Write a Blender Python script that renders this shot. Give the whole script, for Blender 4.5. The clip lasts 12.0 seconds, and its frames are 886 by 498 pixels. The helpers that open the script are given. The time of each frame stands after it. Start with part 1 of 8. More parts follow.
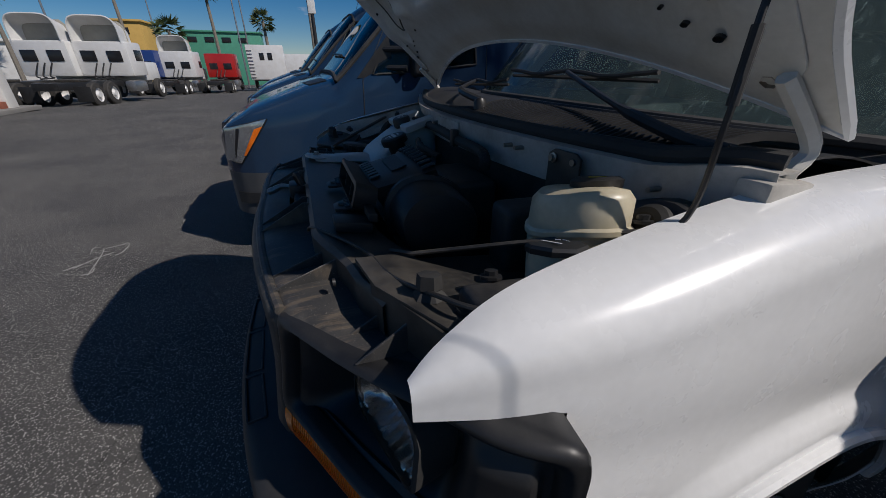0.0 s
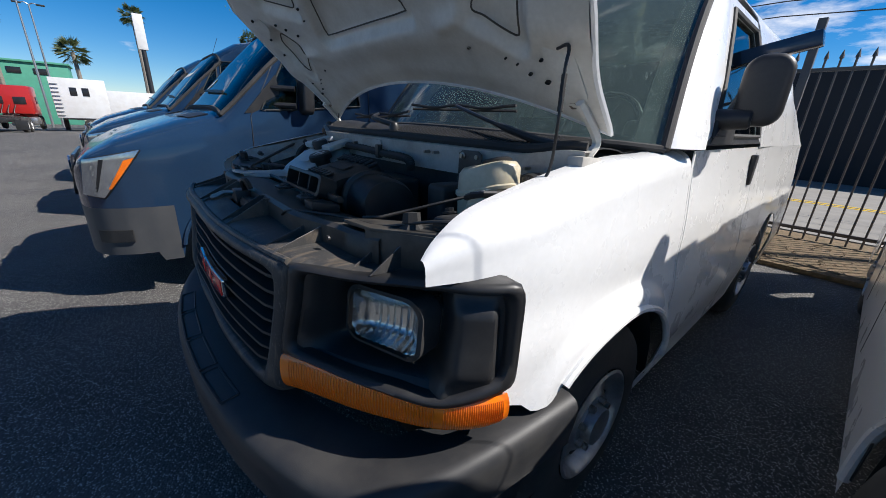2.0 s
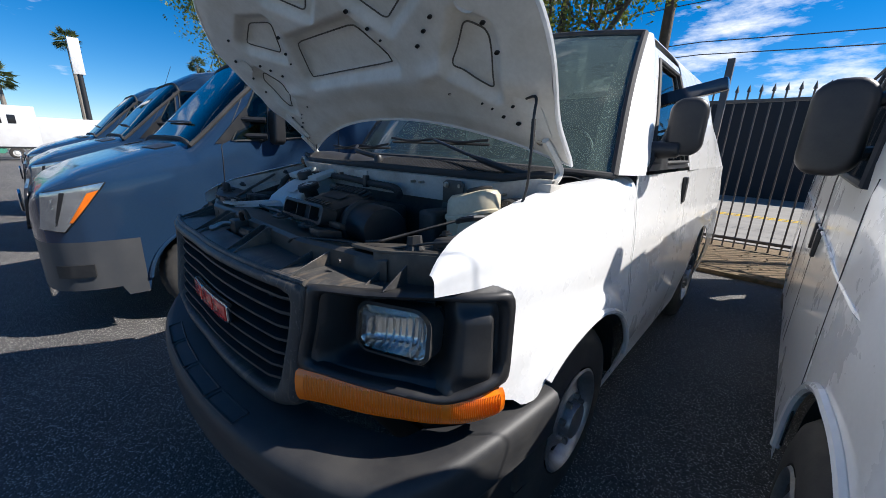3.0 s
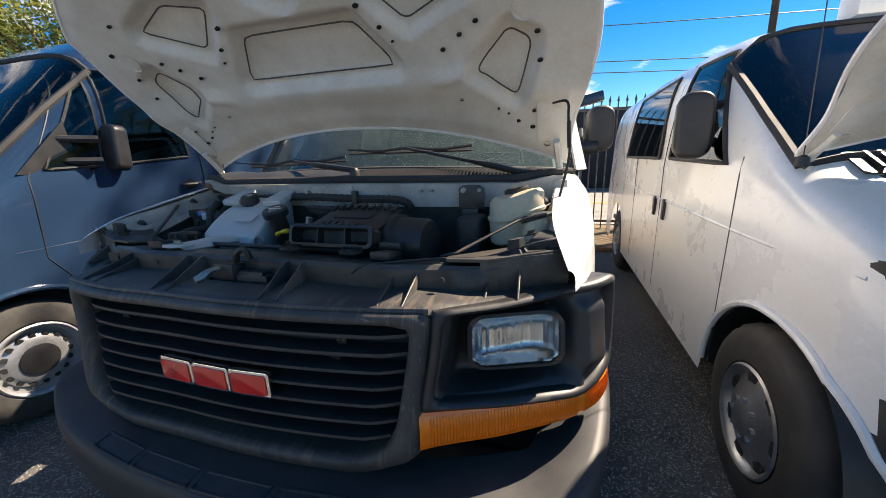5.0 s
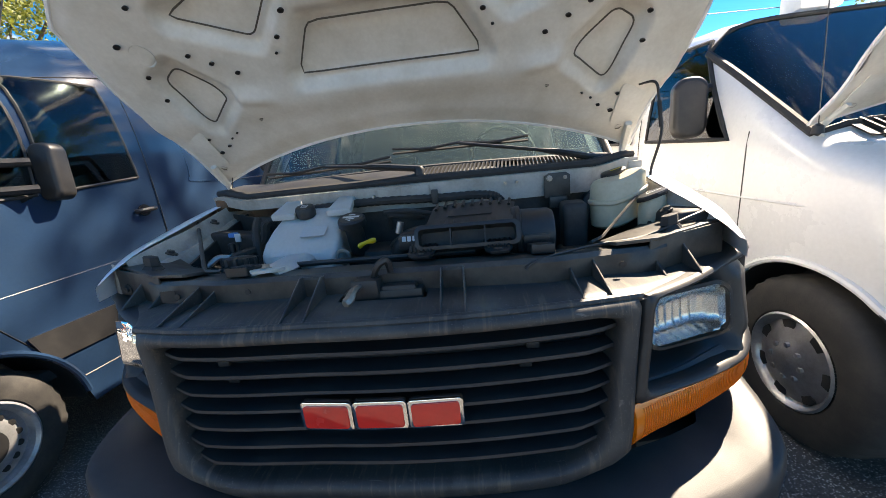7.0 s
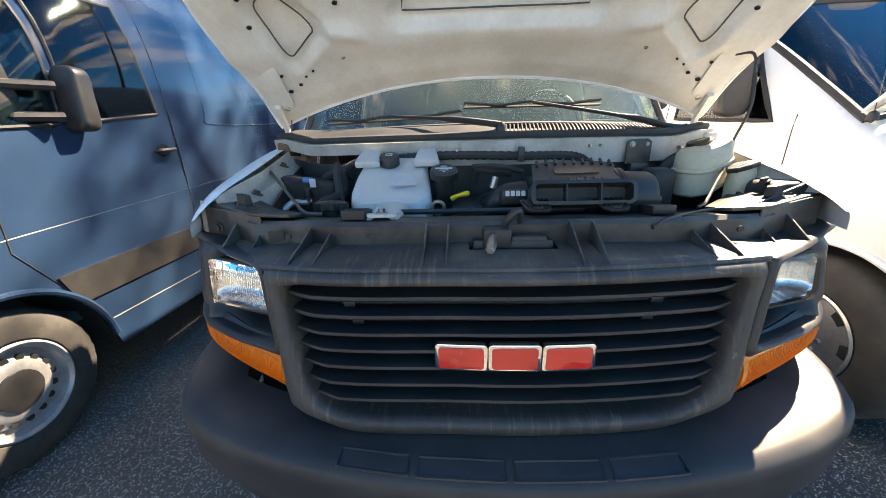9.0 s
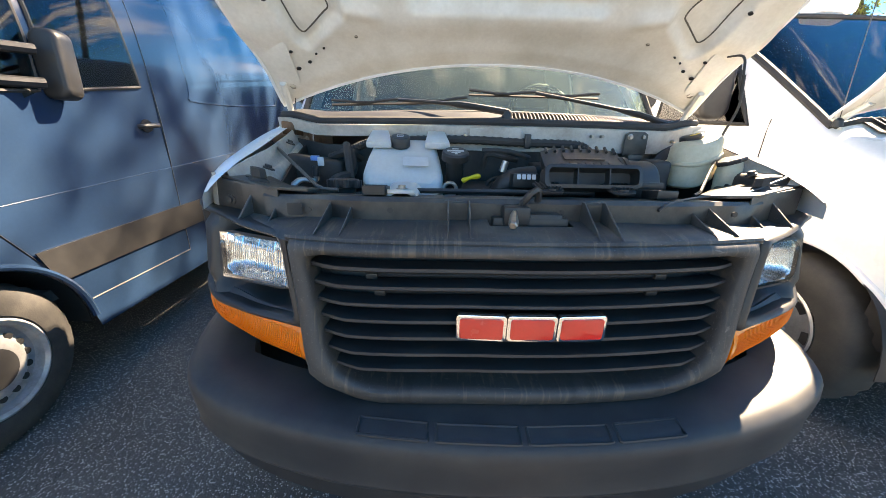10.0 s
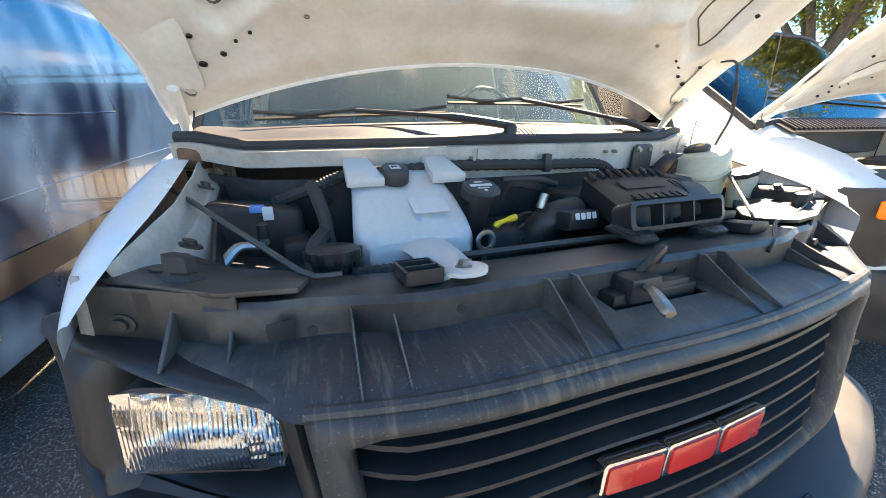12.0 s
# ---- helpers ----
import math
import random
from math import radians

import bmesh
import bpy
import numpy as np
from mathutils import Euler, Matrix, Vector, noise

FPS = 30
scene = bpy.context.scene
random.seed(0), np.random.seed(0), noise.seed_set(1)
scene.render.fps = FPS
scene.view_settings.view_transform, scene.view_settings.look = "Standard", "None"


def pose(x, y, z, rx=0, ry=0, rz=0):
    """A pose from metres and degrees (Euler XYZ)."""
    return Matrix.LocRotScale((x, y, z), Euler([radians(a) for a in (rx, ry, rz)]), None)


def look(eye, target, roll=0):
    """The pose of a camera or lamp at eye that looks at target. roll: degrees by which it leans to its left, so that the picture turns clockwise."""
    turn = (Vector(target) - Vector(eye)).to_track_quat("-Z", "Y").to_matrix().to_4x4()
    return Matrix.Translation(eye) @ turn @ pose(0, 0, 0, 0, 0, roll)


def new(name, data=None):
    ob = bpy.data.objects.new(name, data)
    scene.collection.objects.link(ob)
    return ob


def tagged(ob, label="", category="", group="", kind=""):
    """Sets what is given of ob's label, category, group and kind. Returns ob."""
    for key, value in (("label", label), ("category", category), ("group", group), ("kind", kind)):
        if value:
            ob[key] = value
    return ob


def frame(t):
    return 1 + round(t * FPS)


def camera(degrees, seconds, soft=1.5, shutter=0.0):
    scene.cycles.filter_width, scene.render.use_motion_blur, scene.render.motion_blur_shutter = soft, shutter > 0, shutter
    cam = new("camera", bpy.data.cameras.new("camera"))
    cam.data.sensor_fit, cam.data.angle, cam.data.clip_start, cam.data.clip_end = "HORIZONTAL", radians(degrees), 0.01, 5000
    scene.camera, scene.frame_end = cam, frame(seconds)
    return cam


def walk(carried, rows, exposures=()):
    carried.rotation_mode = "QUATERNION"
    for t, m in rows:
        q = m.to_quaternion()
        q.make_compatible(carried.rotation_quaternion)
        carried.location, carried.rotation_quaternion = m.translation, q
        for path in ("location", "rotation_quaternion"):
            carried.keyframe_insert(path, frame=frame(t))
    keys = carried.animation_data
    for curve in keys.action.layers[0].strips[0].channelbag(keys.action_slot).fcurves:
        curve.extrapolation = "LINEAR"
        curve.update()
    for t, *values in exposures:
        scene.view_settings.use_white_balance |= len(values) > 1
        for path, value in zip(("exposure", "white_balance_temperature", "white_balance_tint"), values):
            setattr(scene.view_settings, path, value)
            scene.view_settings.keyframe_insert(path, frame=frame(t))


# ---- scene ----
cam = camera(101.5, 12.0, soft=0.5)
PATH = [
    (0, (1.142, 0.241, 1.485), (-0.444, 0.841, 0.628), 0.29),
    (0.5, (1.138, -0.025, 1.474), (-0.325, 0.912, 0.706), 2.78),
    (1, (1.227, -0.165, 1.461), (-0.133, 0.959, 0.757), 4.24),
    (1.5, (1.283, -0.125, 1.463), (-0.073, 1.015, 0.776), 3.60),
    (2, (1.350, -0.078, 1.416), (0.006, 1.104, 0.778), 2.69),
    (2.5, (1.398, -0.135, 1.412), (0.101, 1.133, 0.847), 2.54),
    (3, (1.386, -0.234, 1.446), (0.148, 1.109, 0.926), 2.13),
    (3.2, (1.373, -0.259, 1.452), (0.150, 1.106, 0.949), 2.05),
    (4.8, (0.875, -0.519, 1.445), (0.250, 1.212, 0.975), -0.89),
    (5, (0.809, -0.529, 1.418), (0.260, 1.232, 0.966), -1.52),
    (5.5, (0.643, -0.507, 1.397), (0.212, 1.297, 0.988), -3.56),
    (6, (0.475, -0.495, 1.407), (0.164, 1.337, 1.015), -5.60),
    (6.5, (0.361, -0.527, 1.400), (0.141, 1.315, 0.989), -6.91),
    (7, (0.236, -0.570, 1.409), (0.047, 1.266, 0.960), -5.80),
    (7.2, (0.141, -0.543, 1.362), (-0.002, 1.302, 0.930), -4.35),
    (8.8, (-0.136, -0.589, 1.375), (-0.123, 1.227, 0.820), 0.06),
    (9, (-0.116, -0.610, 1.393), (-0.200, 1.185, 0.777), -1.51),
    (9.5, (-0.197, -0.666, 1.378), (-0.201, 1.127, 0.748), 0.70),
    (10, (-0.225, -0.655, 1.357), (-0.179, 1.134, 0.719), 1.28),
    (10.5, (-0.323, -0.565, 1.333), (-0.207, 1.221, 0.697), 1.05),
    (11, (-0.404, -0.386, 1.303), (-0.123, 1.401, 0.721), 1.56),
    (11.5, (-0.485, -0.290, 1.339), (-0.020, 1.455, 0.748), 1.18),
    (12, (-0.519, -0.212, 1.407), (0.074, 1.475, 0.765), 0.03),
]
walk(cam, [(t, look(eye, target, roll)) for t, eye, target, roll in PATH], exposures=[(0, -0.5, 6400, 14), (0.5, 0.0, 6300, 13), (1.5, 0.5, 6300, 12), (3, 0.85, 6300, 12), (5, 1.58, 7900, 15), (5.5, 1.66, 7900, 14), (6.5, 1.95, 8000, 14), (9.5, 2.95, 9500, 16), (12, 3.28, 9700, 17)])

# ---- light and sky ----
SUN_DIR = Vector((0.66, 0.63, 0.90)).normalized()
world = bpy.data.worlds.new("sky")
scene.world = world
world.use_nodes = True
wn = world.node_tree
wn.nodes.clear()
w_out = wn.nodes.new("ShaderNodeOutputWorld")
w_bg = wn.nodes.new("ShaderNodeBackground")
w_sky = wn.nodes.new("ShaderNodeTexSky")
w_sky.sky_type = "NISHITA"
w_sky.sun_disc = False
w_sky.sun_elevation = math.asin(SUN_DIR.z)
w_sky.sun_rotation = math.atan2(SUN_DIR.x, SUN_DIR.y)
w_sky.air_density, w_sky.dust_density, w_sky.ozone_density = 1.0, 0.2, 4.5
w_sky.altitude = 1800
# thin fair-weather clouds mixed over the sky
w_tc = wn.nodes.new("ShaderNodeTexCoord")
w_map = wn.nodes.new("ShaderNodeMapping")
w_map.inputs["Scale"].default_value = (1.0, 1.0, 3.2)
w_no = wn.nodes.new("ShaderNodeTexNoise")
w_no.inputs["Scale"].default_value = 3.4
w_no.inputs["Detail"].default_value = 7.0
w_no.inputs["Roughness"].default_value = 0.62
w_ramp = wn.nodes.new("ShaderNodeValToRGB")
w_ramp.color_ramp.elements[0].position = 0.56
w_ramp.color_ramp.elements[1].position = 0.70
w_mix = wn.nodes.new("ShaderNodeMixRGB")
w_mix.inputs[2].default_value = (9.0, 9.3, 9.8, 1)
wn.links.new(w_tc.outputs["Generated"], w_map.inputs["Vector"])
wn.links.new(w_map.outputs["Vector"], w_no.inputs["Vector"])
wn.links.new(w_no.outputs["Fac"], w_ramp.inputs["Fac"])
wn.links.new(w_ramp.outputs["Color"], w_mix.inputs[0])
w_hue = wn.nodes.new("ShaderNodeHueSaturation")
w_hue.inputs["Saturation"].default_value = 1.4
wn.links.new(w_sky.outputs["Color"], w_hue.inputs["Color"])
wn.links.new(w_hue.outputs["Color"], w_mix.inputs[1])
wn.links.new(w_mix.outputs["Color"], w_bg.inputs["Color"])
w_bg.inputs["Strength"].default_value = 0.070
wn.links.new(w_bg.outputs[0], w_out.inputs[0])

sun_data = bpy.data.lights.new("sun", "SUN")
sun_data.energy, sun_data.angle, sun_data.color = 5.0, radians(0.55), (1.0, 0.95, 0.87)
sun = new("sun", sun_data)
sun.matrix_world = look(SUN_DIR * 60, (0, 0, 0))


# ---- materials ----
def material(name, colour, rough=0.5, metal=0.0, second=None, scale=6.0, fine=140.0, amount=0.5, bump=0.15, depth=0.002,
             coat=0.0, coat_rough=0.05, spec=0.5, trans=0.0, sub=0.0, rough_var=0.12, stretch=(1, 1, 1), per_piece=0.0, aniso=0.0):
    m = bpy.data.materials.new(name)
    m.use_nodes = True
    t = m.node_tree
    b = t.nodes["Principled BSDF"]
    tc = t.nodes.new("ShaderNodeTexCoord")
    mp = t.nodes.new("ShaderNodeMapping")
    mp.inputs["Scale"].default_value = stretch
    t.links.new(tc.outputs["Object"], mp.inputs["Vector"])
    n1 = t.nodes.new("ShaderNodeTexNoise")
    n1.inputs["Scale"].default_value, n1.inputs["Detail"].default_value, n1.inputs["Roughness"].default_value = scale, 6, 0.65
    n2 = t.nodes.new("ShaderNodeTexNoise")
    n2.inputs["Scale"].default_value, n2.inputs["Detail"].default_value = fine, 3
    for n in (n1, n2):
        t.links.new(mp.outputs["Vector"], n.inputs["Vector"])
    second = second or tuple(c * 0.7 for c in colour)
    r = t.nodes.new("ShaderNodeValToRGB")
    r.color_ramp.elements[0].position, r.color_ramp.elements[1].position = 0.38, 0.68
    r.color_ramp.elements[0].color = (*colour, 1)
    r.color_ramp.elements[1].color = (*(c + (s - c) * amount for c, s in zip(colour, second)), 1)
    t.links.new(n1.outputs["Fac"], r.inputs["Fac"])
    mx = t.nodes.new("ShaderNodeMixRGB")
    mx.blend_type = "MULTIPLY"
    mx.inputs[0].default_value = 0.35 * amount
    t.links.new(r.outputs["Color"], mx.inputs[1])
    t.links.new(n2.outputs["Fac"], mx.inputs[2])
    last = mx.outputs["Color"]
    if per_piece:
        oi = t.nodes.new("ShaderNodeObjectInfo")
        hs = t.nodes.new("ShaderNodeHueSaturation")
        ma = t.nodes.new("ShaderNodeMapRange")
        ma.inputs["To Min"].default_value, ma.inputs["To Max"].default_value = 1 - per_piece, 1 + per_piece
        t.links.new(oi.outputs["Random"], ma.inputs["Value"])
        t.links.new(ma.outputs["Result"], hs.inputs["Value"])
        t.links.new(last, hs.inputs["Color"])
        last = hs.outputs["Color"]
    t.links.new(last, b.inputs["Base Color"])
    mr = t.nodes.new("ShaderNodeMapRange")
    mr.inputs["To Min"].default_value, mr.inputs["To Max"].default_value = max(0.02, rough - rough_var), min(1, rough + rough_var)
    t.links.new(n1.outputs["Fac"], mr.inputs["Value"])
    t.links.new(mr.outputs["Result"], b.inputs["Roughness"])
    b.inputs["Metallic"].default_value = metal
    b.inputs["Specular IOR Level"].default_value = spec
    b.inputs["Coat Weight"].default_value = coat
    b.inputs["Coat Roughness"].default_value = coat_rough
    b.inputs["Transmission Weight"].default_value = trans
    if sub:
        b.inputs["Subsurface Weight"].default_value = sub
        b.inputs["Subsurface Radius"].default_value = (0.02, 0.018, 0.014)
    if bump:
        bp = t.nodes.new("ShaderNodeBump")
        bp.inputs["Strength"].default_value, bp.inputs["Distance"].default_value = bump, depth
        t.links.new(n2.outputs["Fac"], bp.inputs["Height"])
        t.links.new(bp.outputs["Normal"], b.inputs["Normal"])
    return m


def pane(name, tint, gloss=0.03, ior=1.5, haze=None):
    """Thin clear sheet: tinted see-through with a glossy film over it."""
    m = bpy.data.materials.new(name)
    m.use_nodes = True
    t = m.node_tree
    t.nodes.clear()
    out = t.nodes.new("ShaderNodeOutputMaterial")
    tr = t.nodes.new("ShaderNodeBsdfTransparent")
    tr.inputs[0].default_value = (*tint, 1)
    gl = t.nodes.new("ShaderNodeBsdfGlossy")
    gl.inputs["Roughness"].default_value = gloss
    fr = t.nodes.new("ShaderNodeFresnel")
    fr.inputs["IOR"].default_value = ior
    mx = t.nodes.new("ShaderNodeMixShader")
    t.links.new(fr.outputs[0], mx.inputs[0])
    t.links.new(gl.outputs[0], mx.inputs[2])
    if haze:
        df = t.nodes.new("ShaderNodeBsdfDiffuse")
        df.inputs[0].default_value = (*haze, 1)
        tc = t.nodes.new("ShaderNodeTexCoord")
        mp = t.nodes.new("ShaderNodeMapping")
        mp.inputs["Scale"].default_value = (260, 60, 9)
        no = t.nodes.new("ShaderNodeTexNoise")
        no.inputs["Scale"].default_value, no.inputs["Detail"].default_value = 1.0, 5
        ra = t.nodes.new("ShaderNodeValToRGB")
        ra.color_ramp.elements[0].position, ra.color_ramp.elements[1].position = 0.52, 0.74
        ra.color_ramp.elements[0].color, ra.color_ramp.elements[1].color = (0.11, 0.11, 0.11, 1), (0.30, 0.30, 0.30, 1)
        m2 = t.nodes.new("ShaderNodeMixShader")
        t.links.new(tc.outputs["Object"], mp.inputs[0])
        t.links.new(mp.outputs[0], no.inputs["Vector"])
        t.links.new(no.outputs["Fac"], ra.inputs[0])
        t.links.new(ra.outputs[0], m2.inputs[0])
        t.links.new(tr.outputs[0], m2.inputs[1])
        t.links.new(df.outputs[0], m2.inputs[2])
        t.links.new(m2.outputs[0], mx.inputs[1])
    else:
        t.links.new(tr.outputs[0], mx.inputs[1])
    t.links.new(mx.outputs[0], out.inputs[0])
    return m


WHITE = material("white_paint", (0.80, 0.80, 0.79), 0.28, second=(0.72, 0.71, 0.68), scale=3, fine=60, amount=0.35, bump=0.02, coat=0.6, coat_rough=0.04, rough_var=0.06)
WHITE_DUSTY = material("dusty_white_paint", (0.74, 0.72, 0.66), 0.5, second=(0.50, 0.46, 0.38), scale=7, fine=90, amount=0.5, bump=0.05, coat=0.15, coat_rough=0.2)
WHITE_INNER = material("grimy_white_paint", (0.52, 0.50, 0.46), 0.5, second=(0.24, 0.21, 0.17), scale=9, fine=120, amount=0.7, bump=0.08)
TRIM = material("faded_grey_plastic", (0.028, 0.029, 0.032), 0.52, second=(0.056, 0.054, 0.051), scale=5, fine=420, amount=0.9, bump=0.35, depth=0.0007, spec=0.36)
def weathered(name, colour, dust, streak, rough=0.5):
    """Sun-bleached moulded plastic: dusty patches, run-off streaks, pale speckle, scratches."""
    m = material(name, colour, rough, second=tuple((c + d) / 2 for c, d in zip(colour, dust)), scale=5, fine=300, amount=0.8, bump=0.35, depth=0.0008, spec=0.38)
    t = m.node_tree
    b = t.nodes["Principled BSDF"]
    tc = t.nodes.new("ShaderNodeTexCoord")

    def layer(base, scale, stretch, lo, hi, tint, strength):
        mp = t.nodes.new("ShaderNodeMapping")
        mp.inputs["Scale"].default_value = stretch
        t.links.new(tc.outputs["Object"], mp.inputs["Vector"])
        n = t.nodes.new("ShaderNodeTexNoise")
        n.inputs["Scale"].default_value, n.inputs["Detail"].default_value, n.inputs["Roughness"].default_value = scale, 5, 0.6
        t.links.new(mp.outputs["Vector"], n.inputs["Vector"])
        mr = t.nodes.new("ShaderNodeMapRange")
        mr.interpolation_type = "SMOOTHSTEP"
        for k, v in (("From Min", lo), ("From Max", hi), ("To Min", 0.0), ("To Max", strength)):
            mr.inputs[k].default_value = v
        t.links.new(n.outputs["Fac"], mr.inputs["Value"])
        mx = t.nodes.new("ShaderNodeMixRGB")
        mx.inputs[2].default_value = (*tint, 1)
        t.links.new(mr.outputs["Result"], mx.inputs[0])
        t.links.new(base, mx.inputs[1])
        return mx.outputs["Color"]
    last = b.inputs["Base Color"].links[0].from_socket
    last = layer(last, 3.2, (1, 1.6, 1), 0.50, 0.66, dust, 0.75)
    last = layer(last, 1.0, (70, 9, 5), 0.53, 0.66, streak, 0.65)
    last = layer(last, 1.0, (26, 5, 2), 0.56, 0.70, tuple(c * 0.5 for c in colour), 0.6)
    last = layer(last, 230, (1, 1, 1), 0.60, 0.70, tuple(1.5 * c for c in dust), 0.7)
    last = layer(last, 1.0, (14, 160, 30), 0.67, 0.71, tuple(1.7 * c for c in dust), 0.5)
    t.links.new(last, b.inputs["Base Color"])
    return m


TRIM_WORN = weathered("weathered_black_plastic", (0.042, 0.042, 0.043), (0.110, 0.102, 0.090), (0.140, 0.110, 0.080))
BLACK = material("black_plastic", (0.018, 0.018, 0.019), 0.45, second=(0.035, 0.034, 0.033), scale=14, fine=220, amount=0.7, bump=0.15, depth=0.0006)
BLACK_GLOSS = material("glossy_black_plastic", (0.02, 0.02, 0.022), 0.22, scale=9, fine=200, amount=0.4, bump=0.04)
DARK_METAL = material("dusty_black_steel", (0.026, 0.025, 0.024), 0.46, second=(0.12, 0.105, 0.085), scale=9, fine=190, amount=0.75, bump=0.15, depth=0.0008)
ENGINE = material("engine_black", (0.02, 0.02, 0.021), 0.6, second=(0.06, 0.055, 0.05), scale=18, fine=160, amount=0.8, bump=0.2)
RUBBER = material("rubber", (0.022, 0.022, 0.022), 0.75, second=(0.055, 0.052, 0.048), scale=10, fine=200, amount=0.7, bump=0.2)
TYRE = material("tyre_rubber", (0.028, 0.027, 0.026), 0.78, second=(0.075, 0.068, 0.058), scale=9, fine=150, amount=0.7, bump=0.25)
CHROME = material("chrome", (0.80, 0.80, 0.82), 0.09, 1.0, second=(0.6, 0.6, 0.6), scale=12, amount=0.3, bump=0.0, rough_var=0.05)
ALLOY = material("dull_alloy", (0.50, 0.50, 0.50), 0.36, 0.85, second=(0.27, 0.25, 0.22), scale=14, fine=120, amount=0.6, bump=0.08)
STEEL_GREY = material("silver_wheel_paint", (0.44, 0.45, 0.46), 0.34, 0.45, second=(0.20, 0.19, 0.17), scale=12, fine=110, amount=0.6, bump=0.06)
STEEL = material("bare_steel", (0.42, 0.40, 0.37), 0.4, 0.9, second=(0.22, 0.16, 0.11), scale=30, fine=200, amount=0.6, bump=0.1)
RED = material("red_enamel", (0.74, 0.030, 0.020), 0.24, second=(0.45, 0.02, 0.015), scale=14, amount=0.3, bump=0.0, coat=0.5)
AMBER = material("amber_lens", (0.95, 0.205, 0.006), 0.22, second=(0.80, 0.15, 0.005), scale=16, fine=60, amount=0.5, bump=0.0, coat=0.4, sub=0.15)
AMBER_DARK = material("amber_lens_ribs", (0.80, 0.155, 0.006), 0.3, second=(0.62, 0.11, 0.005), scale=20, amount=0.4, bump=0.0)
WORN_EDGE = material("scuffed_pale_plastic", (0.20, 0.19, 0.175), 0.6, second=(0.06, 0.058, 0.055), scale=40, fine=260, amount=0.9, bump=0.1)
TANK = material("translucent_white_plastic", (0.56, 0.57, 0.56), 0.38, second=(0.50, 0.51, 0.48), scale=5, fine=90, amount=0.5, bump=0.05, sub=0.35)
TANK_OLD = material("yellowed_plastic", (0.60, 0.54, 0.40), 0.36, second=(0.42, 0.36, 0.24), scale=9, fine=90, amount=0.6, bump=0.04, sub=0.35)
YELLOW = material("yellow_plastic", (0.80, 0.52, 0.02), 0.4, scale=20, amount=0.3, bump=0.0)
PRINT = material("white_print", (0.62, 0.62, 0.62), 0.6, scale=40, amount=0.3, bump=0.0)
LABEL = material("paper_label", (0.54, 0.56, 0.57), 0.6, scale=30, amount=0.3, bump=0.0)
REFLECTOR = material("lamp_reflector", (0.88, 0.89, 0.90), 0.24, 1.0, second=(0.72, 0.70, 0.64), scale=18, fine=60, amount=0.6, bump=0.0)
RUST = material("rusty_steel", (0.20, 0.10, 0.05), 0.7, 0.3, second=(0.08, 0.05, 0.035), scale=40, fine=200, amount=0.8, bump=0.2)
SEAT = material("dark_cloth", (0.035, 0.037, 0.04), 0.85, scale=12, fine=300, amount=0.5, bump=0.2)
DASH = material("grey_dashboard", (0.10, 0.105, 0.11), 0.65, scale=8, fine=260, amount=0.5, bump=0.15)
BLUE = material("dark_blue_grey_paint", (0.014, 0.036, 0.078), 0.18, second=(0.020, 0.042, 0.076), scale=3, fine=70, amount=0.5, bump=0.01, coat=0.35, coat_rough=0.03, spec=0.3, rough_var=0.06)
GLASS = pane("window_glass", (0.30, 0.40, 0.38))
SCREEN = pane("streaked_windscreen", (0.34, 0.50, 0.45), haze=(0.40, 0.54, 0.48))
LENS = pane("lamp_glass", (0.86, 0.88, 0.88), gloss=0.04)
STUCCO = material("painted_block_wall", (0.74, 0.73, 0.70), 0.8, second=(0.60, 0.58, 0.53), scale=2, fine=40, amount=0.6, bump=0.3, depth=0.004)
FENCE = material("brown_painted_iron", (0.10, 0.09, 0.085), 0.5, 0.2, second=(0.18, 0.15, 0.12), scale=8, amount=0.6, bump=0.1)
BARK = material("bark", (0.12, 0.095, 0.07), 0.9, second=(0.06, 0.045, 0.035), scale=9, fine=40, amount=0.8, bump=0.8, depth=0.02, stretch=(1, 1, 0.25))
PALM_BARK = material("palm_trunk", (0.26, 0.23, 0.19), 0.9, second=(0.15, 0.13, 0.10), scale=5, fine=30, amount=0.7, bump=0.5, depth=0.02, stretch=(1, 1, 4))


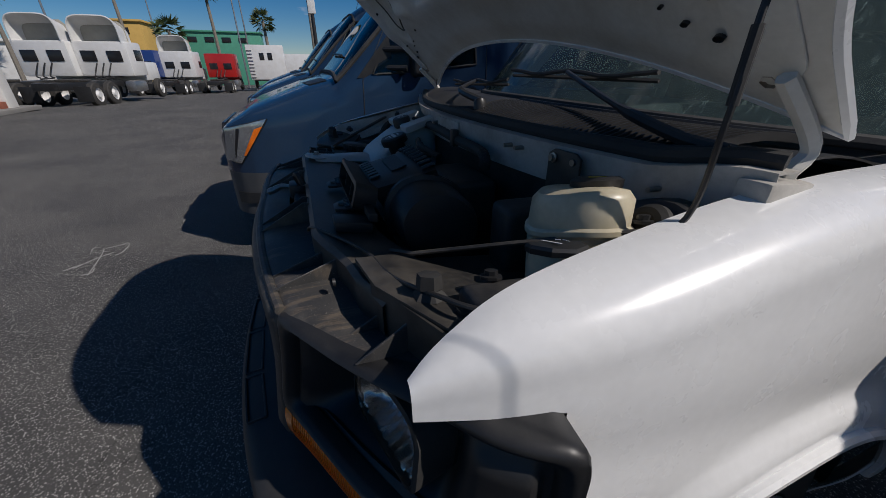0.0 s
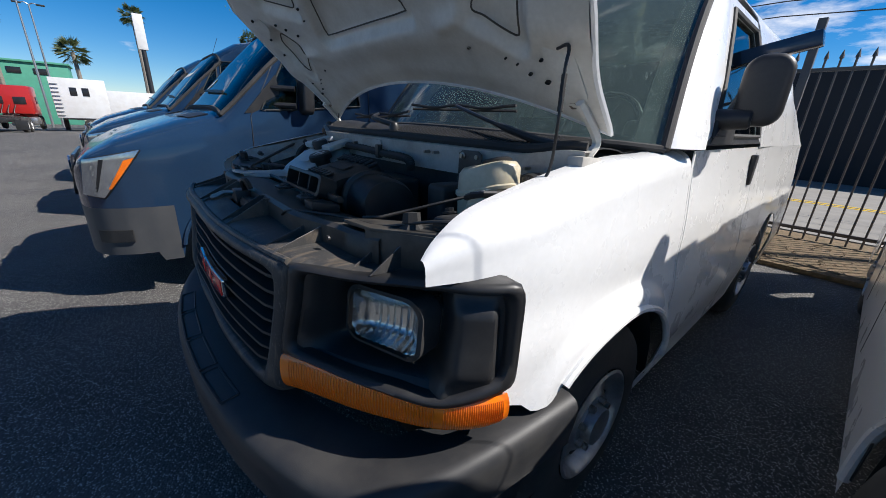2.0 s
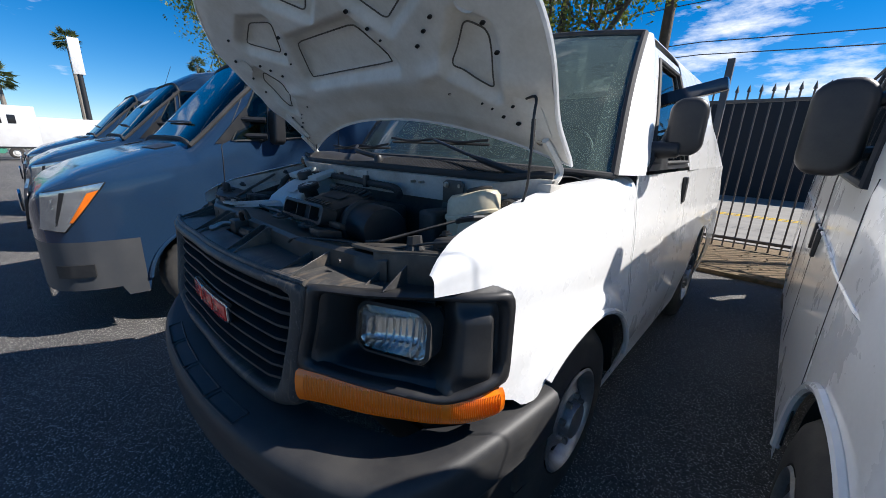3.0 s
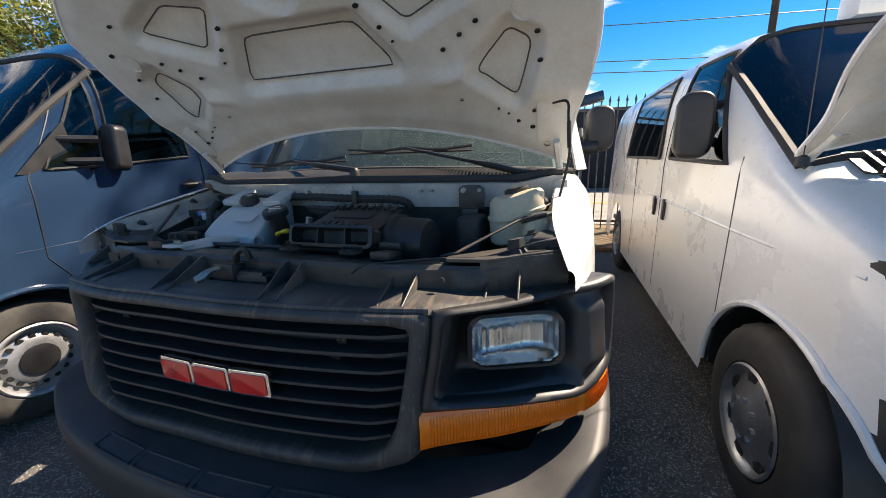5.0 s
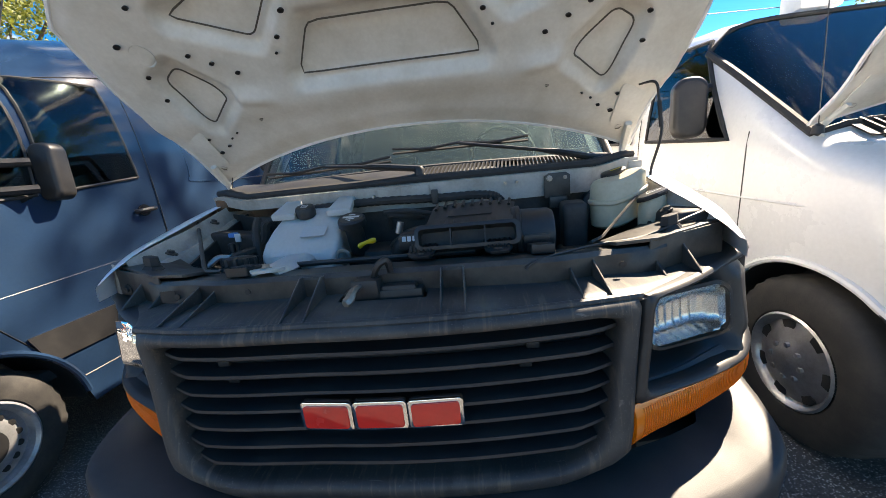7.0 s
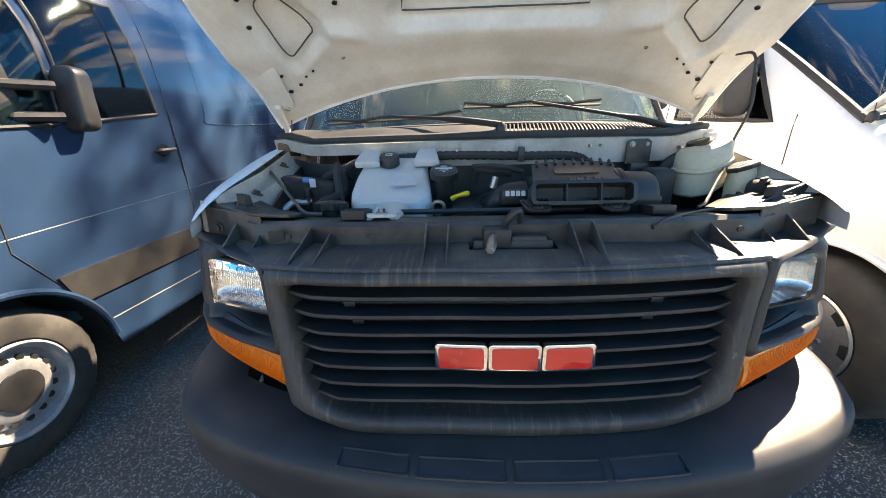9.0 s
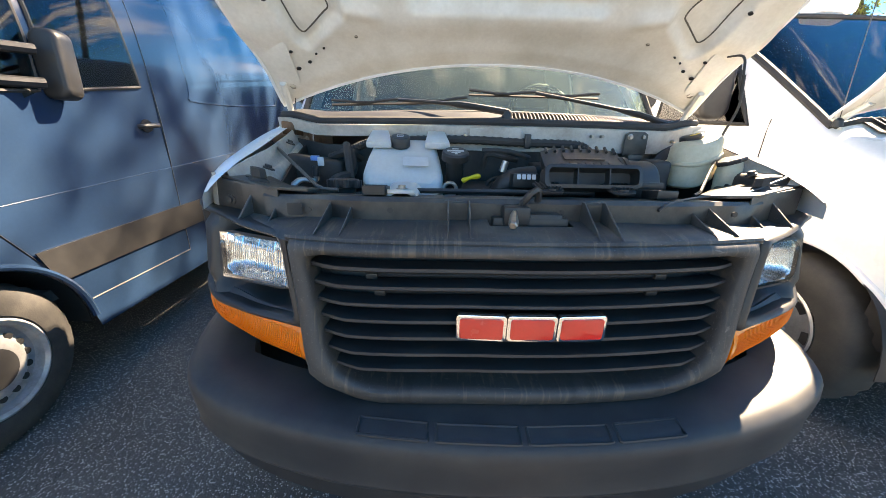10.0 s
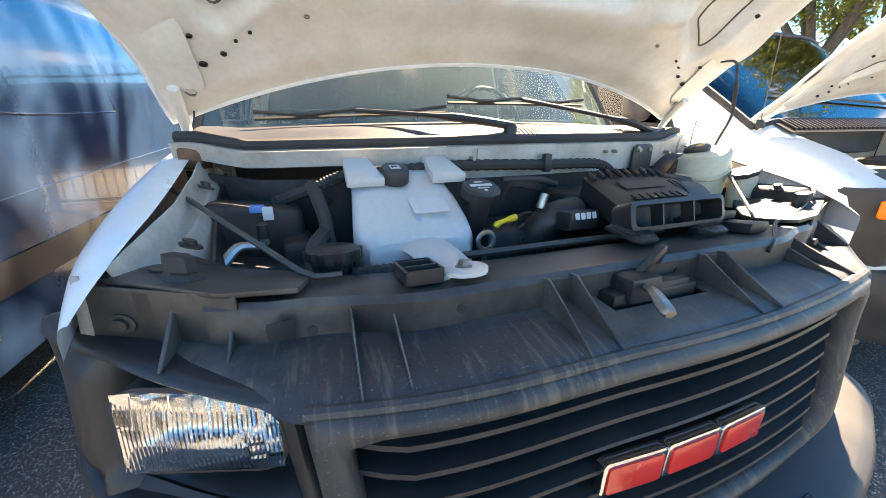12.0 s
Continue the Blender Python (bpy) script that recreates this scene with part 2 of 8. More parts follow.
def asphalt():
    m = bpy.data.materials.new("worn_asphalt")
    m.use_nodes = True
    t = m.node_tree
    b = t.nodes["Principled BSDF"]
    tc = t.nodes.new("ShaderNodeTexCoord")

    def noise_node(scale, detail, rough=0.6):
        n = t.nodes.new("ShaderNodeTexNoise")
        n.inputs["Scale"].default_value, n.inputs["Detail"].default_value, n.inputs["Roughness"].default_value = scale, detail, rough
        t.links.new(tc.outputs["Object"], n.inputs["Vector"])
        return n

    def ramp(node, a, b2, ca, cb):
        r = t.nodes.new("ShaderNodeValToRGB")
        r.color_ramp.elements[0].position, r.color_ramp.elements[1].position = a, b2
        r.color_ramp.elements[0].color, r.color_ramp.elements[1].color = (*ca, 1), (*cb, 1)
        t.links.new(node.outputs["Fac"], r.inputs[0])
        return r
    # broad patches, then pale stones in dark binder, then hairline cracks
    big = ramp(noise_node(0.7, 6), 0.35, 0.7, (0.040, 0.039, 0.038), (0.095, 0.090, 0.082))
    vor = t.nodes.new("ShaderNodeTexVoronoi")
    vor.inputs["Scale"].default_value = 105
    t.links.new(tc.outputs["Object"], vor.inputs["Vector"])
    stone = t.nodes.new("ShaderNodeValToRGB")
    stone.color_ramp.elements[0].position, stone.color_ramp.elements[1].position = 0.22, 0.42
    stone.color_ramp.elements[0].color, stone.color_ramp.elements[1].color = (1, 1, 1, 1), (0, 0, 0, 1)
    t.links.new(vor.outputs["Distance"], stone.inputs[0])
    pick = ramp(noise_node(55, 3), 0.43, 0.53, (0, 0, 0), (1, 1, 1))
    mul = t.nodes.new("ShaderNodeMixRGB")
    mul.blend_type = "MULTIPLY"
    mul.inputs[0].default_value = 1.0
    t.links.new(stone.outputs[0], mul.inputs[1])
    t.links.new(pick.outputs[0], mul.inputs[2])
    mix = t.nodes.new("ShaderNodeMixRGB")
    mix.inputs[2].default_value = (0.44, 0.42, 0.39, 1)
    t.links.new(mul.outputs[0], mix.inputs[0])
    t.links.new(big.outputs[0], mix.inputs[1])
    vc = t.nodes.new("ShaderNodeTexVoronoi")
    vc.feature = "DISTANCE_TO_EDGE"
    vc.inputs["Scale"].default_value = 0.9
    wob = noise_node(3.0, 5)
    add = t.nodes.new("ShaderNodeMixRGB")
    add.blend_type = "ADD"
    add.inputs[0].default_value = 0.9
    t.links.new(tc.outputs["Object"], add.inputs[1])
    t.links.new(wob.outputs["Color"], add.inputs[2])
    t.links.new(add.outputs[0], vc.inputs["Vector"])
    cr = t.nodes.new("ShaderNodeValToRGB")
    cr.color_ramp.elements[0].position, cr.color_ramp.elements[1].position = 0.002, 0.007
    cr.color_ramp.elements[0].color, cr.color_ramp.elements[1].color = (0.40, 0.40, 0.40, 1), (1, 1, 1, 1)
    t.links.new(vc.outputs["Distance"], cr.inputs[0])
    fin = t.nodes.new("ShaderNodeMixRGB")
    fin.blend_type = "MULTIPLY"
    fin.inputs[0].default_value = 0.8
    t.links.new(mix.outputs[0], fin.inputs[1])
    t.links.new(cr.outputs[0], fin.inputs[2])
    t.links.new(fin.outputs[0], b.inputs["Base Color"])
    b.inputs["Roughness"].default_value = 0.82
    bp = t.nodes.new("ShaderNodeBump")
    bp.inputs["Strength"].default_value, bp.inputs["Distance"].default_value = 0.7, 0.006
    t.links.new(vor.outputs["Distance"], bp.inputs["Height"])
    t.links.new(bp.outputs["Normal"], b.inputs["Normal"])
    return m


ASPHALT = asphalt()


# ---- building tools ----
def smooth(x, a=0.0, b=1.0):
    t = min(1.0, max(0.0, (x - a) / (b - a)))
    return t * t * (3 - 2 * t)


def along(x, xs, ys):
    return float(np.interp(x, xs, ys))


def soft(x, xs, ys, h=0.07):
    """Like along(), with its corners rounded."""
    h = max(0.0, min(h, x - xs[0], xs[-1] - x))
    return sum(along(x + h * (k / 6 - 1), xs, ys) for k in range(13)) / 13


def pillow(bm, w, h, r, depth, m, edge=0.03):
    """A soft-edged block over a rounded outline, standing on m's plane."""
    loops = []
    for k in range(9):
        a = math.pi * k / 8
        inset = edge * (1 - math.sin(a)) if k != 4 else 0.0
        z = edge * (1 - math.cos(a)) if k < 4 else depth - edge * (1 + math.cos(a))
        loops.append([m @ Vector((x * (1 - inset * 2 / w), y * (1 - inset * 2 / h), z)) for x, y in rounded(w, h, r, 6)])
    loops.insert(4, [m @ Vector((x, y, edge)) for x, y in rounded(w, h, r, 6)])
    rows = [[bm.verts.new(p) for p in lp] for lp in loops]
    n = len(rows[0])
    for a, b in zip(rows, rows[1:]):
        for k in range(n):
            bm.faces.new((a[k], a[(k + 1) % n], b[(k + 1) % n], b[k]))
    bm.faces.new(rows[0])
    bm.faces.new(rows[-1])
    return bm


def part(name, bm, mat, parent=None, label="", angle=38, kind=""):
    me = bpy.data.meshes.new(name)
    bmesh.ops.recalc_face_normals(bm, faces=bm.faces)
    bm.to_mesh(me)
    bm.free()
    me.materials.append(mat)
    me.shade_smooth()
    me.set_sharp_from_angle(angle=radians(angle))
    ob = new(name, me)
    if parent is not None:
        ob.parent = parent
    if label or kind:
        tagged(ob, label, kind=kind)
    return ob


def thing(name, label, category, group="", kind="", at=None):
    ob = new(name)
    ob.empty_display_size = 0.1
    if at is not None:
        ob.location = at
    return tagged(ob, label, category, group, kind)


def merge(bm, other):
    me = bpy.data.meshes.new("tmp")
    other.to_mesh(me)
    bm.from_mesh(me)
    bpy.data.meshes.remove(me)
    other.free()
    return bm


def box(bm, c, s, bevel=0.0, turn=None, seg=2):
    o = bmesh.new()
    bmesh.ops.create_cube(o, size=1.0)
    for v in o.verts:
        v.co = Vector((v.co.x * s[0], v.co.y * s[1], v.co.z * s[2]))
    if bevel:
        bmesh.ops.bevel(o, geom=o.edges[:], offset=bevel, segments=seg, profile=0.6, affect="EDGES")
    m = Matrix.Translation(c) @ (turn.to_4x4() if turn is not None else Matrix.Identity(4))
    o.transform(m)
    return merge(bm, o)


def frame_of(a, b):
    """A matrix at a whose z axis points to b."""
    z = (Vector(b) - Vector(a)).normalized()
    return Matrix.Translation(a) @ z.to_track_quat("Z", "Y").to_matrix().to_4x4()


def lathe(bm, profile, m, n=24, caps=True):
    """profile: (radius, height) pairs turned round the z axis of m."""
    rings = []
    for r, h in profile:
        rings.append([bm.verts.new(m @ Vector((r * math.cos(2 * math.pi * k / n), r * math.sin(2 * math.pi * k / n), h))) for k in range(n)])
    for a, b in zip(rings, rings[1:]):
        for k in range(n):
            bm.faces.new((a[k], a[(k + 1) % n], b[(k + 1) % n], b[k]))
    if caps:
        if profile[0][0] > 1e-5:
            bm.faces.new(rings[0][::-1])
        if profile[-1][0] > 1e-5:
            bm.faces.new(rings[-1])
    return bm


def cyl(bm, a, b, r, r2=None, n=16, edge=0.0):
    r2 = r if r2 is None else r2
    h = (Vector(b) - Vector(a)).length
    prof = [(r, 0), (r2, h)] if not edge else [(r - edge, 0), (r, edge), (r2, h - edge), (r2 - edge, h)]
    return lathe(bm, prof, frame_of(a, b), n)


def tube(bm, pts, r, n=8, closed=False, ridges=0.0):
    pts = [Vector(p) for p in pts]
    m = len(pts)
    rings = []
    up = Vector((0, 0, 1))
    prev = None
    for i, p in enumerate(pts):
        a = pts[i - 1] if (i or closed) else p
        b = pts[(i + 1) % m] if (i < m - 1 or closed) else p
        d = (b - a).normalized()
        if prev is None:
            x = d.cross(up)
            if x.length < 0.05:
                x = d.cross(Vector((0, 1, 0)))
        else:
            x = prev - d * prev.dot(d)
        x.normalize()
        prev = x
        y = d.cross(x)
        rr = r[i] if isinstance(r, (list, tuple)) else r
        if ridges:
            rr += ridges * (i % 2)
        rings.append([bm.verts.new(p + rr * (math.cos(2 * math.pi * k / n) * x + math.sin(2 * math.pi * k / n) * y)) for k in range(n)])
    for i in range(m if closed else m - 1):
        a, b = rings[i], rings[(i + 1) % m]
        for k in range(n):
            bm.faces.new((a[k], a[(k + 1) % n], b[(k + 1) % n], b[k]))
    if not closed:
        bm.faces.new(rings[0][::-1])
        bm.faces.new(rings[-1])
    return bm


def spline(pts, k=8, closed=False):
    pts = [Vector(p) for p in pts]
    out = []
    n = len(pts)
    for i in range(n if closed else n - 1):
        if closed:
            p0, p1, p2, p3 = pts[i - 1], pts[i], pts[(i + 1) % n], pts[(i + 2) % n]
        else:
            p0, p1, p2, p3 = pts[max(0, i - 1)], pts[i], pts[i + 1], pts[min(n - 1, i + 2)]
        for j in range(k):
            t = j / k
            out.append(0.5 * (2 * p1 + (p2 - p0) * t + (2 * p0 - 5 * p1 + 4 * p2 - p3) * t * t + (3 * p1 - p0 - 3 * p2 + p3) * t ** 3))
    if not closed:
        out.append(pts[-1])
    return out


def grid(bm, fn, nu, nv, thick=0.0, keep=None):
    """A sheet of nu by nv quads from fn(u, v), u and v from 0 to 1."""
    vs = [[bm.verts.new(fn(i / nu, j / nv)) for j in range(nv + 1)] for i in range(nu + 1)]
    fs = []
    for i in range(nu):
        for j in range(nv):
            if keep is None or keep((i + 0.5) / nu, (j + 0.5) / nv):
                try:
                    fs.append(bm.faces.new((vs[i][j], vs[i + 1][j], vs[i + 1][j + 1], vs[i][j + 1])))
                except ValueError:
                    pass
    loose = [v for row in vs for v in row if not v.link_faces]
    bmesh.ops.delete(bm, geom=loose, context="VERTS")
    if thick:
        bmesh.ops.recalc_face_normals(bm, faces=fs)
        bmesh.ops.solidify(bm, geom=fs, thickness=thick)
    return bm


def slab(bm, poly, m, depth, bevel=0.0, seg=2):
    """A flat plate: the outline poly (x, y) in the plane of m, depth along its z axis."""
    o = bmesh.new()
    f = o.faces.new([o.verts.new((x, y, 0)) for x, y in poly])
    r = bmesh.ops.extrude_face_region(o, geom=[f])
    bmesh.ops.translate(o, verts=[v for v in r["geom"] if isinstance(v, bmesh.types.BMVert)], vec=(0, 0, depth))
    if bevel:
        bmesh.ops.recalc_face_normals(o, faces=o.faces)
        bmesh.ops.bevel(o, geom=o.edges[:], offset=bevel, segments=seg, profile=0.6, affect="EDGES")
    o.transform(m)
    return merge(bm, o)


def rounded(w, h, r, n=5):
    pts = []
    for cx, cy, a in ((w / 2 - r, h / 2 - r, 0), (-w / 2 + r, h / 2 - r, 90), (-w / 2 + r, -h / 2 + r, 180), (w / 2 - r, -h / 2 + r, 270)):
        for k in range(n + 1):
            t = radians(a + 90 * k / n)
            pts.append((cx + r * math.cos(t), cy + r * math.sin(t)))
    return pts


def axes(origin, x, y):
    x, y = Vector(x).normalized(), Vector(y)
    y = (y - x * y.dot(x)).normalized()
    z = x.cross(y)
    m = Matrix((x, y, z)).transposed().to_4x4()
    m.translation = origin
    return m


# ---- ground ----
def ground_z(x, y):
    return -0.03 * max(0.0, -x - 16.0)


def make_ground():
    bm = bmesh.new()
    xs = [-400, -160, -90, -60, -40, -28, -20, -16, -14, -10, -7, -5, -4, -3.5, -3, -2, -1, 0, 1, 2, 3, 5, 8, 12, 20, 40, 90, 200, 400]
    ys = [-300, -120, -60, -30, -16, -9.2, -7, -5, -4, -3, -2.4, -1.8, -1.2, -0.6, 0, 1, 2, 3, 5, 7, 9, 14, 25, 60, 150, 300]
    vs = [[bm.verts.new((x, y, ground_z(x, y))) for y in ys] for x in xs]
    for a, b in zip(vs, vs[1:]):
        for k in range(len(ys) - 1):
            bm.faces.new((a[k], b[k], b[k + 1], a[k + 1]))
    tagged(part("ground", bm, ASPHALT), "worn grey asphalt car park with patches", "ground", kind="structure")


make_ground()


# ---- wheels ----
def wheel(parent, c, side, r=0.385, rim=0.215, width=0.24, style="slots"):
    """side: +1 when the outer face looks to +x. c: centre of the outer face of the tyre."""
    m = axes(c, (0, 1, 0), (0, 0, 1)) if side > 0 else axes(c, (0, -1, 0), (0, 0, 1))
    bm = bmesh.new()
    n = 64
    prof = [(rim, -0.012), (rim + 0.012, 0.0), (rim + 0.05, 0.004), (r - 0.07, 0.0), (r - 0.03, -0.012), (r - 0.006, -0.035), (r, -0.06),
            (r, -width + 0.05), (r - 0.03, -width + 0.01), (rim, -width)]
    rings = []
    for j, (rad, h) in enumerate(prof):
        ring = []
        for k in range(n):
            q = rad - (0.010 if j in (5, 6, 7) and k % 2 else 0)
            ring.append(bm.verts.new(m @ Vector((q * math.cos(2 * math.pi * k / n), q * math.sin(2 * math.pi * k / n), h))))
        rings.append(ring)
    for a, b in zip(rings, rings[1:]):
        for k in range(n):
            bm.faces.new((a[k], a[(k + 1) % n], b[(k + 1) % n], b[k]))
    w = part("wheel", bm, TYRE, parent, "worn black tyre on a grey steel rim")
    bm = bmesh.new()
    dish = {"slots": [(rim + 0.004, 0.0), (rim - 0.006, 0.006), (rim - 0.02, -0.004), (rim - 0.028, -0.04), (rim - 0.05, -0.045),
                      (0.125, -0.015), (0.085, -0.012), (0.08, -0.03), (0.0, -0.03)],
            "cap": [(rim + 0.004, 0.0), (rim - 0.005, 0.007), (rim - 0.02, -0.005), (rim - 0.03, -0.028), (0.13, -0.006), (0.08, 0.006), (0.045, 0.028), (0.0, 0.03)],
            "bolts": [(rim + 0.004, 0.0), (rim - 0.006, 0.006), (rim - 0.02, -0.008), (rim - 0.03, -0.06), (0.15, -0.05), (0.11, -0.015), (0.075, -0.015), (0.07, 0.02), (0.03, 0.028), (0, 0.028)]}[style]
    lathe(bm, dish, m, 48, caps=False)
    rimob = part("rim", bm, STEEL_GREY if style == "slots" else ALLOY, w)
    if style == "slots":
        for k in range(16):
            a = 2 * math.pi * k / 16
            o = bmesh.new()
            lathe(o, [(0.015, -0.03), (0.015, 0.002), (0.0, 0.002)], m @ Matrix.Translation((0.142 * math.cos(a), 0.142 * math.sin(a), -0.024)), 10, caps=False)
            part("vent_hole", o, BLACK, w)
        hub = bmesh.new()
        lathe(hub, [(0.09, -0.03), (0.088, -0.004), (0.05, 0.008), (0, 0.01)], m, 28, caps=False)
        part("hub_cap", hub, BLACK, w, "black plastic hub cap")
    elif style == "cap":
        for k in range(7):
            a = 2 * math.pi * k / 7
            o = bmesh.new()
            slab(o, [(0.115, -0.020), (0.18, -0.034), (0.19, 0.0), (0.18, 0.034), (0.115, 0.020)], m @ Matrix.Rotation(a, 4, "Z") @ Matrix.Translation((0, 0, -0.022)), 0.008 + 0.0, 0.003)
            part("vent_hole", o, BLACK, w)
        for k in range(8):
            a = 2 * math.pi * k / 8
            nuts = bmesh.new()
            lathe(nuts, [(0.013, -0.01), (0.012, 0.014), (0.0, 0.016)], m @ Matrix.Translation((0.078 * math.cos(a), 0.078 * math.sin(a), 0.004)), 6, caps=False)
            part("lug_nut", nuts, ALLOY, w)
    else:
        for k in range(8):
            a = 2 * math.pi * k / 8
            o = bmesh.new()
            lathe(o, [(0.026, -0.03), (0.026, 0.004), (0.0, 0.004)], m @ Matrix.Translation((0.168 * math.cos(a), 0.168 * math.sin(a), -0.057)), 12, caps=False)
            part("vent_hole", o, BLACK, w)
        for k in range(8):
            a = 2 * math.pi * (k + 0.5) / 8
            nuts = bmesh.new()
            lathe(nuts, [(0.014, -0.015), (0.013, 0.02), (0.0, 0.022)], m @ Matrix.Translation((0.093 * math.cos(a), 0.093 * math.sin(a), -0.013)), 6, caps=False)
            part("lug_nut", nuts, STEEL, w)
    return w


# ---- a van shell drawn from plan width, roofline and sill ----
class Shell:
    def __init__(self, cx, width, top, low, mid, belt=1.2, lean=0.16, n=4.5, split=None):
        self.split = split
        self.cx, self.width, self.top, self.low, self.mid, self.belt, self.lean, self.n = cx, width, top, low, mid, belt, lean, n

    def tuck(self, z):
        return 1 - self.lean * max(0.0, z - self.belt) ** 1.15

    def side(self, y, z, out=0.0, sign=1):
        zm = min(self.mid, self.top(y) - 0.05)
        b = self.top(y) - zm
        f = 1.0 if z <= zm else max(0.0, 1 - ((z - zm) / b) ** self.n) ** (1 / self.n)
        return Vector((self.cx + sign * (self.width(y) * f * self.tuck(z) + out), y, z))

    def roof(self, x, y, out=0.0):
        """Height of the skin at x off the middle."""
        zm = min(self.mid, self.top(y) - 0.05)
        lo, hi = zm, self.top(y)
        for _ in range(24):
            m = (lo + hi) / 2
            f = max(0.0, 1 - ((m - zm) / (self.top(y) - zm)) ** self.n) ** (1 / self.n)
            lo, hi = (m, hi) if self.width(y) * f * self.tuck(m) > abs(x) else (lo, m)
        return Vector((self.cx + x, y - out * 0.5, lo + out))

    def mesh(self, ys, keep=None, up=14, down=10):
        bm = bmesh.new()
        rows = []
        for y in ys:
            zm = min(self.mid, self.top(y) - 0.05)
            b, w, lo = self.top(y) - zm, self.width(y), min(self.low(y), zm - 0.01)
            half = []
            for k in range(up + 1):
                th = math.pi / 2 * (1 - k / up)
                z = zm + b * max(0.0, math.sin(th)) ** (2 / self.n)
                half.append((w * max(0.0, math.cos(th)) ** (2 / self.n) * self.tuck(z), z))
            cut = self.split if self.split and lo < self.split - 0.02 else None
            for k in range(1, down + 1):
                if cut:
                    z = zm + (cut - zm) * k / 4 if k <= 4 else cut + (lo - cut) * (k - 4) / (down - 4)
                else:
                    z = zm + (lo - zm) * k / down
                half.append((w * self.tuck(z), z))
            row = [(-x, z) for x, z in half[:0:-1]] + half
            rows.append([bm.verts.new((self.cx + x, y, z)) for x, z in row])
        for a, b in zip(rows, rows[1:]):
            for k in range(len(a) - 1):
                c = (a[k].co + b[k + 1].co) / 2
                if keep is None or keep(c.x - self.cx, c.y, c.z):
                    bm.faces.new((a[k], a[k + 1], b[k + 1], b[k]))
        self.ends = (rows[0], rows[-1])
        return bm

    def patch(self, corners, sign, out=0.006, nu=12, nv=10, thick=0.006):
        """A sheet over the flank; corners as (y, z): low front, low rear, top rear, top front."""
        (a, b, c, d) = corners
        bm = bmesh.new()

        def fn(u, v):
            y = (a[0] * (1 - u) + b[0] * u) * (1 - v) + (d[0] * (1 - u) + c[0] * u) * v
            z = (a[1] * (1 - u) + b[1] * u) * (1 - v) + (d[1] * (1 - u) + c[1] * u) * v
            return self.side(y, z, out, sign)
        return grid(bm, fn, nu, nv, thick)

    def edge(self, corners, sign, r=0.012, out=0.006, n=8):
        pts = []
        for p, q in zip(corners, corners[1:] + corners[:1]):
            for k in range(n):
                pts.append(self.side(p[0] + (q[0] - p[0]) * k / n, p[1] + (q[1] - p[1]) * k / n, out, sign))
        bm = bmesh.new()
        return tube(bm, pts, r, 6, closed=True)


def arch(y, yc, zc, r, sill):
    d = abs(y - yc)
    return max(sill, zc + math.sqrt(r * r - d * d)) if d < r else sill


# ---- the white van with its bonnet up ----
van = thing("cargo_van", "white cargo van with its bonnet propped open and grey plastic front", "van", "parked vans")


def yf(x):
    lead = 0.025 * smooth(-x, 0.1, 0.5)
    x = abs(x)
    return 0.070 + 0.165 * x * x + 0.9 * max(0.0, x - 0.86) ** 1.6 - lead


def sided(x):
    """The passenger side sits a little closer in."""
    return x * (1 - 0.02 * smooth(-x, 0.55, 0.95))


ARCH = (1.0, 0.385, 0.475)


def fender_top(y):
    return soft(y, (0.28, 0.31, 0.35, 0.40, 0.55, 0.75, 0.95, 1.25, 1.5), (1.102, 1.130, 1.158, 1.180, 1.222, 1.28, 1.325, 1.35, 1.355))


def body_x(y, z):
    """Half width of the lower body."""
    w = soft(y, (0.28, 0.42, 0.6, 0.9, 1.4, 3.0, 5.6), (0.888, 0.93, 0.958, 0.975, 0.97, 0.95, 0.93))
    w -= 0.05 * smooth(z, 0.62, 0.30) + 0.018 * smooth(z, 0.80, 0.98) + 0.03 * smooth(z, 1.0, 1.36)
    flare = 0.022 * smooth(0.56 - math.hypot(y - ARCH[0], z - ARCH[1]), 0.0, 0.05) * smooth(z, 0.3, 0.5)
    return w + flare


def fender_point(y, w, sign):
    """w from 0 at the inner edge over the crown to 1 at the bottom edge."""
    top = fender_top(y)
    r = soft(y, (0.28, 0.36, 0.5, 2.0), (0.035, 0.075, 0.10, 0.10))
    xi = soft(y, (0.28, 0.31, 0.35, 0.42, 0.55, 0.7, 1.0, 1.4), (0.856, 0.845, 0.834, 0.820, 0.81, 0.805, 0.83, 0.845))
    zc = top - r
    xs = body_x(y, zc)
    if w < 0.45:
        t = w / 0.45 * math.pi / 2
        return Vector((sided(sign * (xi + (xs - xi) * math.sin(t) ** 0.85)), y, zc + r * math.cos(t) ** 0.75))
    zb = arch(y, *ARCH, 0.30)
    if y < 0.54:
        zb = along(y, (0.455, 0.54), (0.69, 0.66))
    if y < 0.63:
        zb = max(zb, 0.65)
    zb = min(zb, zc - 0.012)
    zk, wk = min(1.054, zc - 0.006), 19 / 32
    z = zc + (zk - zc) * (w - 0.45) / (wk - 0.45) if w < wk else zk + (zb - zk) * (w - wk) / (1 - wk)
    return Vector((sided(sign * body_x(y, z)), y, z))


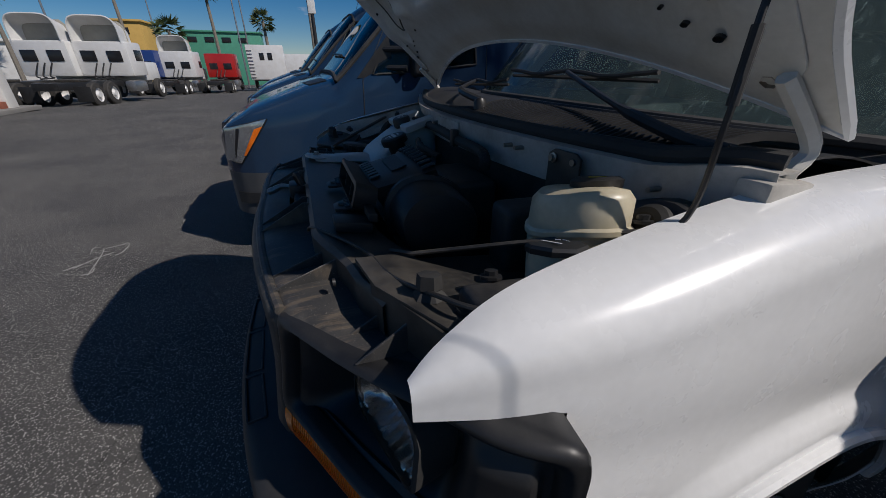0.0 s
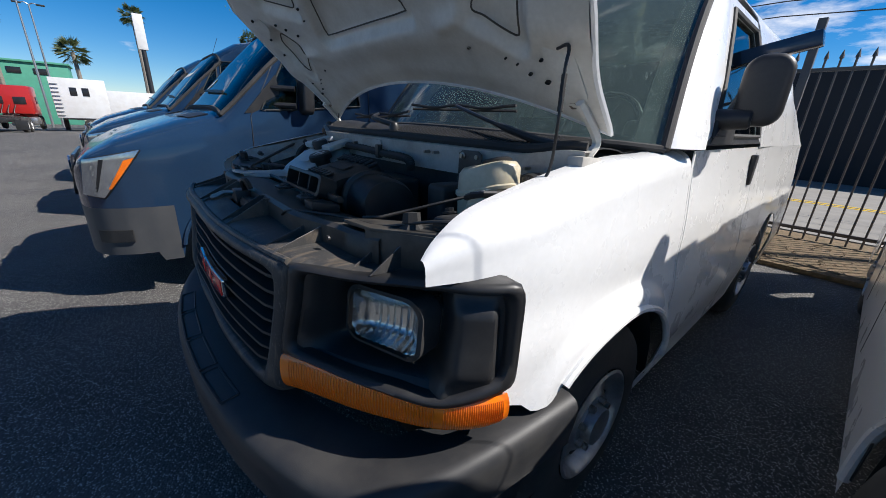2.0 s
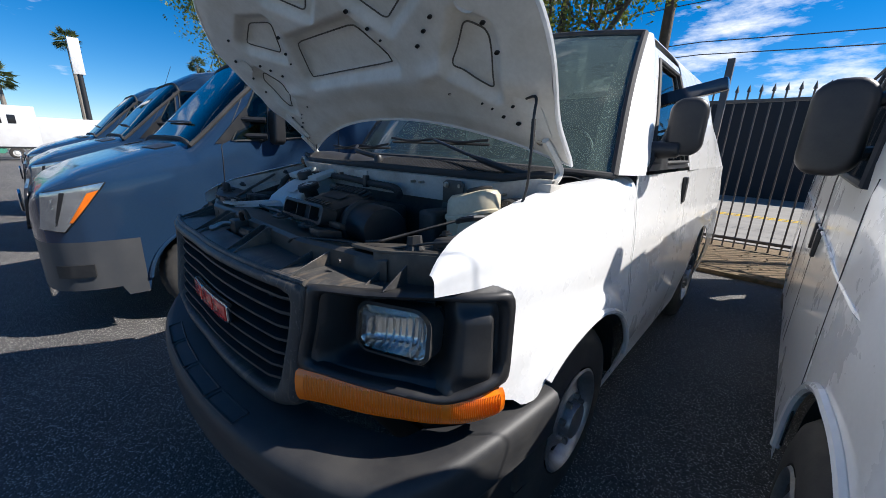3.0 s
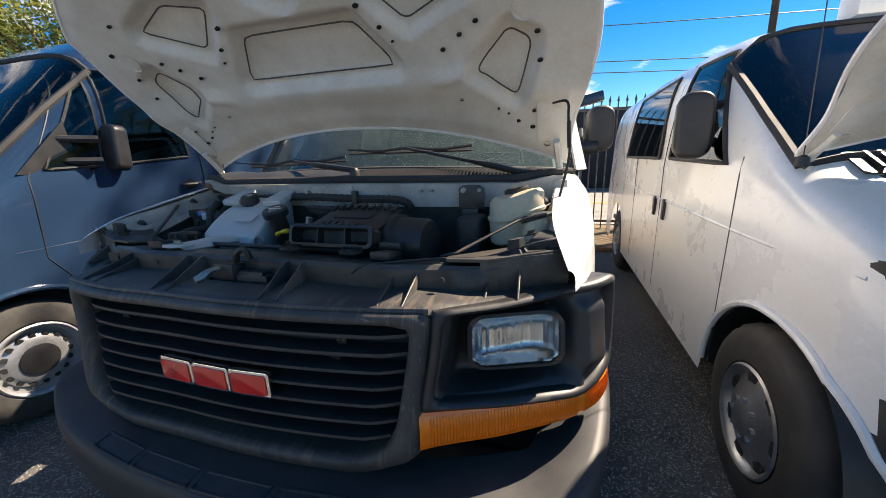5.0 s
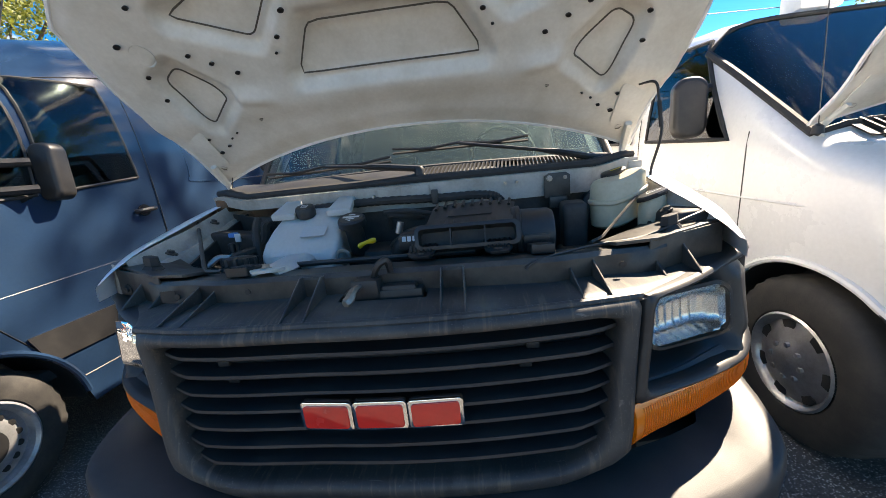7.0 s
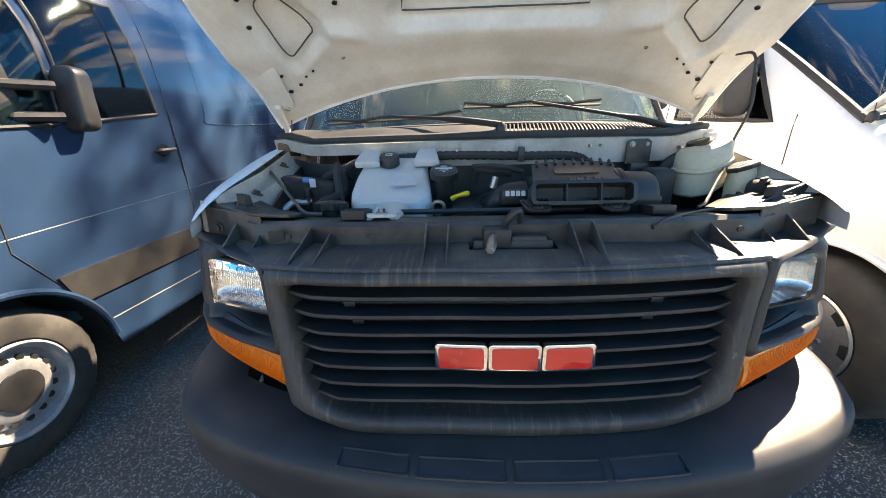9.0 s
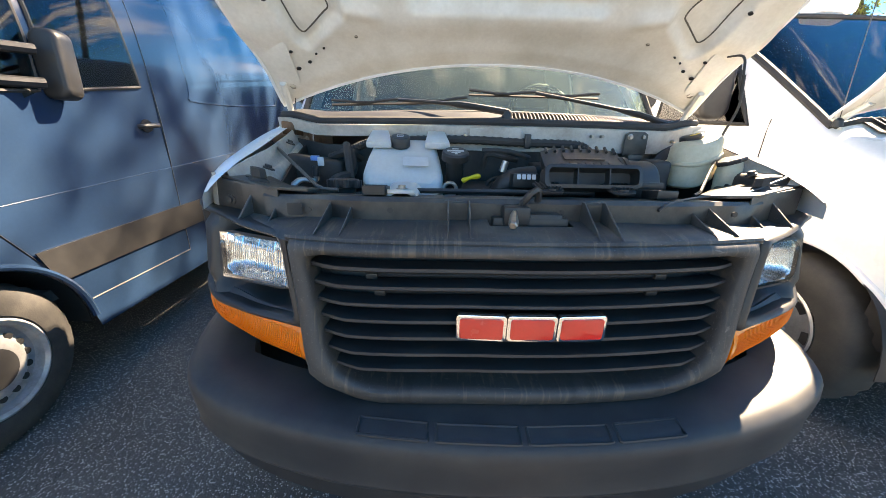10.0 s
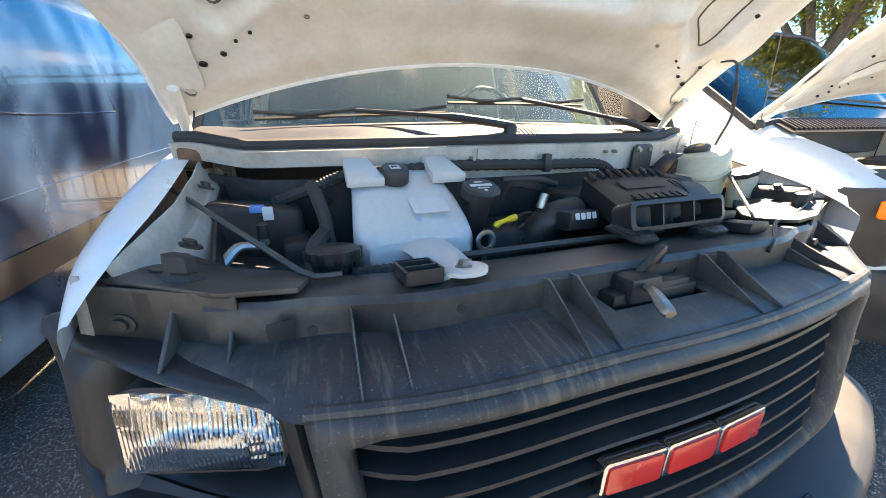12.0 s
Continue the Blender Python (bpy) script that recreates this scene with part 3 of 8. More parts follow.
for sign in (1, -1):
    bm = bmesh.new()
    for ys, rows_n in (([0.285 + 0.01705 * k for k in range(11)], 19), ([0.4555 + 0.0174 * k for k in range(56)], 32)):
        ys[-1] = min(ys[-1], 1.412)
        o = bmesh.new()
        grid(o, lambda u, v: fender_point(ys[round(u * (len(ys) - 1))], v * rows_n / 32, sign), len(ys) - 1, rows_n)
        merge(bm, o)
    bmesh.ops.remove_doubles(bm, verts=bm.verts, dist=0.001)
    part("fender", bm, WHITE, van, "glossy white front fender")
    # inner flange along the bonnet gap
    bm = bmesh.new()
    grid(bm, lambda u, v: Vector((sign * (along(0.36 + 0.56 * u, (0.36, 0.42, 0.55, 0.7, 1.0), (0.855, 0.835, 0.812, 0.805, 0.83)) - 0.045 * v) * (1 if sign > 0 else 0.965), 0.36 + 0.56 * u,
         fender_top(0.36 + 0.56 * u) - 0.004 - 0.05 * min(1, v * 3) - 0.10 * max(0, v - 0.6))), 30, 6, 0.003)
    part("fender_flange", bm, WHITE_INNER, van, "dusty inner fender flange")
    # wheel opening lip and inner liner
    bm = bmesh.new()
    pts = [fender_point(ARCH[0] + ARCH[2] * 0.97 * math.cos(radians(a)), 1.0, sign) + Vector((sign * 0.004, 0, 0)) for a in range(8, 142, 4)]
    tube(bm, pts, 0.013, 8)
    part("wheel_arch_lip", bm, WHITE, van)
    bm = bmesh.new()
    grid(bm, lambda u, v: Vector((sign * (0.935 - 0.35 * v) * (1 if sign > 0 else 0.96), ARCH[0] + 0.485 * math.cos(math.pi * u), 0.37 + 0.49 * math.sin(math.pi * u))), 24, 3, 0.004)
    part("wheel_liner", bm, BLACK, van, "dark wheel arch liner")
    wheel(van, (sign * 0.95, 1.0, 0.385), sign, style="bolts")
    wheel(van, (sign * 0.91, 3.5, 0.385), sign, style="bolts")

# flanks behind the fender
REAR_ARCH = (3.5, 0.385, 0.475)


def flank(sign, y0, y1, name, label, z1=1.352):
    bm = bmesh.new()
    n = max(8, int((y1 - y0) / 0.035))

    def fn(u, v):
        y = y0 + (y1 - y0) * u
        zb = arch(y, *REAR_ARCH, 0.30)
        z = z1 + (zb - z1) * v
        return Vector((sided(sign * body_x(y, z)), y, z))
    grid(bm, fn, n, 22, 0.004)
    return part(name, bm, WHITE, van, label)


def upper_x(z):
    return along(z, (1.35, 1.6, 1.85, 1.98, 2.04), (0.966, 0.912, 0.835, 0.785, 0.735))


def taper(y):
    return along(y, (1.0, 1.4, 3.0, 5.6), (1.0, 0.985, 0.935, 0.905))


def flank_up(sign, y0, y1, z0=1.352, z1=2.04, slant=0.0):
    bm = bmesh.new()

    def fn(u, v):
        z = z0 + (z1 - z0) * v
        y = y0 + slant * v + (y1 - y0 - slant * v) * u
        rear = 1 - 0.16 * smooth(y, 3.6, 4.35) * v
        return Vector((sign * upper_x(z) * taper(y) * rear, y, z))
    return grid(bm, fn, 40, 14, 0.004)


def win_pt(sign, y, z, out=0.0):
    return Vector((sign * (upper_x(z) * taper(y) + out), y, z))


def quad_patch(bm, sign, c, out=0.0, thick=0.005, nu=10, nv=8):
    a, b, cc, d = c
    def fn(u, v):
        y = (a[0] * (1 - u) + b[0] * u) * (1 - v) + (d[0] * (1 - u) + cc[0] * u) * v
        z = (a[1] * (1 - u) + b[1] * u) * (1 - v) + (d[1] * (1 - u) + cc[1] * u) * v
        return win_pt(sign, y, z, out)
    return grid(bm, fn, nu, nv, thick)


DOOR0, DOOR1 = 1.44, 2.52
for sign in (1, -1):
    door = flank(sign, DOOR0, DOOR1 - 0.006, "door", "white front door with a black mirror")
    flank(sign, DOOR1, 4.3, "side_panel", "plain white cargo side panel")
    part("side_panel_upper", flank_up(sign, DOOR1, 4.3), WHITE, van)
    flank(sign, 1.415 - 0.0, DOOR0 - 0.006, "pillar_foot", "")
    # door frame round the window: front pillar, header and rear post
    w_out = [(1.40, 1.372), (DOOR1 - 0.02, 1.372), (DOOR1 - 0.06, 1.955), (1.87, 1.955)]
    w_in = [(1.50, 1.405), (DOOR1 - 0.10, 1.405), (DOOR1 - 0.13, 1.90), (1.90, 1.90)]
    for i in range(4):
        j = (i + 1) % 4
        bm = bmesh.new()
        quad_patch(bm, sign, (w_out[i], w_out[j], w_in[j], w_in[i]), 0.0, 0.03)
        part("window_frame", bm, WHITE if i in (1, 2) else (WHITE if i == 3 else BLACK), door)
    bm = bmesh.new()
    quad_patch(bm, sign, w_in, -0.012, 0.004)
    g = part("window_pane", bm, GLASS, door, "tinted door window")
    g.visible_shadow = False
    bm = bmesh.new()
    tube(bm, [win_pt(sign, w_in[i][0] + (w_in[(i + 1) % 4][0] - w_in[i][0]) * k / 6, w_in[i][1] + (w_in[(i + 1) % 4][1] - w_in[i][1]) * k / 6, 0.002) for i in range(4) for k in range(6)], 0.011, 6, closed=True)
    part("window_seal", bm, RUBBER, door)
    if sign > 0:
        bm = bmesh.new()
        box(bm, (0.93, 2.08, 1.76), (0.30, 0.07, 0.06), 0.008, Matrix.Rotation(-0.22, 3, "Y"))
        part("visor_box", bm, BLUE, door, "dark blue plastic box clipped to the window")
    # handle
    bm = bmesh.new()
    box(bm, (sign * (body_x(2.44, 1.2) + 0.004), 2.42, 1.235), (0.03, 0.05, 0.16), 0.012)
    part("door_handle", bm, BLACK, door)
    # mirror on its arm
    bm = bmesh.new()
    tri = [(1.48, 1.375), (1.78, 1.375), (1.74, 1.58)]
    slab(bm, [(p[0], p[1]) for p in tri], axes((sign * 0.925, 0, 0), (0, 1, 0), (0, 0, 1)), 0.02 * sign, 0.004)
    part("mirror_sail", bm, BLACK, door)
    bm = bmesh.new()
    cyl(bm, (sign * 0.90, 1.57, 1.46), (sign * 1.02, 1.59, 1.465), 0.040, 0.034, 14, 0.008)
    part("mirror_arm", bm, BLACK, door)
    bm = bmesh.new()
    m = axes((sign * 1.02, 1.64, 1.56), (1, 0.12 * sign, 0), (0, 0, 1))
    pillow(bm, 0.14, 0.235, 0.055, 0.10, m @ Matrix.Translation((0, 0, -0.04)), 0.024)
    part("mirror_head", bm, BLACK, door, "large black door mirror")
    bm = bmesh.new()
    slab(bm, rounded(0.12, 0.205, 0.042, 5), m @ Matrix.Translation((0, 0, -0.056)), 0.006)
    part("mirror_glass", bm, CHROME, door)

# roof
bm = bmesh.new()


def roof_point(u, v):
    s = 2 * u - 1
    y0 = 1.70 + 0.11 * s * s
    y = y0 + (4.3 - y0) * v
    rear = 1 - 0.16 * smooth(y, 3.6, 4.35)
    x = 0.738 * s * rear * taper(y)
    z = 2.04 + 0.055 * (1 - s * s) - 0.03 * smooth(y, 2.05, 1.70) - 0.10 * smooth(y, 3.9, 4.35)
    return Vector((x, y, z))


grid(bm, roof_point, 28, 50, 0.004)
part("roof", bm, WHITE, van)
bm = bmesh.new()
slab(bm, [(-0.86, 0.35), (0.86, 0.35), (0.86, 1.30), (0.58, 1.92), (-0.58, 1.92), (-0.86, 1.30)], axes((0, 4.27, 0), (1, 0, 0), (0, 0, 1)), -0.06, 0.02)
part("rear_door", bm, WHITE, van)
bm = bmesh.new()
box(bm, (0, 2.3, 0.36), (1.5, 3.6, 0.12), 0.02)
box(bm, (0, 1.15, 0.75), (1.5, 0.08, 0.9), 0.02)
box(bm, (0, 2.6, 0.5), (1.6, 3.2, 0.06), 0.01)
part("underbody", bm, ENGINE, van)


# windscreen
def screen(u, v):
    s = 2 * u - 1
    b = Vector((0.885 * s, 0.93 + 0.30 * abs(s) ** 2.3, 1.385 - 0.03 * s * s))
    t = Vector((0.735 * s, 1.70 + 0.10 * s * s, 2.045 - 0.04 * s * s))
    p = b.lerp(t, v)
    bow = 0.03 * math.sin(math.pi * v)
    return p + Vector((0, -bow, bow))


bm = bmesh.new()
grid(bm, screen, 32, 14)
ws = part("windscreen", bm, SCREEN, van, "streaked tinted windscreen")
ws.visible_shadow = False
bm = bmesh.new()
for s in (0.0, 1.0):
    tube(bm, [screen(s, k / 14) for k in range(15)], 0.016, 8)
tube(bm, [screen(k / 32, 1.0) for k in range(33)], 0.016, 8)
tube(bm, [screen(k / 32, 0.0) for k in range(33)], 0.014, 8)
part("windscreen_seal", bm, RUBBER, van)
bm = bmesh.new()
grid(bm, lambda u, v: screen(0.004 + u * 0.992, 0.94 + v * 0.05) + Vector((0, 0.01, -0.004)), 32, 2)
grid(bm, lambda u, v: screen(0.004 + u * 0.045, 0.02 + v * 0.9) + Vector((0, 0.01, -0.004)), 3, 12)
grid(bm, lambda u, v: screen(0.951 + u * 0.045, 0.02 + v * 0.9) + Vector((0, 0.01, -0.004)), 3, 12)
part("screen_border", bm, BLACK, van, "black printed glass border")
for sign in (1, -1):
    bm = bmesh.new()

    def pillar(u, v):
        e = screen(1.0 if sign > 0 else 0.0, v)
        f = win_pt(sign, 1.40 + 0.47 * v, 1.352 + (1.99 - 1.352) * v, 0.004)
        p = e.lerp(f, u)
        return p + Vector((sign * 0.018 * math.sin(math.pi * u), -0.014 * math.sin(math.pi * u), 0.006))
    grid(bm, pillar, 6, 16, 0.004)
    part("windscreen_pillar", bm, WHITE, van)
    bm = bmesh.new()
    grid(bm, lambda u, v: Vector((sign * (0.825 + 0.055 * u), 0.93 + (0.30 + 0.10 * u) * v, 1.300 + 0.035 * v - 0.01 * u)), 4, 10, 0.006)
    part("cowl_corner", bm, WHITE, van)

# cabin inside
bm = bmesh.new()
grid(bm, lambda u, v: Vector((1.7 * u - 0.85, 1.15 + 0.45 * v + 0.06 * math.sin(math.pi * u), 1.33 + 0.06 * math.sin(math.pi * min(1, v * 1.2)))), 20, 8, 0.02)
box(bm, (0, 1.62, 1.12), (1.7, 0.12, 0.46), 0.03)
part("dashboard", bm, DASH, van)
bm = bmesh.new()
tube(bm, [(0.42 + 0.19 * math.cos(a * math.pi / 12), 1.66 + 0.08 * math.sin(a * math.pi / 12), 1.40 + 0.17 * math.sin(a * math.pi / 12)) for a in range(24)], 0.014, 8, closed=True)
part("steering_wheel", bm, BLACK, van)
for x in (-0.45, 0.45):
    bm = bmesh.new()
    box(bm, (x, 2.15, 0.98), (0.5, 0.5, 0.16), 0.05)
    box(bm, (x, 2.40, 1.22), (0.48, 0.14, 0.50), 0.05, Matrix.Rotation(-0.18, 3, "X"))
    part("seat", bm, SEAT, van)
bm = bmesh.new()
slab(bm, [(-0.82, 0.50), (0.82, 0.50), (0.82, 1.30), (0.68, 1.85), (-0.68, 1.85), (-0.82, 1.30)], axes((0, 2.75, 0), (1, 0, 0), (0, 0, 1)), 0.03)
part("bulkhead", bm, DASH, van)


# ---- grey plastic front ----
def ring_points(poly, radii, n=160, centre=None):
    """Outline with rounded corners, sampled by angle round its centre."""
    pts = []
    m = len(poly)
    for i in range(m):
        p, a, b = Vector(poly[i]), Vector(poly[i - 1]), Vector(poly[(i + 1) % m])
        r = radii[i]
        pa, pb = p + (a - p).normalized() * r, p + (b - p).normalized() * r
        for k in range(9):
            t = k / 8
            pts.append(pa * (1 - t) ** 2 + p * 2 * t * (1 - t) + pb * t * t)
    c = Vector(centre) if centre else sum((Vector(p) for p in poly), Vector((0, 0))) / m
    out = []
    for k in range(n):
        a = 2 * math.pi * k / n
        d = Vector((math.cos(a), math.sin(a)))
        best = None
        for i in range(len(pts)):
            p, q = pts[i] - c, pts[(i + 1) % len(pts)] - c
            e = q - p
            den = d.x * -e.y + d.y * e.x
            if abs(den) < 1e-12:
                continue
            t = (p.x * -e.y + p.y * e.x) / den
            u = (d.x * p.y - d.y * p.x) / den
            if t > 0 and -1e-6 <= u <= 1 + 1e-6:
                best = t if best is None else max(best, t)
        out.append(c + d * (best or 0.1))
    return out


def rings(bm, loops, closed=True):
    """Bridge loops of equal length."""
    rows = [[bm.verts.new(p) for p in lp] for lp in loops]
    n = len(rows[0])
    for a, b in zip(rows, rows[1:]):
        for k in range(n if closed else n - 1):
            bm.faces.new((a[k], a[(k + 1) % n], b[(k + 1) % n], b[k]))
    return rows


# grille surround
outer = ring_points([(0.605, 1.040), (-0.605, 1.040), (-0.575, 0.655), (-0.50, 0.572), (0.50, 0.572), (0.575, 0.655)], [0.012, 0.012, 0.05, 0.12, 0.12, 0.05], centre=(0, 0.82))
inner = ring_points([(0.556, 1.002), (-0.556, 1.002), (-0.515, 0.705), (-0.45, 0.626), (0.45, 0.626), (0.515, 0.705)], [0.035, 0.035, 0.06, 0.08, 0.08, 0.06], centre=(0, 0.82))


def face3(p, back):
    x, z = p
    lean = 0.030 * smooth(z, 0.70, 0.56) - 0.03 * smooth(z, 1.0, 0.60)
    return Vector((x, yf(x) + lean + back, z))


bm = bmesh.new()
loops = []
for t, back in ((0.0, 0.07), (0.0, 0.018), (0.06, 0.004), (0.2, -0.006), (0.5, -0.012), (0.8, -0.008), (0.94, 0.002), (1.0, 0.016), (1.02, 0.08)):
    loops.append([face3(o.lerp(i, t), back) for o, i in zip(outer, inner)])
rings(bm, loops)
surround = part("grille_surround", bm, TRIM_WORN, van, "faded dark grey plastic grille surround", angle=50)
# slats
for k in range(7):
    z = 0.966 - 0.0468 * k
    wd = along(z, (0.632, 0.70, 0.75, 1.0), (0.455, 0.508, 0.522, 0.555))
    bm = bmesh.new()
    prof = [(-0.003, 0.008), (-0.004, 0.0), (0.002, -0.006), (0.03, -0.011), (0.055, -0.012), (0.055, 0.004), (0.02, 0.007)]
    cols = []
    for i in range(33):
        x = wd * (2 * i / 32 - 1)
        endr = 0.018 * smooth(abs(x), wd - 0.06, wd)
        b0 = face3((x, z), 0.012 + endr)
        cols.append([Vector((x, b0.y + dy, z + dz)) for dy, dz in prof])
    rings(bm, cols)
    part("grille_slat", bm, TRIM, surround)
bm = bmesh.new()
grid(bm, lambda u, v: face3(((2 * u - 1) * 0.56, 0.61 + 0.41 * v), 0.085), 24, 8, 0.006)
part("grille_backing", bm, BLACK, surround)
bm = bmesh.new()
for x0, x1, z in ((-0.40, 0.36, 0.935), (-0.38, 0.34, 0.89)):
    tube(bm, [face3((x0 + (x1 - x0) * k / 16, z), 0.06) for k in range(17)], 0.006, 6)
    for x in (x0, x1):
        q = face3((x, z), 0.055)
        box(bm, q, (0.03, 0.02, 0.016), 0.003)
part("grille_brace", bm, BLACK, surround)

# badge: three plain red blocks in bright rims
for x0, wd in ((-0.126, 0.118), (0.0, 0.118), (0.126, 0.118)):
    m = axes((x0 + 0.004, yf(x0) - 0.012, 0.823), (1, 0.4 * x0, 0), (0, 0, 1))
    bm = bmesh.new()
    slab(bm, rounded(wd + 0.008, 0.080, 0.012, 4), m @ Matrix.Translation((0, 0, -0.012)), 0.018, 0.004)
    badge = part("badge_block", bm, CHROME, surround, "bright chrome rim of a badge block")
    bm = bmesh.new()
    slab(bm, rounded(wd - 0.010, 0.062, 0.008, 4), m @ Matrix.Translation((0, 0, 0.005)), 0.004, 0.0015)
    part("badge_face", bm, RED, badge, "plain red enamel face")


# corner curve from the grille seam round to the flank
def corner(s, out=0.0):
    p0, p1, p2, p3 = Vector((0.60, 0.115)), Vector((0.80, 0.225)), Vector((0.965, 0.31)), Vector((0.972, 0.455))
    a = p0 * (1 - s) ** 3 + p1 * 3 * s * (1 - s) ** 2 + p2 * 3 * s * s * (1 - s) + p3 * s ** 3
    d = (p1 - p0) * 3 * (1 - s) ** 2 + (p2 - p1) * 6 * s * (1 - s) + (p3 - p2) * 3 * s * s
    n = Vector((d.y, -d.x)).normalized()
    return a + n * out


def cpt(s, z, out, sign):
    """Point on the lamp panel; it leans back with height and narrows low at the seam."""
    s2 = s + 0.025 * (1 - s) - 0.06 * (1 - s) * smooth(z, 1.04, 0.72)
    back = soft(s, (0.0, 0.25, 0.55, 0.85, 1.0), (0.010, 0.024, 0.042, 0.018, 0.0)) * smooth(z, 0.76, 1.04)
    q = corner(max(-0.1, s2), out - back)
    return Vector((sided(sign * q.x), q.y, z))


for sign in (1, -1):
    o2 = ring_points([(1.0, 1.060), (0.0, 1.040), (0.0, 0.778), (0.6, 0.742), (1.0, 0.788)], [0.05, 0.008, 0.01, 0.05, 0.03], centre=(0.5, 0.90))
    i2 = ring_points([(0.925, 1.030), (0.042, 1.022), (0.042, 0.798), (0.6, 0.768), (0.925, 0.826)], [0.06, 0.04, 0.035, 0.06, 0.05], centre=(0.5, 0.90))
    bm = bmesh.new()
    loops = []
    for t, out in ((0.0, -0.06), (0.0, -0.008), (0.15, 0.003), (0.5, 0.007), (0.85, 0.003), (1.0, -0.010), (1.03, -0.03)):
        loops.append([cpt(a.x + (b.x - a.x) * t, a.y + (b.y - a.y) * t, out, sign) for a, b in zip(o2, i2)])
    rings(bm, loops)
    bezel = part("headlight_bezel", bm, BLACK, van, "dark grey plastic headlight bezel", angle=50)
    # pocket: deep beside the lamp, proud towards the flank

    def pocket(u, v):
        s = 0.035 + 0.90 * u
        z = 0.762 + 0.27 * v
        deep = -0.018 - 0.10 * smooth(s, 0.05, 0.16) * (1 - smooth(s, 0.53, 0.64)) - 0.02 * smooth(v, 0.0, -0.2)
        deep += 0.020 * smooth(s, 0.60, 0.68) * smooth(v, 0.08, 0.28) * (1 - smooth(v, 0.80, 0.95)) * (1 - smooth(s, 0.84, 0.90))
        deep += 0.010 * (1 - smooth(v, 0.0, 0.30)) + 0.07 * smooth(s, 0.05, 0.16) * (1 - smooth(s, 0.53, 0.66)) * (1 - smooth(v, 0.02, 0.26))
        return cpt(s, z, deep, sign)
    bm = bmesh.new()
    grid(bm, pocket, 48, 22, 0.004)
    part("lamp_pocket", bm, BLACK, bezel, "black lamp pocket")
    # sealed beam lamp
    c = Vector((0.757 if sign > 0 else -0.738, 0.270 if sign > 0 else 0.260, 0.920))
    m = axes(c, (1, 0.26 * sign, 0.0), (0, 0.10, 1))
    lamp_w, lamp_h = 0.188, 0.142
    bm = bmesh.new()
    slab(bm, rounded(lamp_w + 0.012, lamp_h + 0.012, 0.040, 6), m @ Matrix.Translation((0, 0, -0.085)), 0.03, 0.004)
    lamp = part("headlight", bm, REFLECTOR, bezel, "square clear headlight with a bright reflector")
    bm = bmesh.new()
    rim_o, rim_i = rounded(lamp_w + 0.014, lamp_h + 0.014, 0.042, 6), rounded(lamp_w - 0.004, lamp_h - 0.004, 0.036, 6)
    rings(bm, [[m @ Vector((x, y, h)) for x, y in lp] for lp, h in ((rim_o, -0.06), (rim_o, 0.004), (rim_i, 0.006), (rim_i, -0.02))])
    part("lamp_rim", bm, RUBBER, lamp, "thin dark lamp rim")
    bm = bmesh.new()

    def bowl(u, v):
        x, y = (u - 0.5) * (lamp_w - 0.008), (v - 0.5) * (lamp_h - 0.008)
        q = min(1.0, (2 * abs(u - 0.5)) ** 4 + (2 * abs(v - 0.5)) ** 4)
        return m @ Vector((x, y, -0.004 - 0.045 * (1 - q) - 0.002 * math.sin(60 * u)))
    grid(bm, bowl, 40, 28)
    part("lamp_bowl", bm, REFLECTOR, lamp)
    bm = bmesh.new()

    def cover(u, v):
        x, y = (u - 0.5) * lamp_w, (v - 0.5) * lamp_h
        flute = 0.0006 * math.sin(2 * math.pi * u * 34) * smooth(abs(v - 0.45), 0.42, 0.36)
        cell = 0.0004 * (1 if (int(u * 9) + int(v * 5)) % 2 else -1) * (1 if v > 0.6 or u > 0.75 else 0)
        return m @ Vector((x, y, 0.006 + 0.012 * (1 - (2 * u - 1) ** 2) * (1 - (2 * v - 1) ** 2) + flute + cell))
    grid(bm, cover, 136, 40)
    lens = part("lamp_lens", bm, LENS, lamp, "fluted glass lens")
    lens.visible_shadow = False
    # amber indicator wrapping round the corner
    def amber(u, v, out=0.0):
        s = -0.035 + 1.0 * u
        lo = 0.664 + 0.014 * u
        hi = 0.774 - 0.010 * u
        q = corner(s, 0.004 + out - 0.012 * abs(2 * v - 1) ** 3)
        return Vector((sided(sign * q.x), q.y, lo + (hi - lo) * v))
    bm = bmesh.new()
    grid(bm, amber, 60, 8, 0.012)
    ind = part("indicator_lamp", bm, AMBER, bezel, "wrap-round amber indicator lamp")
    bm = bmesh.new()
    for k in range(84):
        u = 0.04 + 0.92 * k / 83
        if 0.62 < u < 0.66:
            continue
        tube(bm, [amber(u, 0.12 + 0.76 * j / 4, 0.001) for j in range(5)], 0.0009, 4)
    part("lens_ribs", bm, AMBER_DARK, ind, kind="stuff")
    bm = bmesh.new()
    grid(bm, lambda u, v: amber(u, -0.22 + 1.40 * v, -0.014), 40, 6, 0.01)
    part("indicator_backing", bm, BLACK, bezel)


# top tray of the grille panel
def edge_y(x):
    a = abs(x)
    return yf(x) if a < 0.612 else along(a, (0.612, 0.72, 0.853, 0.93), (yf(math.copysign(0.612, x)), 0.212, 0.33, 0.397))


def tray(u, v):
    x = (2 * u - 1) * 0.895
    yb = along(abs(x), (0.0, 0.12, 0.13, 0.5, 0.62, 0.8, 0.985), (0.235, 0.235, 0.25, 0.27, 0.33, 0.42, 0.50))
    y0 = edge_y(x)
    y = y0 + 0.004 + (yb - y0) * v
    z = 1.036 + 0.012 * smooth(v, 0, 0.12) + 0.026 * v - 0.012 * abs(x) ** 2
    return Vector((sided(x), y, z))


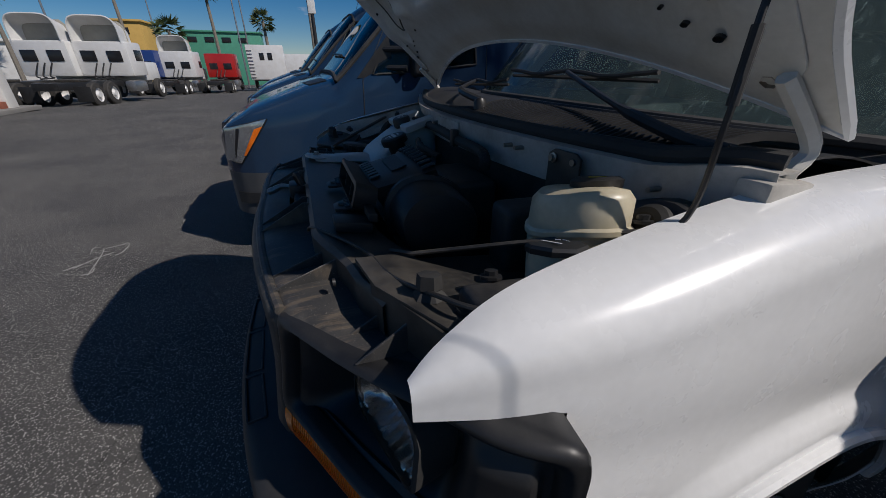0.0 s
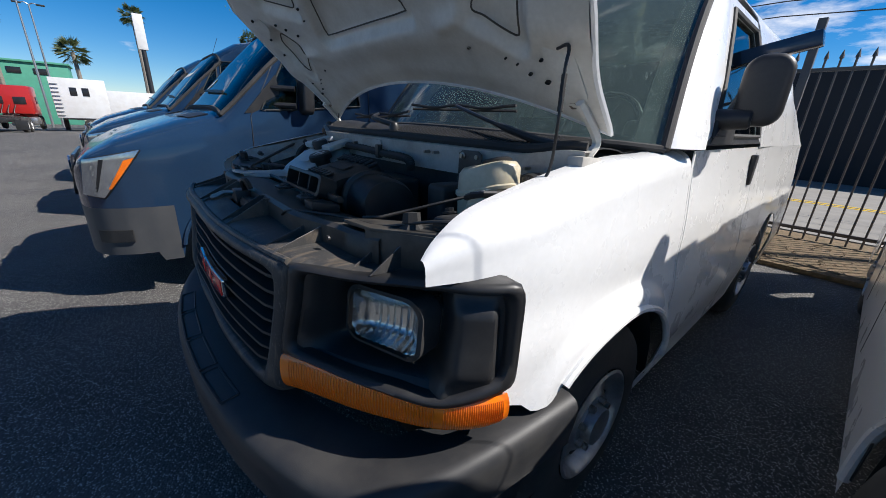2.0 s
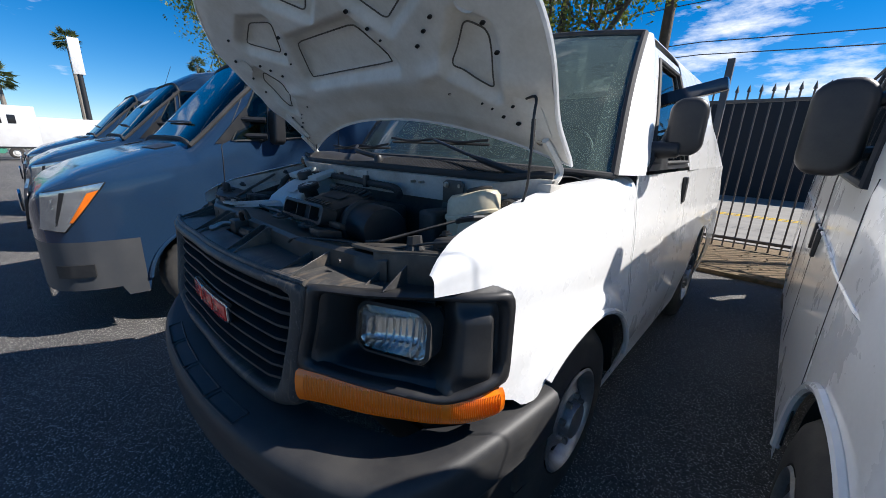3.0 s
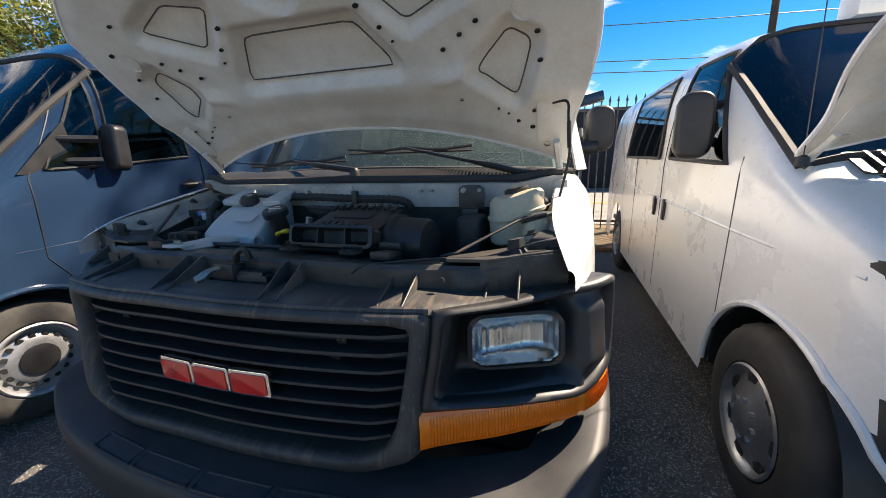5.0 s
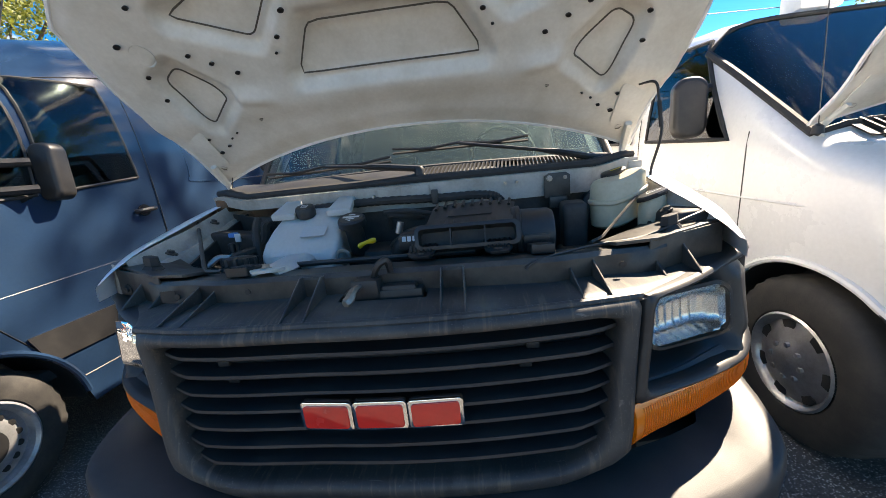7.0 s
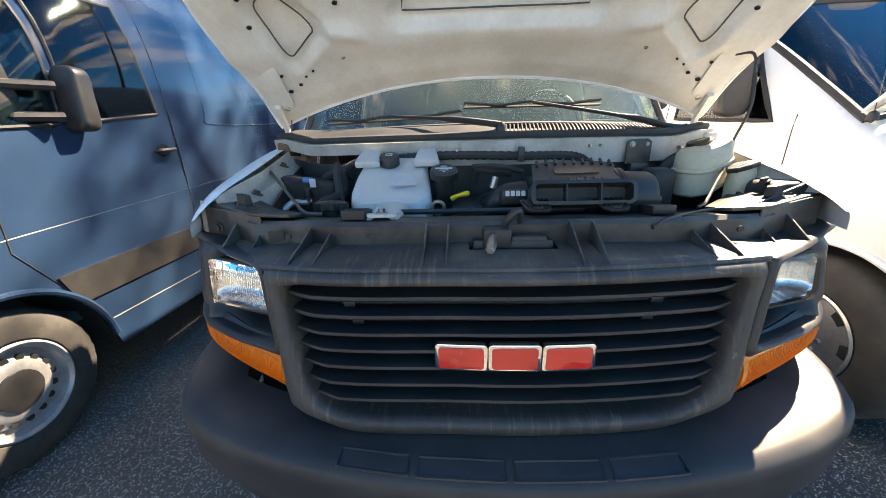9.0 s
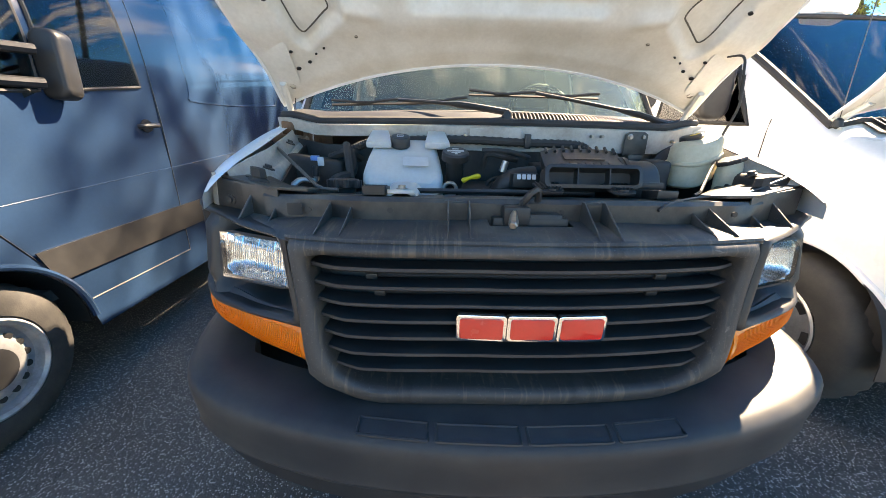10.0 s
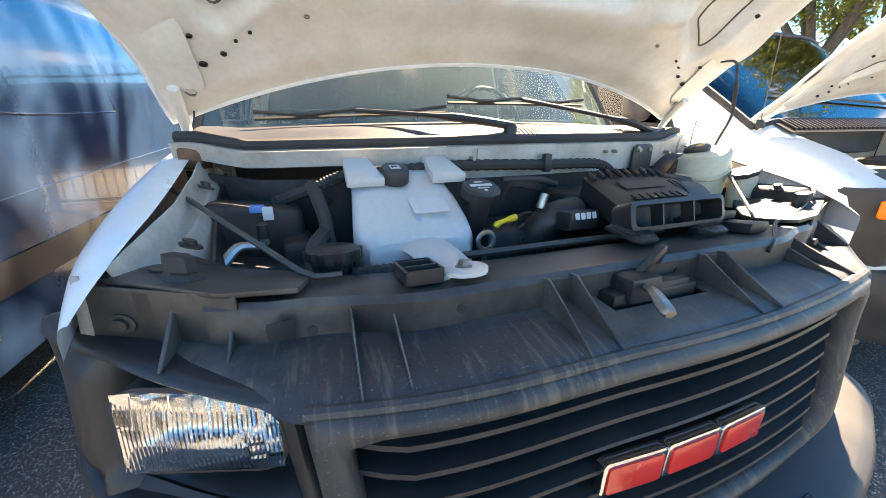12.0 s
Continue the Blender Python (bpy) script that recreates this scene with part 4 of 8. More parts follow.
bm = bmesh.new()
grid(bm, tray, 90, 14, 0.004, keep=lambda u, v: not (-0.10 < (2 * u - 1) * 0.895 < 0.12 and v > 0.52))
tray_ob = part("grille_panel_top", bm, TRIM_WORN, van, "dusty dark grey top tray of the front panel")
# lip and small step along the grille edge
bm = bmesh.new()
tube(bm, [(x / 40, yf(x / 40) + 0.010, 1.040) for x in range(-24, 25)], 0.009, 8)
part("panel_edge", bm, TRIM_WORN, tray_ob)
# upright fins in pairs
for xa, xb, y1, z1 in ((-0.538, -0.476, 0.285, 1.118), (-0.215, -0.160, 0.215, 1.118), (0.160, 0.215, 0.215, 1.118), (0.476, 0.538, 0.285, 1.118),
                       (-0.770, -0.705, 0.345, 1.112), (0.705, 0.770, 0.345, 1.112)):
    tip = edge_y((xa + xb) / 2) + 0.010
    for x in (xa, xb):
        bm = bmesh.new()
        sk = 0.035 if x < 0 else -0.035
        slab(bm, [(y1, 1.045), (y1, z1), (y1 - 0.02, z1 + 0.001), (tip, 1.046)], axes((x, 0, 0), (sk, 1, 0), (0, 0, 1)), 0.0045, 0.0012, 1)
        fin = part("fin", bm, TRIM_WORN, tray_ob)
        bm = bmesh.new()
        fm = axes((x, 0, 0), (sk, 1, 0), (0, 0, 1))
        tube(bm, [fm @ Vector((tip + 0.01, 1.0485, 0.0022)), fm @ Vector((y1 - 0.02, z1 + 0.001, 0.0022)), fm @ Vector((y1 - 0.001, z1, 0.0022))], 0.0016, 5)
        part("worn_edge", bm, WORN_EDGE, fin, "pale scuffed fin edge")
    bm = bmesh.new()
    box(bm, ((xa + xb) / 2, y1 - 0.006, z1 - 0.035), (abs(xb - xa), 0.005, 0.07), 0.001)
    part("fin_web", bm, TRIM_WORN, tray_ob)
for x in (-0.507, 0.507):
    bm = bmesh.new()
    lathe(bm, [(0.013, 0), (0.013, 0.003), (0.008, 0.003), (0.008, 0.010), (0, 0.011)], axes((x, 0.276, 1.094), (1, 0, 0), (0, 0, 1)), 14, caps=False)
    part("bolt", bm, STEEL, tray_ob)


# bumper
def bump_y(x):
    x = abs(x)
    return -0.055 + 0.17 * x * x + 0.10 * x ** 4 + 3.2 * max(0.0, x - 0.86) ** 1.75


def bump_line(t):
    """t from -1 to 1 along the bumper; x and y on its front."""
    if abs(t) < 0.8:
        x = t / 0.8 * 0.89
        return Vector((x, bump_y(x)))
    q = (abs(t) - 0.8) / 0.2
    p0, p1, p2 = Vector((0.89, bump_y(0.89))), Vector((0.985, bump_y(0.89) + 0.09)), Vector((1.012, 0.69))
    a = p0 * (1 - q) ** 2 + p1 * 2 * q * (1 - q) + p2 * q * q
    return Vector((math.copysign(a.x, t), a.y))


prof = [(-0.17, 0.655), (-0.10, 0.652), (-0.03, 0.645), (-0.008, 0.636), (0.002, 0.618), (0.004, 0.595), (0.0, 0.55), (-0.006, 0.50), (-0.004, 0.486), (-0.02, 0.470), (-0.03, 0.44), (-0.10, 0.42)]
bm = bmesh.new()
cols = []
for k in range(81):
    t = k / 40 - 1
    p = bump_line(t)
    d = bump_line(min(1, t + 0.01)) - bump_line(max(-1, t - 0.01))
    nrm = Vector((d.y, -d.x)).normalized()
    end = smooth(abs(t), 0.84, 1.0)
    cols.append([Vector((p.x + nrm.x * o, p.y + nrm.y * o, z + 0.012 * end)) for o, z in prof])
rings(bm, cols, closed=False)
bumper = part("bumper", bm, TRIM, van, "wide dark grey textured plastic bumper", angle=45)
for x0, x1 in ((-0.40, -0.235), (-0.215, -0.02), (0.0, 0.195), (0.215, 0.38)):
    bm = bmesh.new()
    pts = []
    for px, pz in rounded(x1 - x0, 1.0, 0.02, 4):
        x = (x0 + x1) / 2 + px
        d = pz
        pts.append(Vector((x, bump_y(x) + 0.035 - d * 0.045, 0.6475 - 0.012 * max(0, d) * 1.0)))
    tube(bm, pts, 0.004, 6, closed=True)
    part("tread_pad", bm, TRIM, bumper, "moulded step pad")
bm = bmesh.new()
cols = []
for k in range(41):
    p = bump_line(0.95 * (k / 20 - 1))
    cols.append([Vector((p.x * 0.97, p.y + o, z)) for o, z in ((0.06, 0.45), (0.05, 0.36), (0.09, 0.31), (0.16, 0.30))])
rings(bm, cols, closed=False)
part("valance", bm, BLACK, bumper, "scuffed black lower valance")
bm = bmesh.new()
tube(bm, [(bump_line(0.8 * (k / 20 - 1)).x, bump_line(0.8 * (k / 20 - 1)).y + 0.008, 0.487) for k in range(41)], 0.003, 6)
part("scuffed_edge", bm, RUST, bumper, "scuffed bare lower edge")


# ---- propped bonnet ----
SEAM = material("dirty_seam", (0.09, 0.08, 0.065), 0.8, scale=20, amount=0.5, bump=0.0)
TILT_UP = radians(43.0)
PANELS = [
    [(-0.275, 0.334), (0.275, 0.334), (0.19, 0.449), (-0.19, 0.449)],
    [(0.525, 0.312), (0.655, 0.235), (0.675, 0.368), (0.615, 0.398)],
    [(-0.525, 0.312), (-0.615, 0.398), (-0.675, 0.368), (-0.655, 0.235)],
    [(0.345, 0.436), (0.535, 0.502), (0.39, 0.549), (0.25, 0.525)],
    [(-0.345, 0.436), (-0.25, 0.525), (-0.39, 0.549), (-0.535, 0.502)],
    [(0.0, 0.515), (0.16, 0.60), (-0.16, 0.60)],
]


def poly_gap(p, poly):
    """Distance to an outline, below zero inside."""
    best, inside = 9.0, False
    n = len(poly)
    for i in range(n):
        (x0, y0), (x1, y1) = poly[i], poly[(i + 1) % n]
        ex, ey = x1 - x0, y1 - y0
        t = min(1.0, max(0.0, ((p[0] - x0) * ex + (p[1] - y0) * ey) / (ex * ex + ey * ey)))
        best = min(best, math.hypot(p[0] - x0 - ex * t, p[1] - y0 - ey * t))
        if (y0 > p[1]) != (y1 > p[1]) and p[0] < ex * (p[1] - y0) / ey + x0:
            inside = not inside
    return -best if inside else best


def open_bonnet(parent, cx, yh, zh, wl, wr, tilt=TILT_UP, reach=1.32):
    ca, sa = math.cos(tilt), math.sin(tilt)

    def place(x, d, n):
        """n: out of the upper skin."""
        bow = 0.035 * (1 - min(1.0, (x / 0.85) ** 2)) - 0.05 * max(0.0, d - 0.5) ** 1.5
        k = n + bow
        return Vector((cx + x * (1 + 0.08 * smooth(d, 0.1, 0.4)), yh - reach * d * ca + k * sa, zh + reach * d * sa + k * ca))

    def xd(u, v):
        s = 2 * u - 1
        x = s * (wr if s > 0 else wl)
        x *= 1 - 0.03 * smooth(v, 0.4, 1.0)
        lo = 0.145 * (1 - abs(s) ** 2.1)
        hi = 0.745 - 0.225 * abs(s) ** 3.5
        return x, lo + (hi - lo) * v
    bm = bmesh.new()
    grid(bm, lambda u, v: place(*xd(u, v), 0.012 + 0.022 * smooth(min(v, 1 - v, 2 * u, 2 - 2 * u), 0.0, 0.12)), 60, 30)
    b = part("bonnet", bm, WHITE, parent, "propped open white bonnet")
    bm = bmesh.new()

    def level(x, d, rim):
        gap = min(poly_gap((x, d), p) - 0.008 for p in PANELS)
        sink = 0.030 * (1 - smooth(gap, 0.0, 0.034)) + 0.006 * (1 - smooth(gap, -0.008, 0.0))
        ridge = 0.016 * math.exp(-((d - 0.25 - 0.12 * abs(x)) / 0.02) ** 2) * smooth(abs(x), 0.36, 0.42) * (1 - smooth(abs(x), 0.52, 0.58))
        swell = 0.014 * math.exp(-((d - 0.285 + 0.05 * x * x) / 0.045) ** 2)
        return 0.002 - rim - swell - ridge + sink

    def inner(u, v):
        x, d = xd(u, v)
        return place(x, d, level(x, d, 0.010 * smooth(min(v, 1 - v, u * 3, (1 - u) * 3), 0.0, 0.10)))
    grid(bm, inner, 230, 110)
    part("bonnet_frame", bm, WHITE_DUSTY, b, "dusty pressed inner frame", angle=60)
    # seam round each pressed panel
    for p in PANELS:
        o = bmesh.new()
        loop = ring_points(p, [0.022] * len(p), 90)
        tube(o, [place(q.x, q.y, level(q.x, q.y, 0.010) - 0.015) for q in loop], 0.0026, 5, closed=True)
        part("panel_seam", o, SEAM, b)
    # folded edge
    bm = bmesh.new()
    edge = [xd(k / 60, 0.0) for k in range(61)] + [xd(1.0, k / 24) for k in range(1, 25)] + [xd(1 - k / 60, 1.0) for k in range(1, 61)] + [xd(0.0, 1 - k / 24) for k in range(1, 24)]
    tube(bm, [place(x, d, 0.007) for x, d in edge], 0.0085, 6, closed=True)
    part("bonnet_hem", bm, WHITE, b)
    spots = [(0.24, 0.542, 1.4), (0.285, 0.492, 1.2), (0.31, 0.458, 0.7), (0.56, 0.482, 1.2), (0.51, 0.457, 1.2), (0.455, 0.427, 1.2), (0.62, 0.592, 1.2), (0.727, 0.525, 1.5),
             (0.718, 0.449, 1.2), (0.732, 0.386, 1.2), (0.70, 0.166, 1.0), (0.747, 0.197, 0.9), (0.50, 0.31, 0.9), (0.50, 0.254, 0.9), (0.627, 0.206, 0.6), (0.663, 0.19, 0.6), (0.752, 0.146, 1.3)]
    for x, d, r in spots:
        for sg in (1, -1):
            o = bmesh.new()
            c = place(x * sg * 0.96, d - 0.055 * smooth(d, 0.20, 0.35), -0.0125)
            m = axes(c, (1, 0, 0), (0, -ca, sa))
            lathe(o, [(0.0054 * r, 0.006), (0.0054 * r, 0.0005), (0.0, 0.0005)], m @ Matrix.Diagonal((1.25, 0.85, 1, 1)), 12, caps=False)
            part("press_hole", o, BLACK, b)
    for x in (-0.659, 0.659):
        o = bmesh.new()
        lathe(o, [(0.034, 0.0), (0.030, 0.007), (0.018, 0.006), (0.014, 0.010), (0.0, 0.010)], axes(place(x, 0.440, -0.010), (-1, 0, 0), (0, -ca, sa)), 20, caps=False)
        part("stiffening_boss", o, WHITE_DUSTY, b)
    for sg, w in ((1, wr), (-1, wl)):
        # hinge plate and arm
        o = bmesh.new()
        poly = rounded(0.085, 0.20, 0.035, 5)
        c = place(sg * (w - 0.075), 0.16, -0.0125)
        slab(o, poly, axes(c, (1, 0, 0.0), (sg * -0.12, -ca, sa)), -0.004, 0.001)
        pl = part("hinge_plate", o, WHITE_DUSTY, b)
        o = bmesh.new()
        c2 = place(sg * (w - 0.045), 0.10, -0.018)
        tube(o, spline([c2, place(sg * (w - 0.03), 0.0, -0.02), Vector((cx + sg * (w - 0.035), yh - 0.03, zh - 0.06)), Vector((cx + sg * (w - 0.035), yh - 0.0, zh - 0.11))], 5), 0.013, 6)
        part("hinge_arm", o, WHITE_DUSTY, b)
        o = bmesh.new()
        lathe(o, [(0.012, 0), (0.012, 0.008), (0.006, 0.010), (0, 0.010)], axes(place(sg * (w - 0.075), 0.085, -0.014), (-1, 0, 0), (0, -ca, sa)), 6, caps=False)
        part("bolt", o, STEEL, b)
    return b, place


bonnet, on_bonnet = open_bonnet(van, 0.0, 0.96, 1.395, 0.85, 0.85)
hook = on_bonnet(0.80, 0.225, -0.02)
bm = bmesh.new()
tube(bm, spline([hook + Vector((-0.035, 0.012, 0.0)), hook + Vector((0.0, -0.004, 0.002)), hook + Vector((0.012, -0.012, -0.012)), hook + Vector((0.014, -0.02, -0.05)),
                 hook + Vector((0.022, -0.03, -0.16)), Vector((0.825, 0.72, 1.30)), Vector((0.81, 0.64, 1.235))], 6), 0.0042, 8)
part("prop_rod", bm, BLACK, van, "thin black bonnet prop rod")
bm = bmesh.new()
tube(bm, [hook + Vector((0.016, -0.022, -0.06)), hook + Vector((0.021, -0.028, -0.14))], 0.0065, 8)
part("rod_grip", bm, RUBBER, van)


# ---- cowl, wipers and firewall ----
def cowl_y(x):
    return 0.655 + 0.16 * (x / 0.85) ** 2


bm = bmesh.new()
grid(bm, lambda u, v: Vector(((2 * u - 1) * 0.84, cowl_y((2 * u - 1) * 0.84) + 0.012 * (1 - v), (1.255 + 0.045 * smooth(0.30 - u, 0.0, 0.06)) * (1 - v) + 1.34 * v - 0.012 * (2 * u - 1) ** 2)), 60, 4, 0.004)
grid(bm, lambda u, v: Vector(((2 * u - 1) * 0.84, cowl_y((2 * u - 1) * 0.84) + 0.04 * v, 1.34 - 0.012 * (2 * u - 1) ** 2 + 0.004 * v)), 40, 2, 0.004)
part("firewall_rail", bm, WHITE_INNER, van, "grimy white painted firewall rail")
bm = bmesh.new()
grid(bm, lambda u, v: Vector(((2 * u - 1) * 0.82, cowl_y((2 * u - 1) * 0.82) + 0.03 + 0.02 * v, 1.26 - 0.5 * v)), 20, 4, 0.01)
part("firewall", bm, ENGINE, van)
bm = bmesh.new()
for x in (-0.055, 0.03):
    box(bm, (x, cowl_y(x) - 0.004, 1.315), (0.10, 0.006, 0.034), 0.002)
part("rail_bracket", bm, WHITE_INNER, van)
for x, z in ((0.345, 1.312), (0.385, 1.312), (-0.12, 1.309), (0.70, 1.29)):
    bm = bmesh.new()
    cyl(bm, (x, cowl_y(x) + 0.01, z), (x, cowl_y(x) - 0.022, z), 0.006, 0.005, 8)
    part("stud", bm, STEEL, van)
bm = bmesh.new()
tube(bm, [((2 * k / 40 - 1) * 0.83, cowl_y((2 * k / 40 - 1) * 0.83) + 0.03, 1.352 - 0.012 * (2 * k / 40 - 1) ** 2) for k in range(41)], 0.016, 8)
part("cowl_seal", bm, RUBBER, van)


def cowl_pt(x, v):
    y0 = cowl_y(x) + 0.035
    q = screen((x / 0.88 + 1) / 2, 0.0)
    y = y0 + (q.y - y0) * v
    z = 1.352 + (q.z - 1.352) * v + 0.022 * math.sin(math.pi * min(1, v * 1.1))
    return Vector((x, y, z))


bm = bmesh.new()
grid(bm, lambda u, v: cowl_pt(-0.80 + 0.83 * u, v), 24, 8, 0.004)
part("cowl_panel", bm, TRIM, van, "dusty grey plastic cowl panel")
bm = bmesh.new()
grid(bm, lambda u, v: cowl_pt(0.03 + 0.78 * u, v) - Vector((0, 0, 0.03)), 20, 8, 0.004)
part("cowl_well", bm, BLACK, van)
for k in range(46):
    x = 0.04 + 0.0148 * k
    bm = bmesh.new()
    pts = [cowl_pt(x + 0.02 * v, 0.06 + 0.72 * v) for v in (0, 0.2, 0.4, 0.6, 0.8, 1.0)]
    lo = [p - Vector((0.0, 0, 0.016)) for p in pts]
    rows = [[bm.verts.new(p + Vector((dx, 0, 0))) for p in line] for line in (lo, pts) for dx in (0.0, 0.0045)]
    for j in range(5):
        bm.faces.new((rows[0][j], rows[0][j + 1], rows[2][j + 1], rows[2][j]))
        bm.faces.new((rows[1][j], rows[3][j], rows[3][j + 1], rows[1][j + 1]))
        bm.faces.new((rows[2][j], rows[2][j + 1], rows[3][j + 1], rows[3][j]))
    part("cowl_slat", bm, BLACK, van)
bm = bmesh.new()
for v in (0.04, 0.80):
    tube(bm, [cowl_pt(0.03 + 0.72 * k / 16, v) for k in range(17)], 0.007, 6)
part("cowl_grille_frame", bm, BLACK, van)


def wiper(base, elbow, tip0, tip1):
    bm = bmesh.new()
    lathe(bm, [(0.018, -0.02), (0.02, 0.01), (0.012, 0.022), (0, 0.024)], Matrix.Translation(base), 12)
    tube(bm, spline([Vector(base) + Vector((0, 0, 0.014)), elbow, Vector(tip0).lerp(Vector(tip1), 0.5) + Vector((0, -0.012, 0.016))], 6), [0.012] * 7 + [0.007] * 6, 8)
    w = part("wiper", bm, BLACK, van, "black wiper arm")
    bm = bmesh.new()
    a, b = Vector(tip0), Vector(tip1)
    tube(bm, [a.lerp(b, k / 10) + Vector((0, -0.006, 0.008 + 0.012 * (0.5 + 0.5 * math.cos(2 * math.pi * (k - 5) / 5)))) for k in range(11)], 0.006, 6)
    tube(bm, [a.lerp(b, k / 10) + Vector((0, 0, 0.002)) for k in range(11)], 0.005, 4)
    part("wiper_blade", bm, RUBBER, w)


wiper((0.04, 0.735, 1.375), (-0.14, 0.745, 1.412), (-0.66, 0.93, 1.405), (-0.10, 0.905, 1.425))
wiper((0.745, 0.85, 1.335), (0.55, 0.82, 1.40), (-0.09, 0.915, 1.455), (0.47, 0.96, 1.455))

# ---- radiator support ----
bm = bmesh.new()
cols = []
for k in range(41):
    x = (k / 20 - 1) * 0.72
    dip = 0.0
    y0 = 0.205 + 0.055 * smooth(abs(x), 0.40, 0.62) + 0.03 * smooth(abs(x), 0.62, 0.72)
    cols.append([Vector((x, y0 + dy, z)) for dy, z in ((0.02, 1.045), (0.0, 1.055), (0.0, 1.112), (0.010, 1.124), (0.10, 1.128), (0.135, 1.126), (0.14, 1.08))])
rings(bm, cols, closed=False)
support = part("radiator_support", bm, DARK_METAL, van, "dusty black steel radiator support beam")
bm = bmesh.new()
tube(bm, [(-0.36 + 0.60 * k / 20, 0.348, 1.140 - 0.0 * k) for k in range(21)], 0.008, 8)
part("hose_line", bm, BLACK, support)
bm = bmesh.new()
grid(bm, lambda u, v: Vector((-0.56 + 1.12 * u, 0.40 + 0.05 * v, 1.10 - 0.5 * v)), 10, 6, 0.02)
part("radiator", bm, ENGINE, van, "dark radiator behind the support")
for x, y, z in ((-0.36, 0.204, 1.09), (-0.585, 0.225, 1.085), (0.10, 0.204, 1.09), (0.60, 0.23, 1.09)):
    o = bmesh.new()
    lathe(o, [(0.008, -0.004), (0.008, 0.001), (0, 0.001)], axes((x, y, z), (1, 0, 0), (0, 0, 1)), 10, caps=False)
    part("press_hole", o, BLACK, support)
o = bmesh.new()
slab(o, rounded(0.036, 0.032, 0.003, 2), axes((-0.628, 0.2435, 1.085), (1, 0.25, 0), (0, 0, 1)), 0.002)
part("square_hole", o, BLACK, support)
for sign in (1, -1):
    f = 1.0 if sign > 0 else 0.97
    # upper tie plate that carries the rubber stop
    bm = bmesh.new()
    slab(bm, [(0.60, 0.27), (0.70, 0.285), (0.855 * f, 0.36), (0.86 * f, 0.50), (0.80, 0.56), (0.72, 0.50), (0.62, 0.40), (0.58, 0.34)] if sign > 0 else
         [(-0.60, 0.27), (-0.58, 0.34), (-0.62, 0.40), (-0.70, 0.44), (-0.80, 0.50), (-0.84, 0.44), (-0.84, 0.36), (-0.70, 0.285)], axes((0, 0, 1.132), (1, 0, 0), (0, 1, 0)), 0.010, 0.003)
    tie = part("tie_plate", bm, DARK_METAL, van, "dusty black tie plate")
    bm = bmesh.new()
    slab(bm, [(0, 0), (0.19, 0.0), (0.19, 0.085), (0.0, 0.085)], axes((sign * 0.68, 0.285, 1.052), (sign * 1, 0.40, 0), (0, 0, 1)), 0.004 * sign, 0.001)
    part("tie_face", bm, DARK_METAL, tie)
    if sign < 0:
        fm = axes((-0.68, 0.285, 1.052), (-1, 0.40, 0), (0, 0, 1))
        o = bmesh.new()
        slab(o, rounded(0.034, 0.036, 0.004, 2), fm @ Matrix.Translation((0.105, 0.058, -0.0045)), 0.002)
        part("square_hole", o, BLACK, tie)
        o = bmesh.new()
        lathe(o, [(0.016, 0.0), (0.016, -0.003), (0.010, -0.004), (0.010, -0.009), (0, -0.010)], fm @ Matrix.Translation((0.142, 0.022, -0.004)), 12, caps=False)
        part("bolt", o, DARK_METAL, tie)
        o = bmesh.new()
        slab(o, [(0.172, 0.0), (0.188, 0.004), (0.182, 0.05), (0.176, 0.10), (0.166, 0.10), (0.168, 0.05)], fm @ Matrix.Translation((0.010, 0.0, -0.006)), 0.003, 0.001)
        part("painted_edge", o, WHITE_INNER, tie, "chipped white painted panel edge")
    o = bmesh.new()
    lathe(o, [(0.016, -0.004), (0.016, 0.0015), (0, 0.0015)], axes((sign * 0.80 * f, 0.385, 1.142), (1, 0, 0), (0, 1, 0)), 16, caps=False)
    part("round_hole", o, BLACK, tie)
    o = bmesh.new()
    lathe(o, [(0.027, 0.0), (0.020, 0.010), (0.016, 0.013), (0.019, 0.016), (0.017, 0.040), (0.0, 0.042)], axes((sign * 0.748, 0.352, 1.140), (1, 0, 0), (0, 1, 0)), 6, caps=False)
    part("bump_stop", o, RUBBER, tie, "six-sided rubber bonnet stop")
    # brace rod from fender to support
    bm = bmesh.new()
    if sign < 0:
        tube(bm, [(-0.815, 0.665, 1.232), (-0.79, 0.63, 1.224), (-0.60, 0.350, 1.150), (-0.575, 0.33, 1.140), (-0.53, 0.33, 1.138)], 0.006, 6)
    else:
        tube(bm, [(0.815, 0.66, 1.242), (0.775, 0.60, 1.23), (0.60, 0.37, 1.152), (0.56, 0.34, 1.140)], 0.0045, 6)
    part("brace_rod", bm, DARK_METAL, van, "thin diagonal brace rod")
    for y, z in ((0.665, 1.242), (0.43, 1.172)):
        o = bmesh.new()
        lathe(o, [(0.015, 0), (0.015, 0.005), (0.009, 0.006), (0.009, 0.014), (0, 0.015)], Matrix.Translation((sign * 0.772 * f, y, z)), 8, caps=False)
        part("bolt", o, BLACK, van)
    # dark inner fender and hinge pillar
    bm = bmesh.new()
    grid(bm, lambda u, v: Vector((sign * f * (0.755 + 0.015 * u - 0.10 * v), 0.36 + 0.50 * u, along(0.36 + 0.50 * u, (0.36, 0.9), (1.10, 1.27)) - 0.55 * v)), 14, 8, 0.006)
    part("inner_fender", bm, BLACK, van)
    bm = bmesh.new()
    box(bm, (sign * 0.825 * f, 0.84, 1.29), (0.05, 0.10, 0.05), 0.008)
    part("hinge_seat", bm, RUST if sign < 0 else WHITE_INNER, van, "rust-stained hinge seat")

